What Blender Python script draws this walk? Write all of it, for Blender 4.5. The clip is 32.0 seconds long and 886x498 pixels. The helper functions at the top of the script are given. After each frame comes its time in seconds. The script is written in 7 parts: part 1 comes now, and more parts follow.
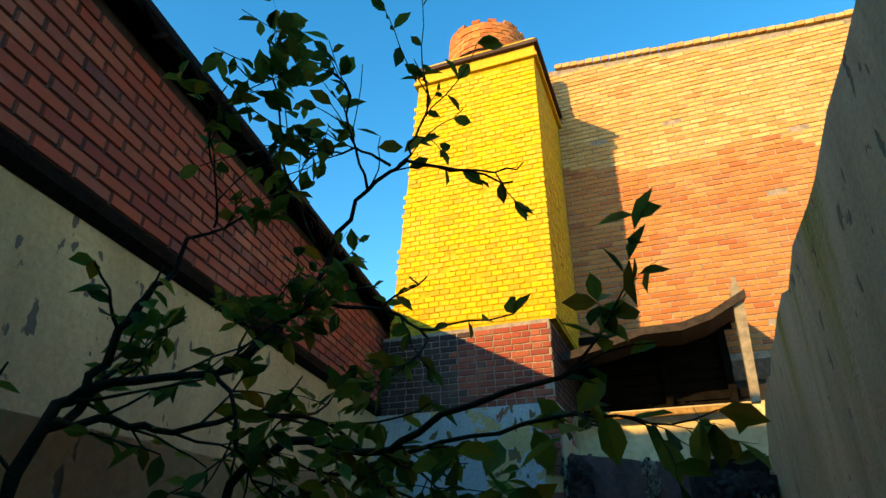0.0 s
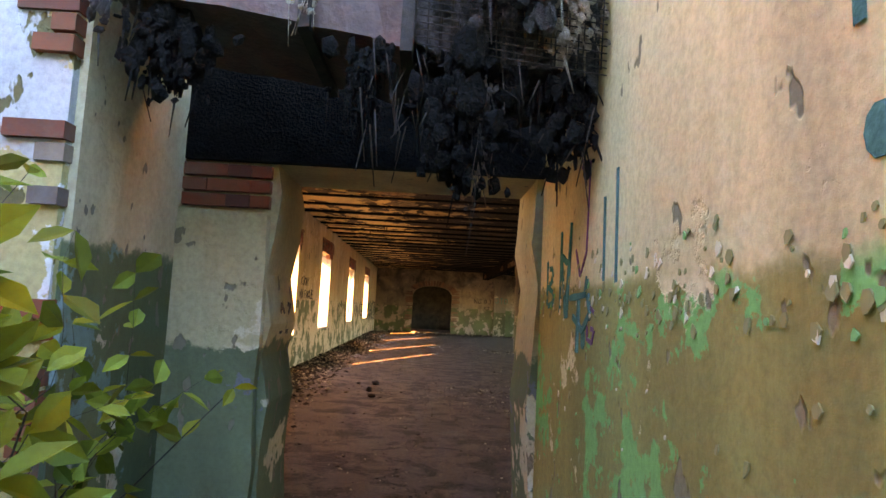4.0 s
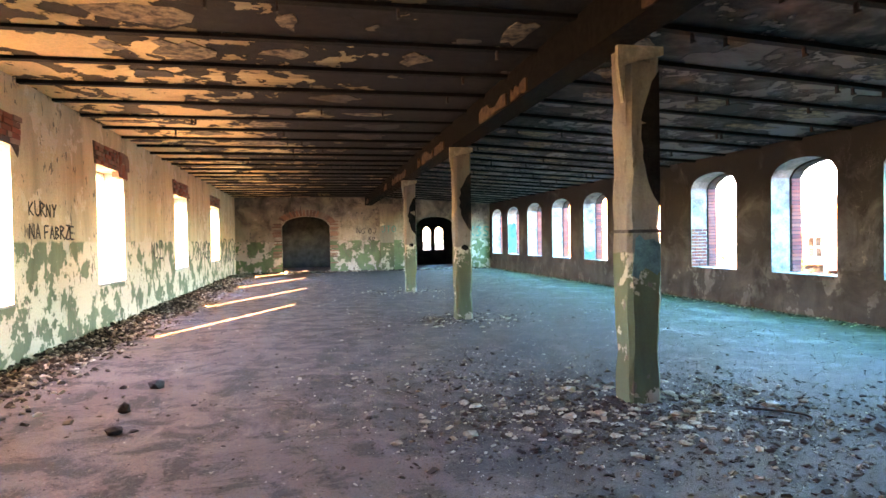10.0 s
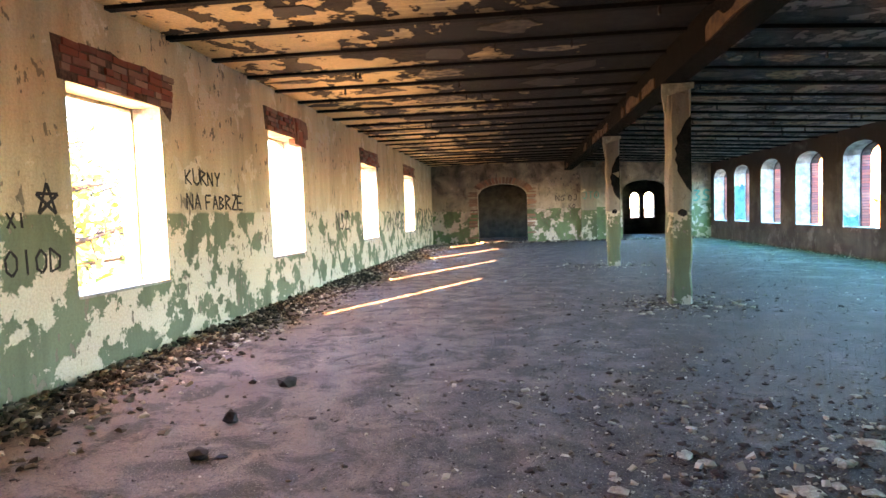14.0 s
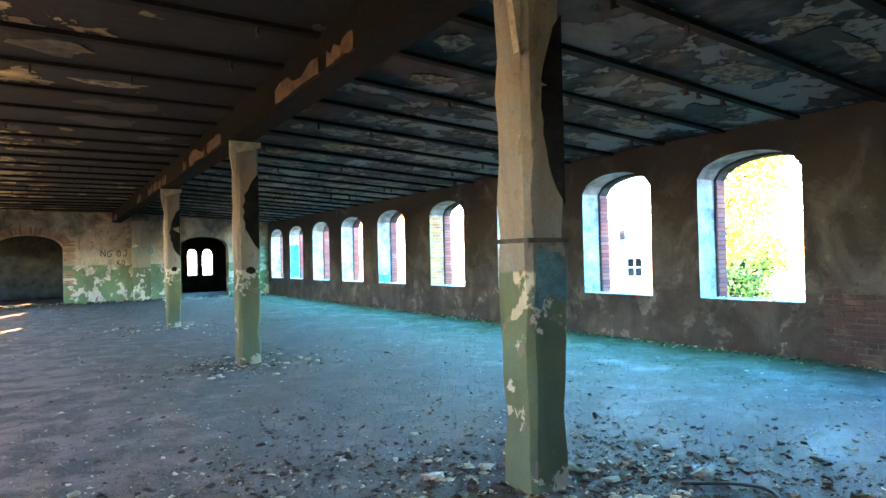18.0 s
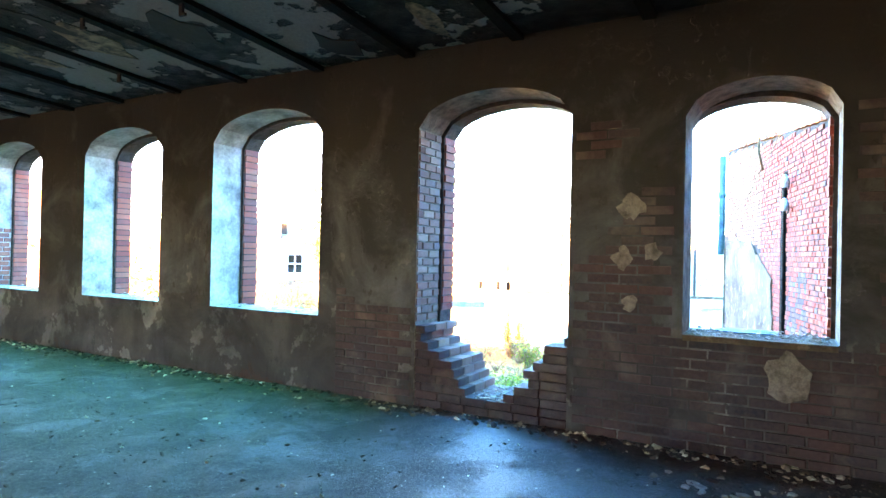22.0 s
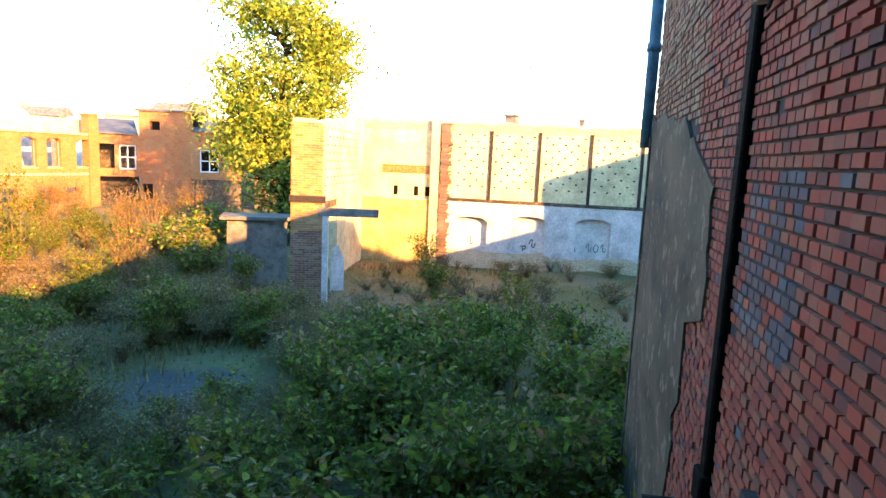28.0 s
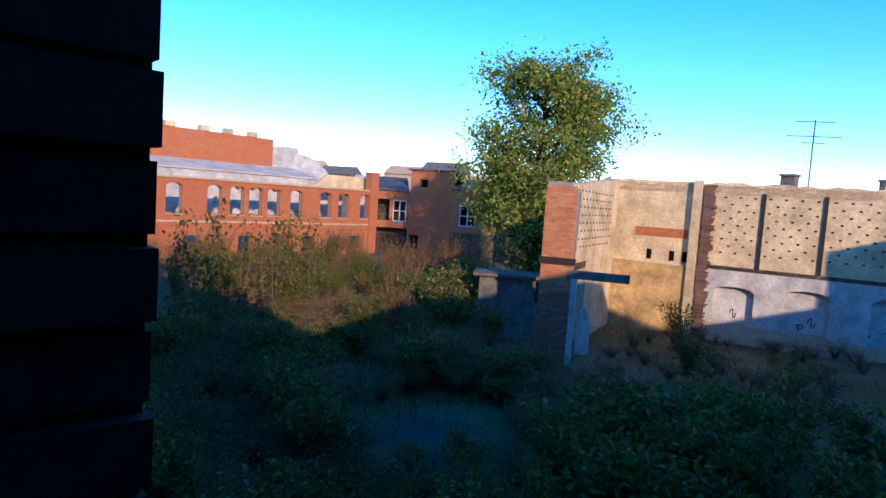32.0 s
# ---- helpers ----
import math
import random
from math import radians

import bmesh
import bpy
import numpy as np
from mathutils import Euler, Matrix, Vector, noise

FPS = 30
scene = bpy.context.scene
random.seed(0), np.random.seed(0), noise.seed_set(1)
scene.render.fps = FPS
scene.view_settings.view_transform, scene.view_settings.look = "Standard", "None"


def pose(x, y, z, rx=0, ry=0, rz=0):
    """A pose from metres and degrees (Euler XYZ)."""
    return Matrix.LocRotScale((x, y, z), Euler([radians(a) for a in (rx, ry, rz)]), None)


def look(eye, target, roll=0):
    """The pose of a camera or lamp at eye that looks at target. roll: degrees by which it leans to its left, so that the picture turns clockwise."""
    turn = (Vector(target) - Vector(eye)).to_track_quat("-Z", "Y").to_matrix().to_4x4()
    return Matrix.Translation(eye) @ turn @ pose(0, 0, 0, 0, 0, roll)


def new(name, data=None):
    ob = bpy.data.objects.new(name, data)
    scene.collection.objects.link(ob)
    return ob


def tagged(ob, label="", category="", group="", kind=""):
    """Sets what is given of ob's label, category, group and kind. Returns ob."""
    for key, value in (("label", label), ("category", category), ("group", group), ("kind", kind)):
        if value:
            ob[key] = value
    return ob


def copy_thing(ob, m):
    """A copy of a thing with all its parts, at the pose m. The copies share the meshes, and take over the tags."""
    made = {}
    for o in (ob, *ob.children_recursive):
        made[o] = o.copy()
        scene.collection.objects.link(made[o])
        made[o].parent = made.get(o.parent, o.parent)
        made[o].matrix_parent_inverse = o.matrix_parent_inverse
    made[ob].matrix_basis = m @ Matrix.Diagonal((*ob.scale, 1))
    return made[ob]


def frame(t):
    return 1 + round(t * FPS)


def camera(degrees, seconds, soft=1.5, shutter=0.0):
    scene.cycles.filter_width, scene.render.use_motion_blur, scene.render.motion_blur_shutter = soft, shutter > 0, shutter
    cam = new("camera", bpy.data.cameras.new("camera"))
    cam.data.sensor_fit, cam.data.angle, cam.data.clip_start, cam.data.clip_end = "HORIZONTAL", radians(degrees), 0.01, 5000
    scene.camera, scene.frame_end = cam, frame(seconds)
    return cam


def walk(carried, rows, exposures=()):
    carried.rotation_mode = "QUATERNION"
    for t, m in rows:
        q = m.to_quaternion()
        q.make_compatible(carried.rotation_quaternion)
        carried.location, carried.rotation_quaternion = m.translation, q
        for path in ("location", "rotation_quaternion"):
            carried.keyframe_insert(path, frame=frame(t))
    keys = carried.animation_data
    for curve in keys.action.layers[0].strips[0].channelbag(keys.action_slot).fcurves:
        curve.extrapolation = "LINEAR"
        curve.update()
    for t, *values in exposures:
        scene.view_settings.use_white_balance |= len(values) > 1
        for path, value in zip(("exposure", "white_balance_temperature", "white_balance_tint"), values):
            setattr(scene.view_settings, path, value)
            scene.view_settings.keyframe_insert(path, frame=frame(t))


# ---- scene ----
cam = camera(71.2, 32.0)
PATH = [
    (0, -3.648, -14.787, 2.281, 20.860, 26.397, 0.267),
    (0.5, -3.527, -14.464, 2.087, 7.681, 19.606, -0.679),
    (1, -3.610, -13.971, 1.950, 1.764, 14.567, -1.085),
    (1.5, -3.675, -13.471, 1.822, -0.139, 10.714, -2.330),
    (2, -3.714, -13.023, 1.831, -0.679, 10.450, -2.487),
    (2.5, -3.737, -12.428, 1.934, -1.023, 9.756, -2.474),
    (3, -3.713, -11.572, 1.855, -1.640, 8.276, -2.491),
    (3.5, -3.667, -10.993, 1.750, -2.232, 6.366, -2.784),
    (4, -3.550, -10.548, 1.641, -1.672, 5.284, -2.986),
    (4.5, -3.490, -9.992, 1.574, -1.332, 3.864, -3.024),
    (6.5, -3.680, -8.05, 1.60, 0.96, 1.6, -2.0),
    (7, -3.650, -7.44, 1.55, 1.25, 0.75, -1.75),
    (7.5, -3.56, -6.88, 1.58, -1.28, 0.35, -1.8),
    (8, -3.4, -6.45, 1.61, -5.9, 0.4, -1.7),
    (8.5, -3.220, -6.328, 1.598, -11.302, 0.398, -1.683),
    (9, -3.085, -6.025, 1.623, -14.363, -0.226, -1.449),
    (9.5, -2.936, -5.619, 1.588, -14.692, -0.873, -0.280),
    (10, -2.739, -5.121, 1.574, -11.771, -0.950, 0.931),
    (10.5, -2.554, -4.671, 1.577, -9.019, -0.381, 2.141),
    (11, -2.366, -4.202, 1.592, -5.234, -0.273, 2.725),
    (11.5, -2.288, -3.817, 1.632, -1.260, -2.054, 1.958),
    (12, -2.306, -3.645, 1.599, 2.757, -4.919, 1.092),
    (12.5, -2.240, -3.536, 1.518, 6.319, -6.678, 0.663),
    (13, -2.190, -3.370, 1.463, 7.961, -6.122, 0.904),
    (13.5, -2.241, -3.289, 1.501, 7.843, -4.681, 1.507),
    (15.5, -2.580, -2.850, 1.520, 0.750, -1.000, 2.100),
    (16, -2.648, -2.772, 1.502, -3.027, -0.640, 2.016),
    (16.5, -2.680, -2.920, 1.510, -7.300, -0.300, 1.500),
    (17, -2.671, -3.042, 1.519, -12.781, -0.029, 1.057),
    (17.5, -2.600, -2.990, 1.517, -22.200, 0.400, 1.100),
    (18, -2.433, -2.862, 1.513, -32.485, 0.866, 1.308),
    (18.5, -2.159, -2.831, 1.507, -37.740, 1.533, 2.162),
    (19, -1.744, -2.795, 1.504, -43.493, 1.935, 1.553),
    (19.5, -1.265, -2.757, 1.506, -51.031, 2.541, 0.618),
    (20, -0.772, -2.825, 1.512, -58.711, 3.104, -0.634),
    (20.5, -0.248, -2.921, 1.513, -61.418, 2.784, -1.898),
    (21, 0.317, -2.854, 1.492, -61.375, 1.913, -1.363),
    (21.5, 0.833, -2.743, 1.471, -61.167, 1.271, -1.561),
    (22, 1.356, -2.590, 1.454, -60.979, 0.435, -1.242),
    (22.5, 1.946, -2.362, 1.414, -60.633, 0.029, -1.311),
    (23, 2.474, -2.267, 1.382, -60.645, -0.663, -1.346),
    (23.5, 3.031, -2.335, 1.379, -61.307, -2.479, -0.214),
    (24, 3.580, -2.310, 1.400, -63.300, -3.380, 0.000),
    (24.3, 3.964, -2.308, 1.371, -63.452, -2.830, -0.332),
    (24.5, 4.170, -2.280, 1.405, -64.200, -3.600, -0.300),
    (25, 4.785, -2.304, 1.394, -64.469, -3.324, -0.810),
    (25.5, 5.325, -2.411, 1.363, -64.612, -3.853, -1.037),
    (27.5, 6.795, -2.639, 1.306, -65.732, -7.454, -2.417),
    (28, 6.924, -2.573, 1.297, -64.203, -8.268, -2.642),
    (28.5, 7.052, -2.585, 1.294, -60.703, -8.799, -2.493),
    (29, 7.046, -2.562, 1.335, -56.156, -8.336, -2.300),
    (29.5, 6.965, -2.475, 1.472, -51.358, -7.470, -2.472),
    (30, 6.892, -2.465, 1.525, -46.830, -6.282, -2.841),
    (30.5, 6.875, -2.453, 1.537, -43.645, -5.235, -3.651),
    (31, 6.926, -2.454, 1.537, -42.491, -4.588, -4.382),
    (31.5, 6.912, -2.449, 1.551, -41.803, -4.402, -4.271),
    (32, 6.908, -2.433, 1.544, -41.502, -4.533, -3.859),
]
EXPOSURES = [(0.0, 0.85, 9200, 6), (0.6, 2.1, 15500, 56), (1.0, 2.9, 20000, 70), (1.5, 3.8, 25000, 72), (3.0, 4.45, 27000, 64), (4.5, 5.05, 22500, 54), (6.5, 5.8, 9500, 48), (9.0, 6.4, 9800, 48), (11.5, 6.3, 9800, 46), (13.5, 6.1, 9600, 46), (17.0, 6.2, 8200, 32), (20.0, 6.5, 8200, 28), (22.0, 6.0, 9200, 32), (23.0, 5.2, 10800, 46), (25.5, 3.85, 12800, 54), (28.0, 2.55, 10800, 34), (29.2, 1.8, 8400, 26), (30.3, 0.6, 5500, 22), (32.0, 0.15, 5150, 26)]
walk(cam, [(t, pose(x, y, z, 90 + pitch, roll, yaw)) for t, x, y, z, yaw, pitch, roll in PATH], EXPOSURES)
# ---- light ----
SUN_DIR = Vector((0.415 * 0.955, 0.91 * 0.955, -0.296)).normalized()
world = bpy.data.worlds.new("sky")
scene.world = world
world.use_nodes = True
wn = world.node_tree
sky = wn.nodes.new("ShaderNodeTexSky")
sky.sky_type, sky.sun_disc = "NISHITA", False
sky.sun_elevation = math.asin(-SUN_DIR.z)
sky.sun_rotation = math.atan2(-SUN_DIR.x, -SUN_DIR.y)
sky.dust_density, sky.ozone_density = 0.12, 3.0
vivid = wn.nodes.new("ShaderNodeHueSaturation")
vivid.inputs["Saturation"].default_value, vivid.inputs["Value"].default_value = 1.35, 1.9
wn.links.new(sky.outputs[0], vivid.inputs["Color"])
wn.links.new(vivid.outputs[0], wn.nodes["Background"].inputs[0])
wn.nodes["Background"].inputs[1].default_value = 0.15
sun = new("sun", bpy.data.lights.new("sun", "SUN"))
sun.data.energy, sun.data.angle, sun.data.color = 5.0, radians(0.5), (1.0, 0.66, 0.32)
sun.matrix_world = look((0, 0, 40), Vector((0, 0, 40)) + SUN_DIR)


def window_light(x, y, z, w, h, aim, energy, color, spread):
    """Sky light in a window's opening."""
    lamp = bpy.data.lights.new("window_light", "AREA")
    lamp.shape, lamp.size, lamp.size_y, lamp.energy, lamp.color = "RECTANGLE", w, h, energy, color
    lamp.spread = radians(spread)
    ob = new("window_light", lamp)
    ob.matrix_world = look((x, y, z), (x + aim[0], y + aim[1], z + aim[2]))


for y in (2.5, 5.1, 7.72, 10.87, 14.0, 17.0, 19.85, 22.6, 25.2):
    window_light(6.5, y, 2.68, 1.2, 0.22, (-1.0, 0.0, -1.3), 1.25, (0.0, 0.96, 0.86), 125)
for y in (-1.86, 2.95, 7.7, 14.0, 20.3):
    window_light(-6.95, y, 2.6 if y > 0 else 3.35, 1.0, 0.25, (1.0, 0.0, -0.75), 2.05, (1.0, 0.74, 0.48), 180)
# ---- materials ----
class Nodes:
    """Short hand for a node material."""

    def __init__(self, name):
        self.m = bpy.data.materials.new(name)
        self.m.use_nodes = True
        self.t = self.m.node_tree
        self.b = self.t.nodes["Principled BSDF"]
        self.co = self.n("ShaderNodeTexCoord").outputs["Object"]

    def n(self, kind, **attrs):
        node = self.t.nodes.new(kind)
        for key, value in attrs.items():
            setattr(node, key, value)
        return node

    def put(self, socket, value):
        if isinstance(value, bpy.types.NodeSocket):
            self.t.links.new(value, socket)
        elif value is not None:
            socket.default_value = (*value, 1) if isinstance(value, tuple) and len(value) == 3 and socket.type == "RGBA" else value

    def noise(self, scale, detail=4.0, rough=0.6, warp=0.0, co=None):
        node = self.n("ShaderNodeTexNoise")
        self.put(node.inputs["Vector"], co or self.co)
        for key, value in (("Scale", scale), ("Detail", detail), ("Roughness", rough), ("Distortion", warp)):
            node.inputs[key].default_value = value
        return node.outputs[0]

    def map(self, scale=(1, 1, 1), loc=(0, 0, 0), rot=(0, 0, 0)):
        node = self.n("ShaderNodeMapping")
        self.put(node.inputs["Vector"], self.co)
        node.inputs["Scale"].default_value, node.inputs["Location"].default_value, node.inputs["Rotation"].default_value = scale, loc, rot
        return node.outputs[0]

    def ramp(self, fac, low, high, a=(0, 0, 0), b=(1, 1, 1), hard=False):
        node = self.n("ShaderNodeValToRGB")
        node.color_ramp.interpolation = "CONSTANT" if hard else "LINEAR"
        e = node.color_ramp.elements
        e[0].position, e[0].color, e[1].position, e[1].color = low, (*a, 1), high, (*b, 1)
        self.put(node.inputs[0], fac)
        return node.outputs[0]

    def mix(self, fac, a, b, blend="MIX"):
        node = self.n("ShaderNodeMix", data_type="RGBA", blend_type=blend)
        self.put(node.inputs[0], fac), self.put(node.inputs[6], a), self.put(node.inputs[7], b)
        return node.outputs[2]

    def math(self, op, a, b=0.0):
        node = self.n("ShaderNodeMath", operation=op)
        self.put(node.inputs[0], a), self.put(node.inputs[1], b)
        return node.outputs[0]

    def axis(self, which):
        node = self.n("ShaderNodeSeparateXYZ")
        self.put(node.inputs[0], self.co)
        return node.outputs["XYZ".index(which)]

    def random(self):
        return self.n("ShaderNodeObjectInfo").outputs["Random"]

    def island(self):
        return self.n("ShaderNodeNewGeometry").outputs["Random Per Island"]

    def done(self, color, rough=0.9, bump=None, strength=0.4, depth=0.01, metal=0.0, spec=0.2):
        self.put(self.b.inputs["Base Color"], color), self.put(self.b.inputs["Roughness"], rough)
        self.b.inputs["Metallic"].default_value = metal
        self.b.inputs["Specular IOR Level"].default_value = spec
        if bump is not None:
            node = self.n("ShaderNodeBump")
            node.inputs["Strength"].default_value, node.inputs["Distance"].default_value = strength, depth
            self.put(node.inputs["Height"], bump), self.t.links.new(node.outputs[0], self.b.inputs["Normal"])
        return self.m


def plain(name, color, rough=0.85, vary=0.35, scale=6.0, bump=0.4, depth=0.01, spec=0.2):
    k = Nodes(name)
    dark = tuple(c * (1 - vary) for c in color)
    light = tuple(min(1, c * (1 + vary * 0.5)) for c in color)
    f = k.noise(scale, 8, 0.65)
    g = k.noise(scale * 9, 4, 0.6)
    col = k.mix(k.ramp(f, 0.35, 0.65), dark, light)
    col = k.mix(k.ramp(g, 0.3, 0.75), k.mix(0.35, col, (0, 0, 0)), col)
    return k.done(col, rough, k.math("ADD", f, g), bump, depth, 0.0, spec)


def dado_wall(name, upper, dado, bare, line, peel_up=0.62, peel_low=0.5, soot=0.0, brick=0.0, accent=None, moss=0.0, wear=None, ragged_line=0.22):
    """Old distempered plaster: a painted dado up to line, upper coat above, both flaked to bare plaster or brick, with soot."""
    k = Nodes(name)
    z = k.axis("Z")
    wob = k.math("MULTIPLY", k.math("SUBTRACT", k.noise(5, 5, 0.7), 0.5), ragged_line)
    low = k.ramp(k.math("MULTIPLY", k.math("ADD", z, wob), 0.2), line / 5 - 0.001, line / 5 + 0.001, (1, 1, 1), (0, 0, 0))
    big = k.noise(1.3, 10, 0.62, 0.5)
    mid = k.math("ADD", k.math("MULTIPLY", k.noise(1.7, 7, 0.6, 0.15), 0.72), k.math("MULTIPLY", k.noise(6.5, 6, 0.65), 0.28))
    pock = k.noise(11, 3, 0.5, 0.0, k.map((1, 1, 0.55)))
    chip = k.math("ADD", pock, k.math("MULTIPLY", k.math("SUBTRACT", k.noise(1.1, 4, 0.6), 0.5), 0.35))
    if wear:
        along = k.ramp(k.math("MULTIPLY", k.math("ADD", k.axis("Y"), 10.0), 0.025), (wear[0] + 10) * 0.025, (wear[1] + 10) * 0.025)
        mid = k.math("ADD", mid, k.math("MULTIPLY", along, wear[2]))
    fine = k.noise(38, 6, 0.7)
    stain = k.noise(1.0, 6, 0.6, 1.0, k.map((1.6, 1.6, 0.35)))
    upcol = k.mix(k.ramp(stain, 0.3, 0.75), tuple(c * 0.55 for c in upper), upper)
    upcol = k.mix(k.ramp(mid, peel_up, peel_up + 0.012), upcol, bare)
    if moss:
        streak = k.noise(1.0, 7, 0.6, 0.4, k.map((3.0, 3.0, 0.35)))
        high = k.ramp(k.math("MULTIPLY", z, 0.2), moss / 5 - 0.2, moss / 5 + 0.06)
        upcol = k.mix(k.math("MULTIPLY", k.ramp(streak, 0.5, 0.66), high), upcol, (0.34, 0.30, 0.04))
    locol = k.mix(k.ramp(stain, 0.3, 0.7), tuple(c * 0.6 for c in dado), dado)
    if accent:
        locol = k.mix(k.ramp(k.math("ADD", k.math("MULTIPLY", k.noise(1.3, 5, 0.6), 0.6), k.math("MULTIPLY", k.noise(9, 6, 0.65), 0.4)), 0.555, 0.565), locol, accent)
    locol = k.mix(k.ramp(mid, peel_low, peel_low + 0.012), locol, bare)
    col = k.mix(low, upcol, locol)
    col = k.mix(k.ramp(chip, 0.655, 0.675), col, tuple(c * 0.33 for c in bare))
    if brick:
        col = k.mix(k.ramp(big, brick, brick + 0.01), col, (0.27, 0.10, 0.06))
    col = k.mix(k.ramp(fine, 0.25, 0.6, (0.35, 0.35, 0.35), (0, 0, 0)), col, (0.05, 0.04, 0.03))
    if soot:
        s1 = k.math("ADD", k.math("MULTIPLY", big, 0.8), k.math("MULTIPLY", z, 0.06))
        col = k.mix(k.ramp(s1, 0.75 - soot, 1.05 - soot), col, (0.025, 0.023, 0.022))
    edge = k.math("ADD", k.math("MULTIPLY", k.math("ADD", k.ramp(mid, peel_low, peel_low + 0.02), k.ramp(chip, 0.65, 0.68)), -0.8), k.math("MULTIPLY", fine, 0.5))
    return k.done(col, 0.88, edge, 0.6, 0.012)


def brick_mat(name, colors, loose=False, soot=0.0, mortar_dust=0.14):
    """Single bricks, each of its own shade. loose: bricks that are objects of their own."""
    k = Nodes(name)
    r = k.random() if loose else k.island()
    node = k.n("ShaderNodeValToRGB")
    e = node.color_ramp.elements
    while len(e) < len(colors):
        e.new(0.5)
    for n, c in enumerate(colors):
        e[n].position, e[n].color = n / max(1, len(colors) - 1), (*c, 1)
    k.put(node.inputs[0], r)
    co = k.n("ShaderNodeNewGeometry").outputs["Position"]
    f = k.noise(30, 7, 0.7, 0.0, co)
    g = k.noise(2.0, 6, 0.6, 0.5, co)
    col = k.mix(k.ramp(f, 0.3, 0.7, (0.4, 0.4, 0.4), (0, 0, 0)), node.outputs[0], (0.10, 0.06, 0.05))
    col = k.mix(k.ramp(g, 0.52, 0.75, (0, 0, 0), (mortar_dust,) * 3), col, (0.5, 0.44, 0.36))
    if soot:
        col = k.mix(k.ramp(g, 0.62 - soot, 0.9 - soot), col, (0.03, 0.028, 0.027))
    return k.done(col, 0.9, f, 0.5, 0.006)


def leaf_mat(name, a, b, c):
    k = Nodes(name)
    node = k.n("ShaderNodeValToRGB")
    e = node.color_ramp.elements
    e.new(0.5)
    for n, col in enumerate((a, b, c)):
        e[n].position, e[n].color = n / 2, (*col, 1)
    k.put(node.inputs[0], k.island())
    co = k.n("ShaderNodeNewGeometry").outputs["Position"]
    col = k.mix(k.ramp(k.noise(25, 3, 0.6, 0, co), 0.3, 0.7), k.mix(0.35, node.outputs[0], (0.02, 0.03, 0.01)), node.outputs[0])
    m = k.done(col, 0.6, spec=0.15)
    k.b.inputs["Transmission Weight"].default_value = 0.0
    tr = k.n("ShaderNodeBsdfTranslucent")
    k.put(tr.inputs[0], col)
    mx = k.n("ShaderNodeMixShader")
    mx.inputs[0].default_value = 0.42
    k.t.links.new(k.b.outputs[0], mx.inputs[1]), k.t.links.new(tr.outputs[0], mx.inputs[2])
    k.t.links.new(mx.outputs[0], k.t.nodes["Material Output"].inputs[0])
    return m


def floor_mat():
    k = Nodes("dusty_concrete")
    big, mid, fine = k.noise(0.55, 8, 0.6, 0.6), k.noise(2.4, 10, 0.68, 0.5), k.noise(24, 8, 0.75)
    x = k.axis("X")
    col = k.mix(k.ramp(big, 0.35, 0.65), (0.105, 0.08, 0.072), (0.23, 0.175, 0.15))
    # soot and ash trodden into the middle of the hall
    sooty = k.math("ADD", k.math("ADD", k.math("MULTIPLY", mid, 0.6), k.math("MULTIPLY", big, 0.4)), k.ramp(k.math("MULTIPLY", k.math("ADD", x, 4.2), 0.25), 0.0, 1.0, (0, 0, 0), (0.13, 0.13, 0.13)))
    col = k.mix(k.ramp(sooty, 0.49, 0.6, (0, 0, 0), (0.85, 0.85, 0.85)), col, (0.036, 0.034, 0.033))
    col = k.mix(k.ramp(k.math("ADD", mid, k.math("MULTIPLY", k.math("SUBTRACT", fine, 0.5), 0.5)), 0.53, 0.585), col, (0.03, 0.027, 0.026))
    col = k.mix(k.ramp(fine, 0.38, 0.62, (0.6, 0.6, 0.6), (0, 0, 0)), col, (0.05, 0.045, 0.042))
    spots = k.n("ShaderNodeTexVoronoi")
    k.put(spots.inputs["Vector"], k.co)
    spots.inputs["Scale"].default_value = 9.0
    col = k.mix(k.ramp(spots.outputs["Distance"], 0.05, 0.11, (0.7, 0.7, 0.7), (0, 0, 0)), col, (0.32, 0.29, 0.26))
    fleck = k.math("ADD", k.noise(55, 5, 0.7), k.math("MULTIPLY", k.math("SUBTRACT", sooty, 0.5), 0.55))
    col = k.mix(k.ramp(fleck, 0.555, 0.60, (0, 0, 0), (0.85, 0.85, 0.85)), col, (0.022, 0.02, 0.019))
    grit = k.math("ADD", k.noise(85, 4, 0.6), k.math("MULTIPLY", k.math("SUBTRACT", big, 0.5), 0.3))
    col = k.mix(k.ramp(grit, 0.635, 0.67, (0, 0, 0), (0.75, 0.75, 0.75)), col, (0.33, 0.29, 0.25))
    # thin water films on the side of the open arches
    wet = k.math("ADD", k.noise(1.1, 9, 0.68, 0.3), k.ramp(k.math("MULTIPLY", k.math("SUBTRACT", x, 1.2), 0.2), 0.0, 1.0, (0, 0, 0), (0.12, 0.12, 0.12)))
    w = k.ramp(wet, 0.60, 0.65)
    col = k.mix(w, col, k.mix(0.45, col, (0.02, 0.02, 0.02)))
    rough = k.mix(w, k.ramp(fine, 0.3, 0.7, (0.7, 0.7, 0.7), (0.9, 0.9, 0.9)), (0.56, 0.56, 0.56))
    height = k.math("ADD", k.math("ADD", k.math("MULTIPLY", fine, 0.8), mid), k.math("MULTIPLY", k.noise(60, 4, 0.7), 0.5))
    return k.done(col, k.math("MULTIPLY", rough, 1.0), height, 0.7, 0.025, 0.0, 0.28)


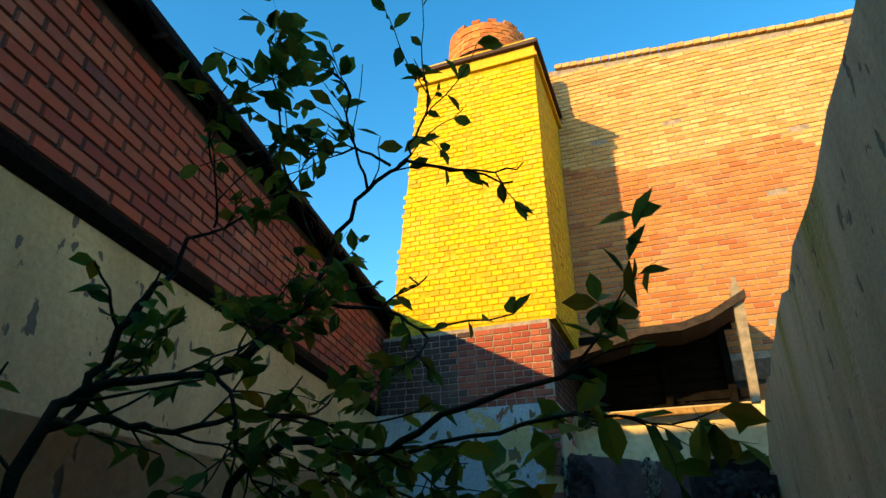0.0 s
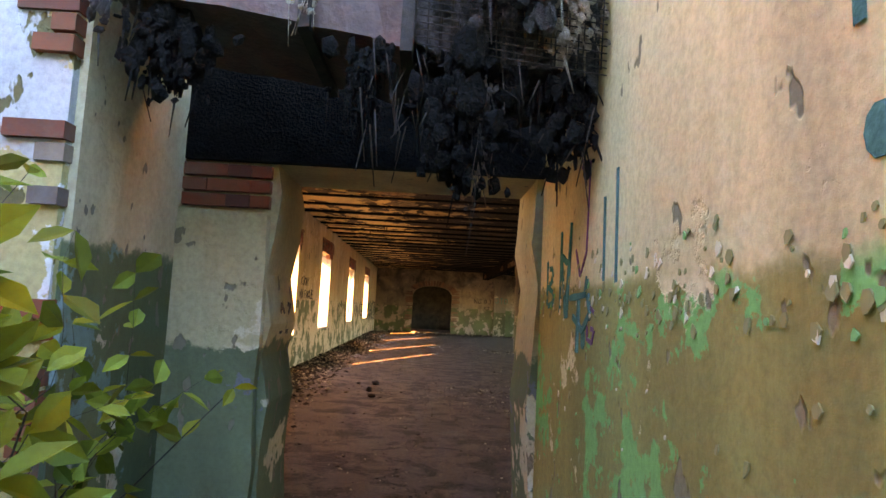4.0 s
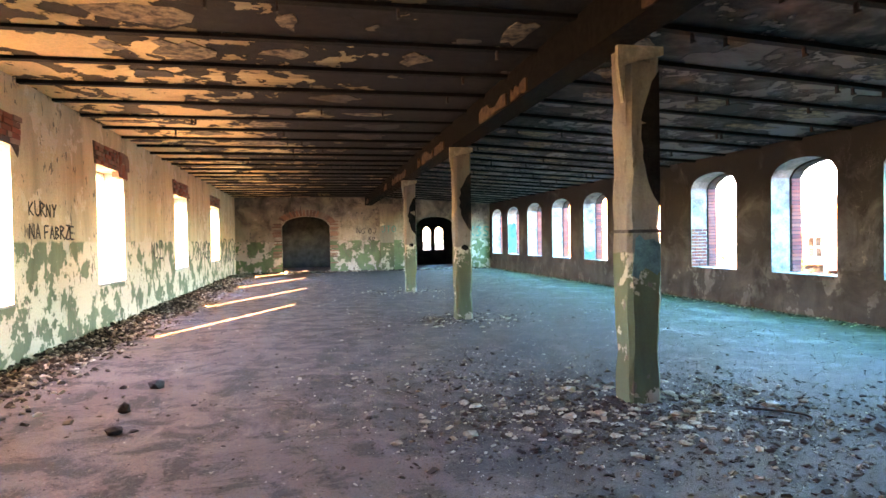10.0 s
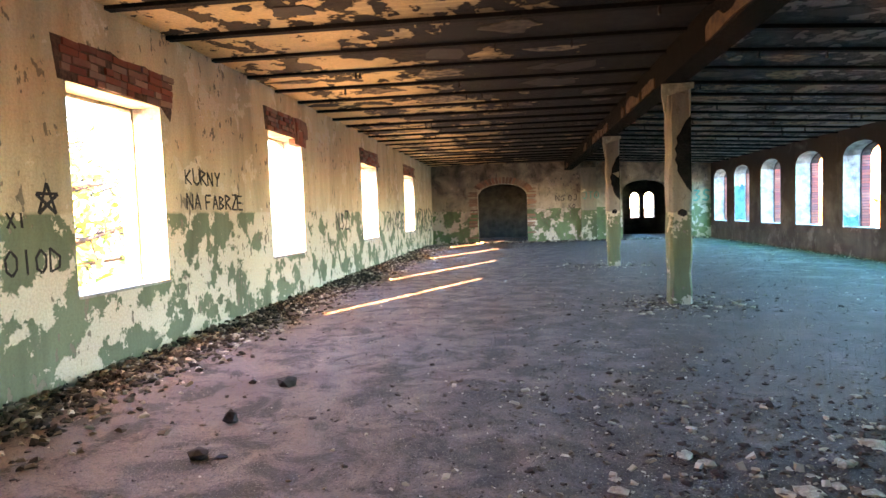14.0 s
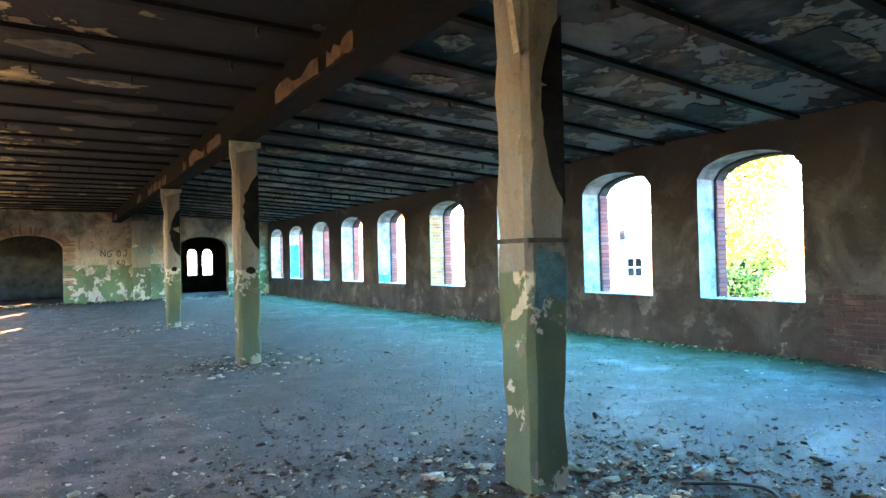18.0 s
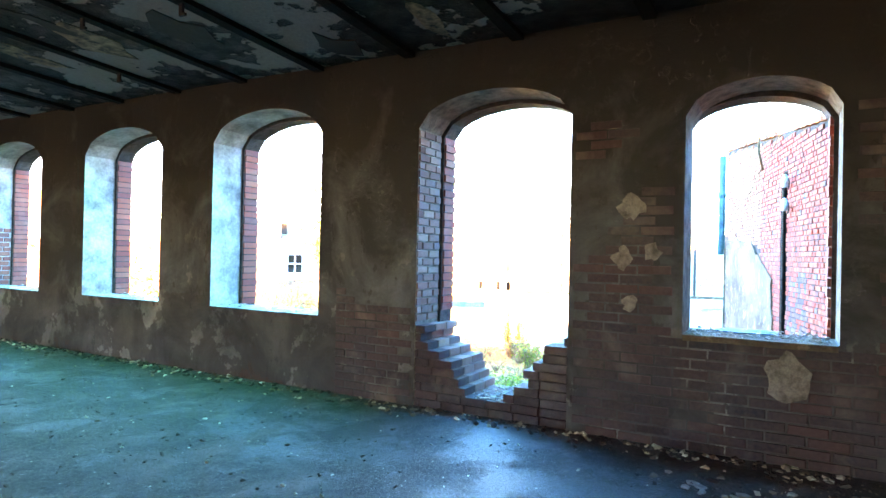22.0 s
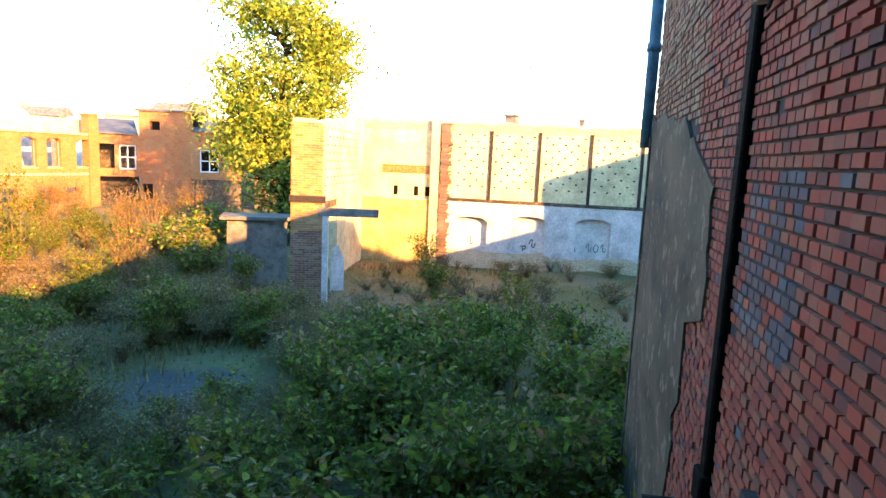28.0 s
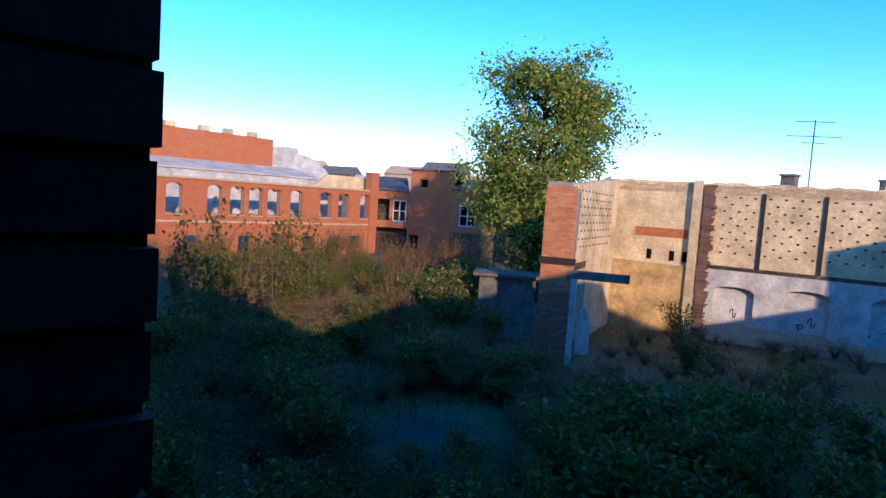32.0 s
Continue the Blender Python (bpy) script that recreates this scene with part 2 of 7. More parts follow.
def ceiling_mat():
    k = Nodes("sooty_windowlit_ceiling")
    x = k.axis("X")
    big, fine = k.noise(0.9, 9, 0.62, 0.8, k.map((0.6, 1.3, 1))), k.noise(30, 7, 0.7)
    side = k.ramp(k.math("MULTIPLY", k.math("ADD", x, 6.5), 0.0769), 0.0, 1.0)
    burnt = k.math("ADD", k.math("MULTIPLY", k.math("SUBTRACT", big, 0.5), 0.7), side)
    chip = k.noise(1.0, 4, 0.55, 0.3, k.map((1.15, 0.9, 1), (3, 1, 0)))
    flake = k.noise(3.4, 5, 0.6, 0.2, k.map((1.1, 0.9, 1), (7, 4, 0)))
    # soot grows across the hall; window brightness is put into the coat at both sides
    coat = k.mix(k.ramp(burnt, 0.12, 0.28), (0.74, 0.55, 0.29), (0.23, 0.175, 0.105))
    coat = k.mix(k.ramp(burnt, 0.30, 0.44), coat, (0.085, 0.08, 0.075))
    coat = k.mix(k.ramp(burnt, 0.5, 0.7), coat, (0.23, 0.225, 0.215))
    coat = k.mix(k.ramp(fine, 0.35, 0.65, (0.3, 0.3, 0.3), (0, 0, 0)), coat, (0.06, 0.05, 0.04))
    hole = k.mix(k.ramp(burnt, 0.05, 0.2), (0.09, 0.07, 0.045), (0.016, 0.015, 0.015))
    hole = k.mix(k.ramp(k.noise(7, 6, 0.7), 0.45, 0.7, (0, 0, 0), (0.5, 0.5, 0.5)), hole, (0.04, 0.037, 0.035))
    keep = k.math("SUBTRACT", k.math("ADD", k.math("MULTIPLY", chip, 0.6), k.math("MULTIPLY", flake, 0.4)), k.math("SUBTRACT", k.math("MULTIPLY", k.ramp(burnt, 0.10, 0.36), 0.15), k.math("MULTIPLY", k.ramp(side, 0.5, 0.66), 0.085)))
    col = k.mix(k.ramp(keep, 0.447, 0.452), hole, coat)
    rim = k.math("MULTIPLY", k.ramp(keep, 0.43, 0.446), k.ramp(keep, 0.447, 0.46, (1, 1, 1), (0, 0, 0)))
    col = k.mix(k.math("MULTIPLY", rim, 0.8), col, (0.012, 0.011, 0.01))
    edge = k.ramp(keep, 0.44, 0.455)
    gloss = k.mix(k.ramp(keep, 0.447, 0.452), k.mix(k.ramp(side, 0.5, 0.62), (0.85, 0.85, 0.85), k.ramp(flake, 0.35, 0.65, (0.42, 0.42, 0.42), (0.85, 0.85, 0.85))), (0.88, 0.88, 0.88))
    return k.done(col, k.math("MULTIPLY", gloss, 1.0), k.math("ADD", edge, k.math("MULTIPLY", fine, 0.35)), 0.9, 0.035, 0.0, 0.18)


CREAM, GREEN, BARE = (0.50, 0.42, 0.29), (0.10, 0.17, 0.09), (0.45, 0.40, 0.34)
M_HALL = dado_wall("hall_plaster", (0.66, 0.55, 0.39), (0.16, 0.21, 0.135), (0.60, 0.52, 0.41), 1.62, 0.66, 0.585, 0.0, 0.0, None, 0.0, (-0.5, 3.0, 0.105), 0.07)
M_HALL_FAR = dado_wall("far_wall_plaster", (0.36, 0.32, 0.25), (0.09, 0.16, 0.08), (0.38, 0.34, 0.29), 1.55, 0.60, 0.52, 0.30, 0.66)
# arched wall: soot plus its backlit darkness, both put into the colour
M_HALL_R = dado_wall("sooty_backlit_plaster", (0.15, 0.155, 0.16), (0.12, 0.105, 0.10), (0.21, 0.20, 0.185), 0.9, 0.60, 0.54, 0.52, 0.60)
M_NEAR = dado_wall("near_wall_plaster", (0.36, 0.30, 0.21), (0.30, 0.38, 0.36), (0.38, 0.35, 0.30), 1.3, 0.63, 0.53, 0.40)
M_COLUMN = dado_wall("column_plaster", (0.22, 0.19, 0.15), (0.095, 0.125, 0.065), (0.36, 0.31, 0.23), 1.42, 0.60, 0.535, 0.12, 0.0, None, 0.0, None, 0.12)
M_PASS = dado_wall("passage_plaster", (0.84, 0.62, 0.345), (0.36, 0.28, 0.095), (0.66, 0.52, 0.32), 1.74, 0.74, 0.575, 0.0, 0.0, (0.02, 0.40, 0.13), 3.4, None, 0.12)
M_PIER = dado_wall("pier_plaster", (0.58, 0.49, 0.31), (0.09, 0.17, 0.10), (0.52, 0.46, 0.34), 1.4, 0.62, 0.56, 0.0, 0.0, (0.10, 0.14, 0.17))
M_CORNER = dado_wall("corner_plaster", (0.58, 0.49, 0.33), (0.06, 0.13, 0.07), (0.40, 0.38, 0.30), 1.8, 0.64, 0.58, 0.0, 0.0, (0.03, 0.20, 0.19))
M_STUB = dado_wall("stub_wall_plaster", (0.60, 0.43, 0.21), (0.56, 0.40, 0.2), (0.40, 0.33, 0.24), 1.4, 0.64, 0.62)
M_BLUE = dado_wall("blue_limewash", (0.46, 0.56, 0.58), (0.60, 0.45, 0.22), (0.50, 0.35, 0.16), 2.1, 0.545, 0.52, 0.0, 0.60, (0.55, 0.58, 0.57), 0.0, None, 0.6)
M_REVEAL = plain("reveal_plaster", (0.37, 0.36, 0.33), 0.88, 0.6, 3.0)
M_SOOT = plain("soot", (0.012, 0.011, 0.011), 0.9, 0.5, 8.0, 0.9, 0.03, 0.04)
M_MORTAR = plain("mortar", (0.36, 0.31, 0.26), 0.95, 0.4, 14.0)
M_MORTAR_Y = plain("painted_mortar", (0.60, 0.42, 0.03), 0.8, 0.4, 14.0)
M_MORTAR_D = plain("dark_mortar", (0.055, 0.046, 0.042), 0.95, 0.5, 14.0)
REDS = [(0.30, 0.05, 0.03), (0.36, 0.075, 0.04), (0.22, 0.04, 0.032), (0.38, 0.10, 0.055), (0.13, 0.035, 0.035)]
ORANGES = [(0.50, 0.17, 0.05), (0.58, 0.23, 0.07), (0.44, 0.13, 0.04), (0.60, 0.27, 0.09), (0.38, 0.11, 0.04)]
OCHRES = [(0.62, 0.36, 0.12), (0.68, 0.42, 0.16), (0.56, 0.29, 0.09), (0.70, 0.46, 0.20), (0.52, 0.24, 0.08)]
YELLOWS = [(0.72, 0.47, 0.02), (0.80, 0.55, 0.03), (0.66, 0.42, 0.02), (0.76, 0.50, 0.05), (0.60, 0.36, 0.03)]
# soot-dark bricks, cool and near black where they also hold shade
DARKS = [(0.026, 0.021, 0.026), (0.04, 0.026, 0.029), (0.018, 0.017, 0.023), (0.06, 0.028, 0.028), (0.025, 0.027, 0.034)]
M_RED, M_RED_1 = brick_mat("red_brick", REDS), brick_mat("red_brick_single", REDS, True)
M_ORANGE, M_ORANGE_1 = brick_mat("orange_brick", ORANGES), brick_mat("orange_brick_single", ORANGES, True)
M_OCHRE, M_OCHRE_1 = brick_mat("ochre_brick", OCHRES), brick_mat("ochre_brick_single", OCHRES, True)
M_YELLOW, M_YELLOW_1 = brick_mat("yellow_painted_brick", YELLOWS, False, 0.0, 0.08), brick_mat("yellow_painted_brick_single", YELLOWS, True, 0.0, 0.08)
M_DARK, M_DARK_1 = brick_mat("sooty_shaded_brick", DARKS, False, 0.0, 0.12), brick_mat("sooty_shaded_brick_single", DARKS, True, 0.0, 0.12)
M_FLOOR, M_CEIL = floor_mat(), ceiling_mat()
M_WOOD = plain("charred_wood", (0.010, 0.009, 0.008), 0.85, 0.6, 12.0, 0.9, 0.02, 0.04)
M_CASING = plain("scorched_casing", (0.085, 0.05, 0.026), 0.9, 0.6, 9.0)
M_TIMBER = plain("weathered_timber", (0.36, 0.22, 0.08), 0.8, 0.5, 9.0)
M_FELT = plain("roofing_felt", (0.16, 0.12, 0.09), 0.9, 0.5, 16.0)
M_STEEL = plain("rusty_steel", (0.04, 0.03, 0.026), 0.65, 0.5, 20.0)
M_SOOTSTEEL = plain("sooty_steel", (0.013, 0.011, 0.010), 0.8, 0.5, 20.0, 0.4, 0.01, 0.1)
M_DUCT = plain("oxide_painted_duct", (0.14, 0.065, 0.06), 0.5, 0.45, 5.0, 0.5, 0.01)
M_WOOL = plain("burnt_insulation", (0.085, 0.08, 0.078), 0.95, 0.75, 18.0, 1.0, 0.04)
M_ASH = plain("pale_insulation", (0.45, 0.38, 0.29), 0.95, 0.6, 22.0, 1.0, 0.03)
k = Nodes("yard_ground")
f, g = k.noise(0.35, 8, 0.6, 0.4), k.noise(9, 8, 0.7)
col = k.mix(k.ramp(f, 0.42, 0.56), (0.25, 0.18, 0.10), (0.14, 0.15, 0.05))
# a bare patch of old asphalt
dx, dy = k.math("MULTIPLY", k.math("SUBTRACT", k.axis("X"), 15.9), 0.62), k.math("MULTIPLY", k.math("SUBTRACT", k.axis("Y"), 7.6), 0.45)
away = k.math("SQRT", k.math("ADD", k.math("MULTIPLY", dx, dx), k.math("MULTIPLY", dy, dy)), 0.0)
away = k.math("ADD", away, k.math("MULTIPLY", k.math("SUBTRACT", k.noise(0.9, 7, 0.7), 0.5), 1.2))
col = k.mix(k.ramp(k.math("MULTIPLY", away, 0.5), 0.28, 0.44, (1, 1, 1), (0, 0, 0)), col, (0.06, 0.08, 0.082))
col = k.mix(k.ramp(g, 0.4, 0.66, (0.65, 0.65, 0.65), (0, 0, 0)), col, (0.07, 0.05, 0.03))
M_GROUND = k.done(col, 0.95, g, 0.8, 0.05)
M_GREYC = plain("weathered_concrete", (0.20, 0.185, 0.16), 0.92, 0.45, 2.5)
M_WHITE = plain("limewashed_wall", (0.62, 0.60, 0.54), 0.9, 0.35, 1.1)
M_SAND = plain("yellow_limewash", (0.72, 0.57, 0.32), 0.9, 0.35, 0.9)
k = Nodes("stained_render")
f, g, h = k.noise(1.6, 8, 0.65, 0.5, k.map((0.5, 0.5, 0.7))), k.noise(4.5, 8, 0.7), k.noise(40, 5, 0.7)
col = k.mix(k.ramp(f, 0.36, 0.62), (0.035, 0.028, 0.021), (0.12, 0.085, 0.052))
col = k.mix(k.ramp(g, 0.55, 0.6), col, (0.19, 0.145, 0.095))
col = k.mix(k.ramp(h, 0.3, 0.6, (0.45, 0.45, 0.45), (0, 0, 0)), col, (0.04, 0.03, 0.025))
M_CONC = k.done(col, 0.93, k.math("ADD", g, h), 0.7, 0.02)
M_OCHREWASH = plain("ochre_limewash", (0.62, 0.42, 0.17), 0.9, 0.45, 1.3)
M_ROOF = plain("sheet_roof", (0.68, 0.62, 0.52), 0.85, 0.3, 0.6)
M_SLATE = plain("grey_roofing", (0.12, 0.125, 0.13), 0.7, 0.4, 1.0)
# dimness of the far room, put into its wall colour
M_BACK = plain("unlit_back_wall", (0.06, 0.062, 0.052), 0.92, 0.6, 2.0)
M_TEAL = plain("teal_painted_pipe", (0.015, 0.17, 0.22), 0.7, 0.4, 7.0)
M_RUBBLE = plain("plaster_rubble", (0.40, 0.36, 0.29), 0.95, 0.55, 11.0)
M_STONE = plain("dark_stone", (0.05, 0.043, 0.045), 0.9, 0.5, 14.0)
M_LITTER = plain("wall_foot_litter", (0.13, 0.11, 0.075), 0.95, 0.7, 25.0)
M_FRAME = plain("window_frame_paint", (0.32, 0.28, 0.2), 0.7, 0.4, 12.0)
M_BARK = plain("bark", (0.055, 0.042, 0.034), 0.9, 0.5, 14.0)
M_TWIG = plain("dry_stem", (0.24, 0.155, 0.09), 0.9, 0.5, 14.0)
M_BLACKPAINT = plain("black_spray_paint", (0.012, 0.012, 0.014), 0.6, 0.4, 9.0)
M_CYANPAINT = plain("teal_spray_paint", (0.0, 0.20, 0.19), 0.85, 0.3, 9.0, 0.4, 0.01, 0.02)
M_PURPLE = plain("violet_spray_paint", (0.16, 0.02, 0.13), 0.5, 0.3, 9.0)
# near-black colour in place of the shade inside unlit rooms
M_VOID = plain("unlit_interior", (0.03, 0.028, 0.026), 0.9, 0.4, 2.0)
M_PORCELAIN = plain("porcelain", (0.7, 0.7, 0.68), 0.2, 0.15, 8.0)
M_GREEN = leaf_mat("green_leaf", (0.025, 0.08, 0.016), (0.10, 0.22, 0.03), (0.28, 0.38, 0.06))
M_OLIVE = leaf_mat("autumn_leaf", (0.06, 0.10, 0.02), (0.16, 0.16, 0.02), (0.32, 0.23, 0.02))
M_DRY = leaf_mat("dry_leaf", (0.20, 0.11, 0.065), (0.48, 0.32, 0.15), (0.13, 0.095, 0.05))
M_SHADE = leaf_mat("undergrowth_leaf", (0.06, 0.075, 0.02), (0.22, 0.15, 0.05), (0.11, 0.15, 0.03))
M_RUST = leaf_mat("russet_leaf", (0.30, 0.13, 0.03), (0.42, 0.22, 0.04), (0.20, 0.10, 0.03))
M_TREE = leaf_mat("robinia_leaf", (0.17, 0.25, 0.04), (0.32, 0.38, 0.06), (0.48, 0.44, 0.08))


# ---- helpers for building ----
def link_mesh(name, bm, material):
    mesh = bpy.data.meshes.new(name)
    bm.to_mesh(mesh)
    bm.free()
    for mat in material if isinstance(material, (list, tuple)) else [material]:
        mesh.materials.append(mat)
    return mesh


def thing(name, bm, material, label="", category="", group="", kind=""):
    return tagged(new(name, link_mesh(name, bm, material)), label, category, group, kind)


def holder(name, m, label="", category="", group="", kind=""):
    ob = new(name)
    ob.matrix_world = m
    return tagged(ob, label, category, group, kind)


def part(name, bm, material, parent, label="", m=None):
    ob = new(name, link_mesh(name, bm, material) if isinstance(bm, bmesh.types.BMesh) else bm)
    ob.parent = parent
    if m is not None:
        ob.matrix_basis = m
    return tagged(ob, label)


def box(bm, x0, x1, y0, y1, z0, z1, m=None, mat=0):
    v = [bm.verts.new((x, y, z) if m is None else m @ Vector((x, y, z))) for x in (x0, x1) for y in (y0, y1) for z in (z0, z1)]
    for f in ((0, 1, 3, 2), (4, 6, 7, 5), (0, 4, 5, 1), (2, 3, 7, 6), (0, 2, 6, 4), (1, 5, 7, 3)):
        bm.faces.new([v[i] for i in f]).material_index = mat
    return v


def prism(bm, pts, axis, d0, d1, mat=0, m=None):
    """A flat outline, drawn in the other two axes in order, pushed from d0 to d1 along the axis. Outline counter-clockwise or not."""
    def place(p, d):
        c = [p[0], p[1]]
        c.insert("xyz".index(axis), d)
        return Vector(c) if m is None else m @ Vector(c)
    a = [bm.verts.new(place(p, d0)) for p in pts]
    b = [bm.verts.new(place(p, d1)) for p in pts]
    n = len(pts)
    made = [bm.faces.new(a), bm.faces.new(b[::-1])]
    made += [bm.faces.new((a[i], b[i], b[(i + 1) % n], a[(i + 1) % n])) for i in range(n)]
    for f in made:
        f.material_index = mat
    return made


def fixed(bm):
    bmesh.ops.recalc_face_normals(bm, faces=bm.faces)
    return bm


def cyl(bm, p, q, r0, r1, sides=8, mat=0):
    p, q = Vector(p), Vector(q)
    turn = (q - p).to_track_quat("Z", "Y").to_matrix()
    a, b = [], []
    for i in range(sides):
        w = 2 * math.pi * i / sides
        d = turn @ Vector((math.cos(w), math.sin(w), 0))
        a.append(bm.verts.new(p + r0 * d)), b.append(bm.verts.new(q + r1 * d))
    for i in range(sides):
        f = bm.faces.new((a[i], a[(i + 1) % sides], b[(i + 1) % sides], b[i]))
        f.material_index, f.smooth = mat, True
    bm.faces.new(a[::-1]).material_index = mat
    bm.faces.new(b).material_index = mat




def tube(bm, pts, r0, r1=None, sides=6, mat=0):
    """One continuous tube through the points."""
    pts = [Vector(p) for p in pts]
    r1 = r0 if r1 is None else r1
    rings = []
    for i, p in enumerate(pts):
        d = pts[min(i + 1, len(pts) - 1)] - pts[max(i - 1, 0)]
        turn = d.to_track_quat("Z", "Y").to_matrix()
        r = r0 + (r1 - r0) * i / (len(pts) - 1)
        rings.append([bm.verts.new(p + turn @ Vector((r * math.cos(6.2832 * j / sides), r * math.sin(6.2832 * j / sides), 0))) for j in range(sides)])
    for a, b in zip(rings, rings[1:]):
        for j in range(sides):
            f = bm.faces.new((a[j], a[(j + 1) % sides], b[(j + 1) % sides], b[j]))
            f.smooth, f.material_index = True, mat
    bm.faces.new(rings[0][::-1]), bm.faces.new(rings[-1])


def blob(bm, centre, size, rng, sides=7, mat=0):
    """An angular lump, like a stone or a chunk of plaster."""
    made = bmesh.ops.create_icosphere(bm, subdivisions=1, radius=1.0)["verts"]
    turn = Euler((rng.uniform(0, 6), rng.uniform(0, 6), rng.uniform(0, 6))).to_matrix()
    for v in made:
        p = turn @ (v.co * rng.uniform(0.6, 1.2))
        v.co = Vector(centre) + Vector((p.x * size[0], p.y * size[1], p.z * size[2]))
    if mat:
        for f in {f for v in made for f in v.link_faces}:
            f.material_index = mat


def ragged(a, b, n, amount, rng):
    """Points from a to b with a broken edge between them."""
    a, b = Vector(a), Vector(b)
    side = Vector((-(b - a).y, (b - a).x)).normalized()
    return [tuple(a.lerp(b, (i + (rng.uniform(-0.3, 0.3) if 0 < i < n else 0)) / n) + side * (rng.uniform(-amount, amount) if 0 < i < n else 0)) for i in range(n + 1)]


BRICK_V = [(0, 0, 0), (1, 0, 0), (1, 0, 1), (0, 0, 1), (0.03, 1, 0.06), (0.97, 1, 0.06), (0.97, 1, 0.94), (0.03, 1, 0.94)]
BRICK_F = [(4, 5, 6, 7), (0, 1, 5, 4), (1, 2, 6, 5), (2, 3, 7, 6), (3, 0, 4, 7)]
SINGLE = {}


def brick_mesh(material, w, h, d):
    key = (material.name, round(w, 3), round(h, 3))
    if key not in SINGLE:
        mesh = bpy.data.meshes.new("brick")
        mesh.from_pydata([(x * w, -y * d, z * h) for x, y, z in BRICK_V], [], BRICK_F)
        mesh.materials.append(material)
        SINGLE[key] = mesh
    return SINGLE[key]


def courses(owner, m, width, height, near, inside=None, size=(0.25, 0.065), joint=0.012, proud=0.014, mats=None, header=0, seed=1, most=280, rough=0.004):
    """Bricks in courses on a wall face. m: its frame, x along, z up, -y out of the wall. The bricks about the point near are objects of their own.
    inside(x, z): 0 none, 1 first material, 2 second. header: every n-th course is of headers."""
    rng = random.Random(seed)
    spots = []
    step = size[1] + joint
    for row in range(int(height / step)):
        z = row * step
        w = size[0] * 0.48 if header and row % header == 0 else size[0]
        x = -rng.random() * 0.02 - (w / 2 if row % 2 else 0)
        while x < width:
            a, b = max(0.0, x), min(width, x + w)
            if b - a > 0.05:
                which = inside((a + b) / 2, z + step / 2) if inside else 1
                if which and rng.random() > 0.006:
                    spots.append((a, z, b - a, which, abs(b - a - w) < 1e-6))
            x += w + joint
    order = sorted(range(len(spots)), key=lambda i: (spots[i][0] - near[0]) ** 2 + (spots[i][1] - near[1]) ** 2)
    whole = set([i for i in order if spots[i][4]][:most])
    verts, faces, slots = [], [], []
    inv = owner.matrix_world.inverted() if owner.parent is None else Matrix()
    for i, (a, z, w, which, _) in enumerate(spots):
        p = proud + rng.uniform(-rough, rough)
        if i in whole:
            ob = new("brick", brick_mesh(mats[which - 1][1], w, size[1], proud))
            ob.parent = owner
            ob.matrix_basis = m @ pose(a, 0, z + rng.uniform(-0.002, 0.002), rng.uniform(-0.6, 0.6), rng.uniform(-0.7, 0.7), 0)
            continue
        n = len(verts)
        lift = rng.uniform(-0.002, 0.002)
        verts += [tuple(m @ Vector((a + x * w, -y * p, z + lift + q * size[1]))) for x, y, q in BRICK_V]
        faces += [tuple(n + j for j in f) for f in BRICK_F]
        slots += [which - 1] * len(BRICK_F)
    mesh = bpy.data.meshes.new("bricks")
    mesh.from_pydata(verts, [], faces)
    for pair in mats:
        mesh.materials.append(pair[0])
    mesh.polygons.foreach_set("material_index", slots)
    ob = new("bricks", mesh)
    ob.parent = owner
    tagged(ob, kind="stuff")
    return ob


LEAF = [(0, 0, 0), (0.22, 0.3, 0.05), (0.25, 0.62, 0.03), (0, 1, -0.12), (-0.25, 0.62, 0.03), (-0.22, 0.3, 0.05)]


def leaf_mesh(name, spots, material, seed=1):
    """Many leaves in one mesh. spots: place, direction, length."""
    rng = random.Random(seed)
    verts, faces, slots = [], [], []
    for p, d, size, slot in spots:
        turn = Vector(d).to_track_quat("Y", "Z").to_matrix() @ Euler((rng.uniform(-0.5, 0.5), rng.uniform(-1.2, 1.2), rng.uniform(-0.4, 0.4))).to_matrix()
        n = len(verts)
        verts += [tuple(Vector(p) + turn @ (Vector(v) * size)) for v in LEAF]
        faces += [(n, n + 1, n + 2, n + 3), (n, n + 3, n + 4, n + 5)]
        slots += [slot, slot]
    mesh = bpy.data.meshes.new(name)
    mesh.from_pydata(verts, [], faces)
    for mat in material if isinstance(material, list) else [material]:
        mesh.materials.append(mat)
    mesh.polygons.foreach_set("material_index", slots)
    return mesh


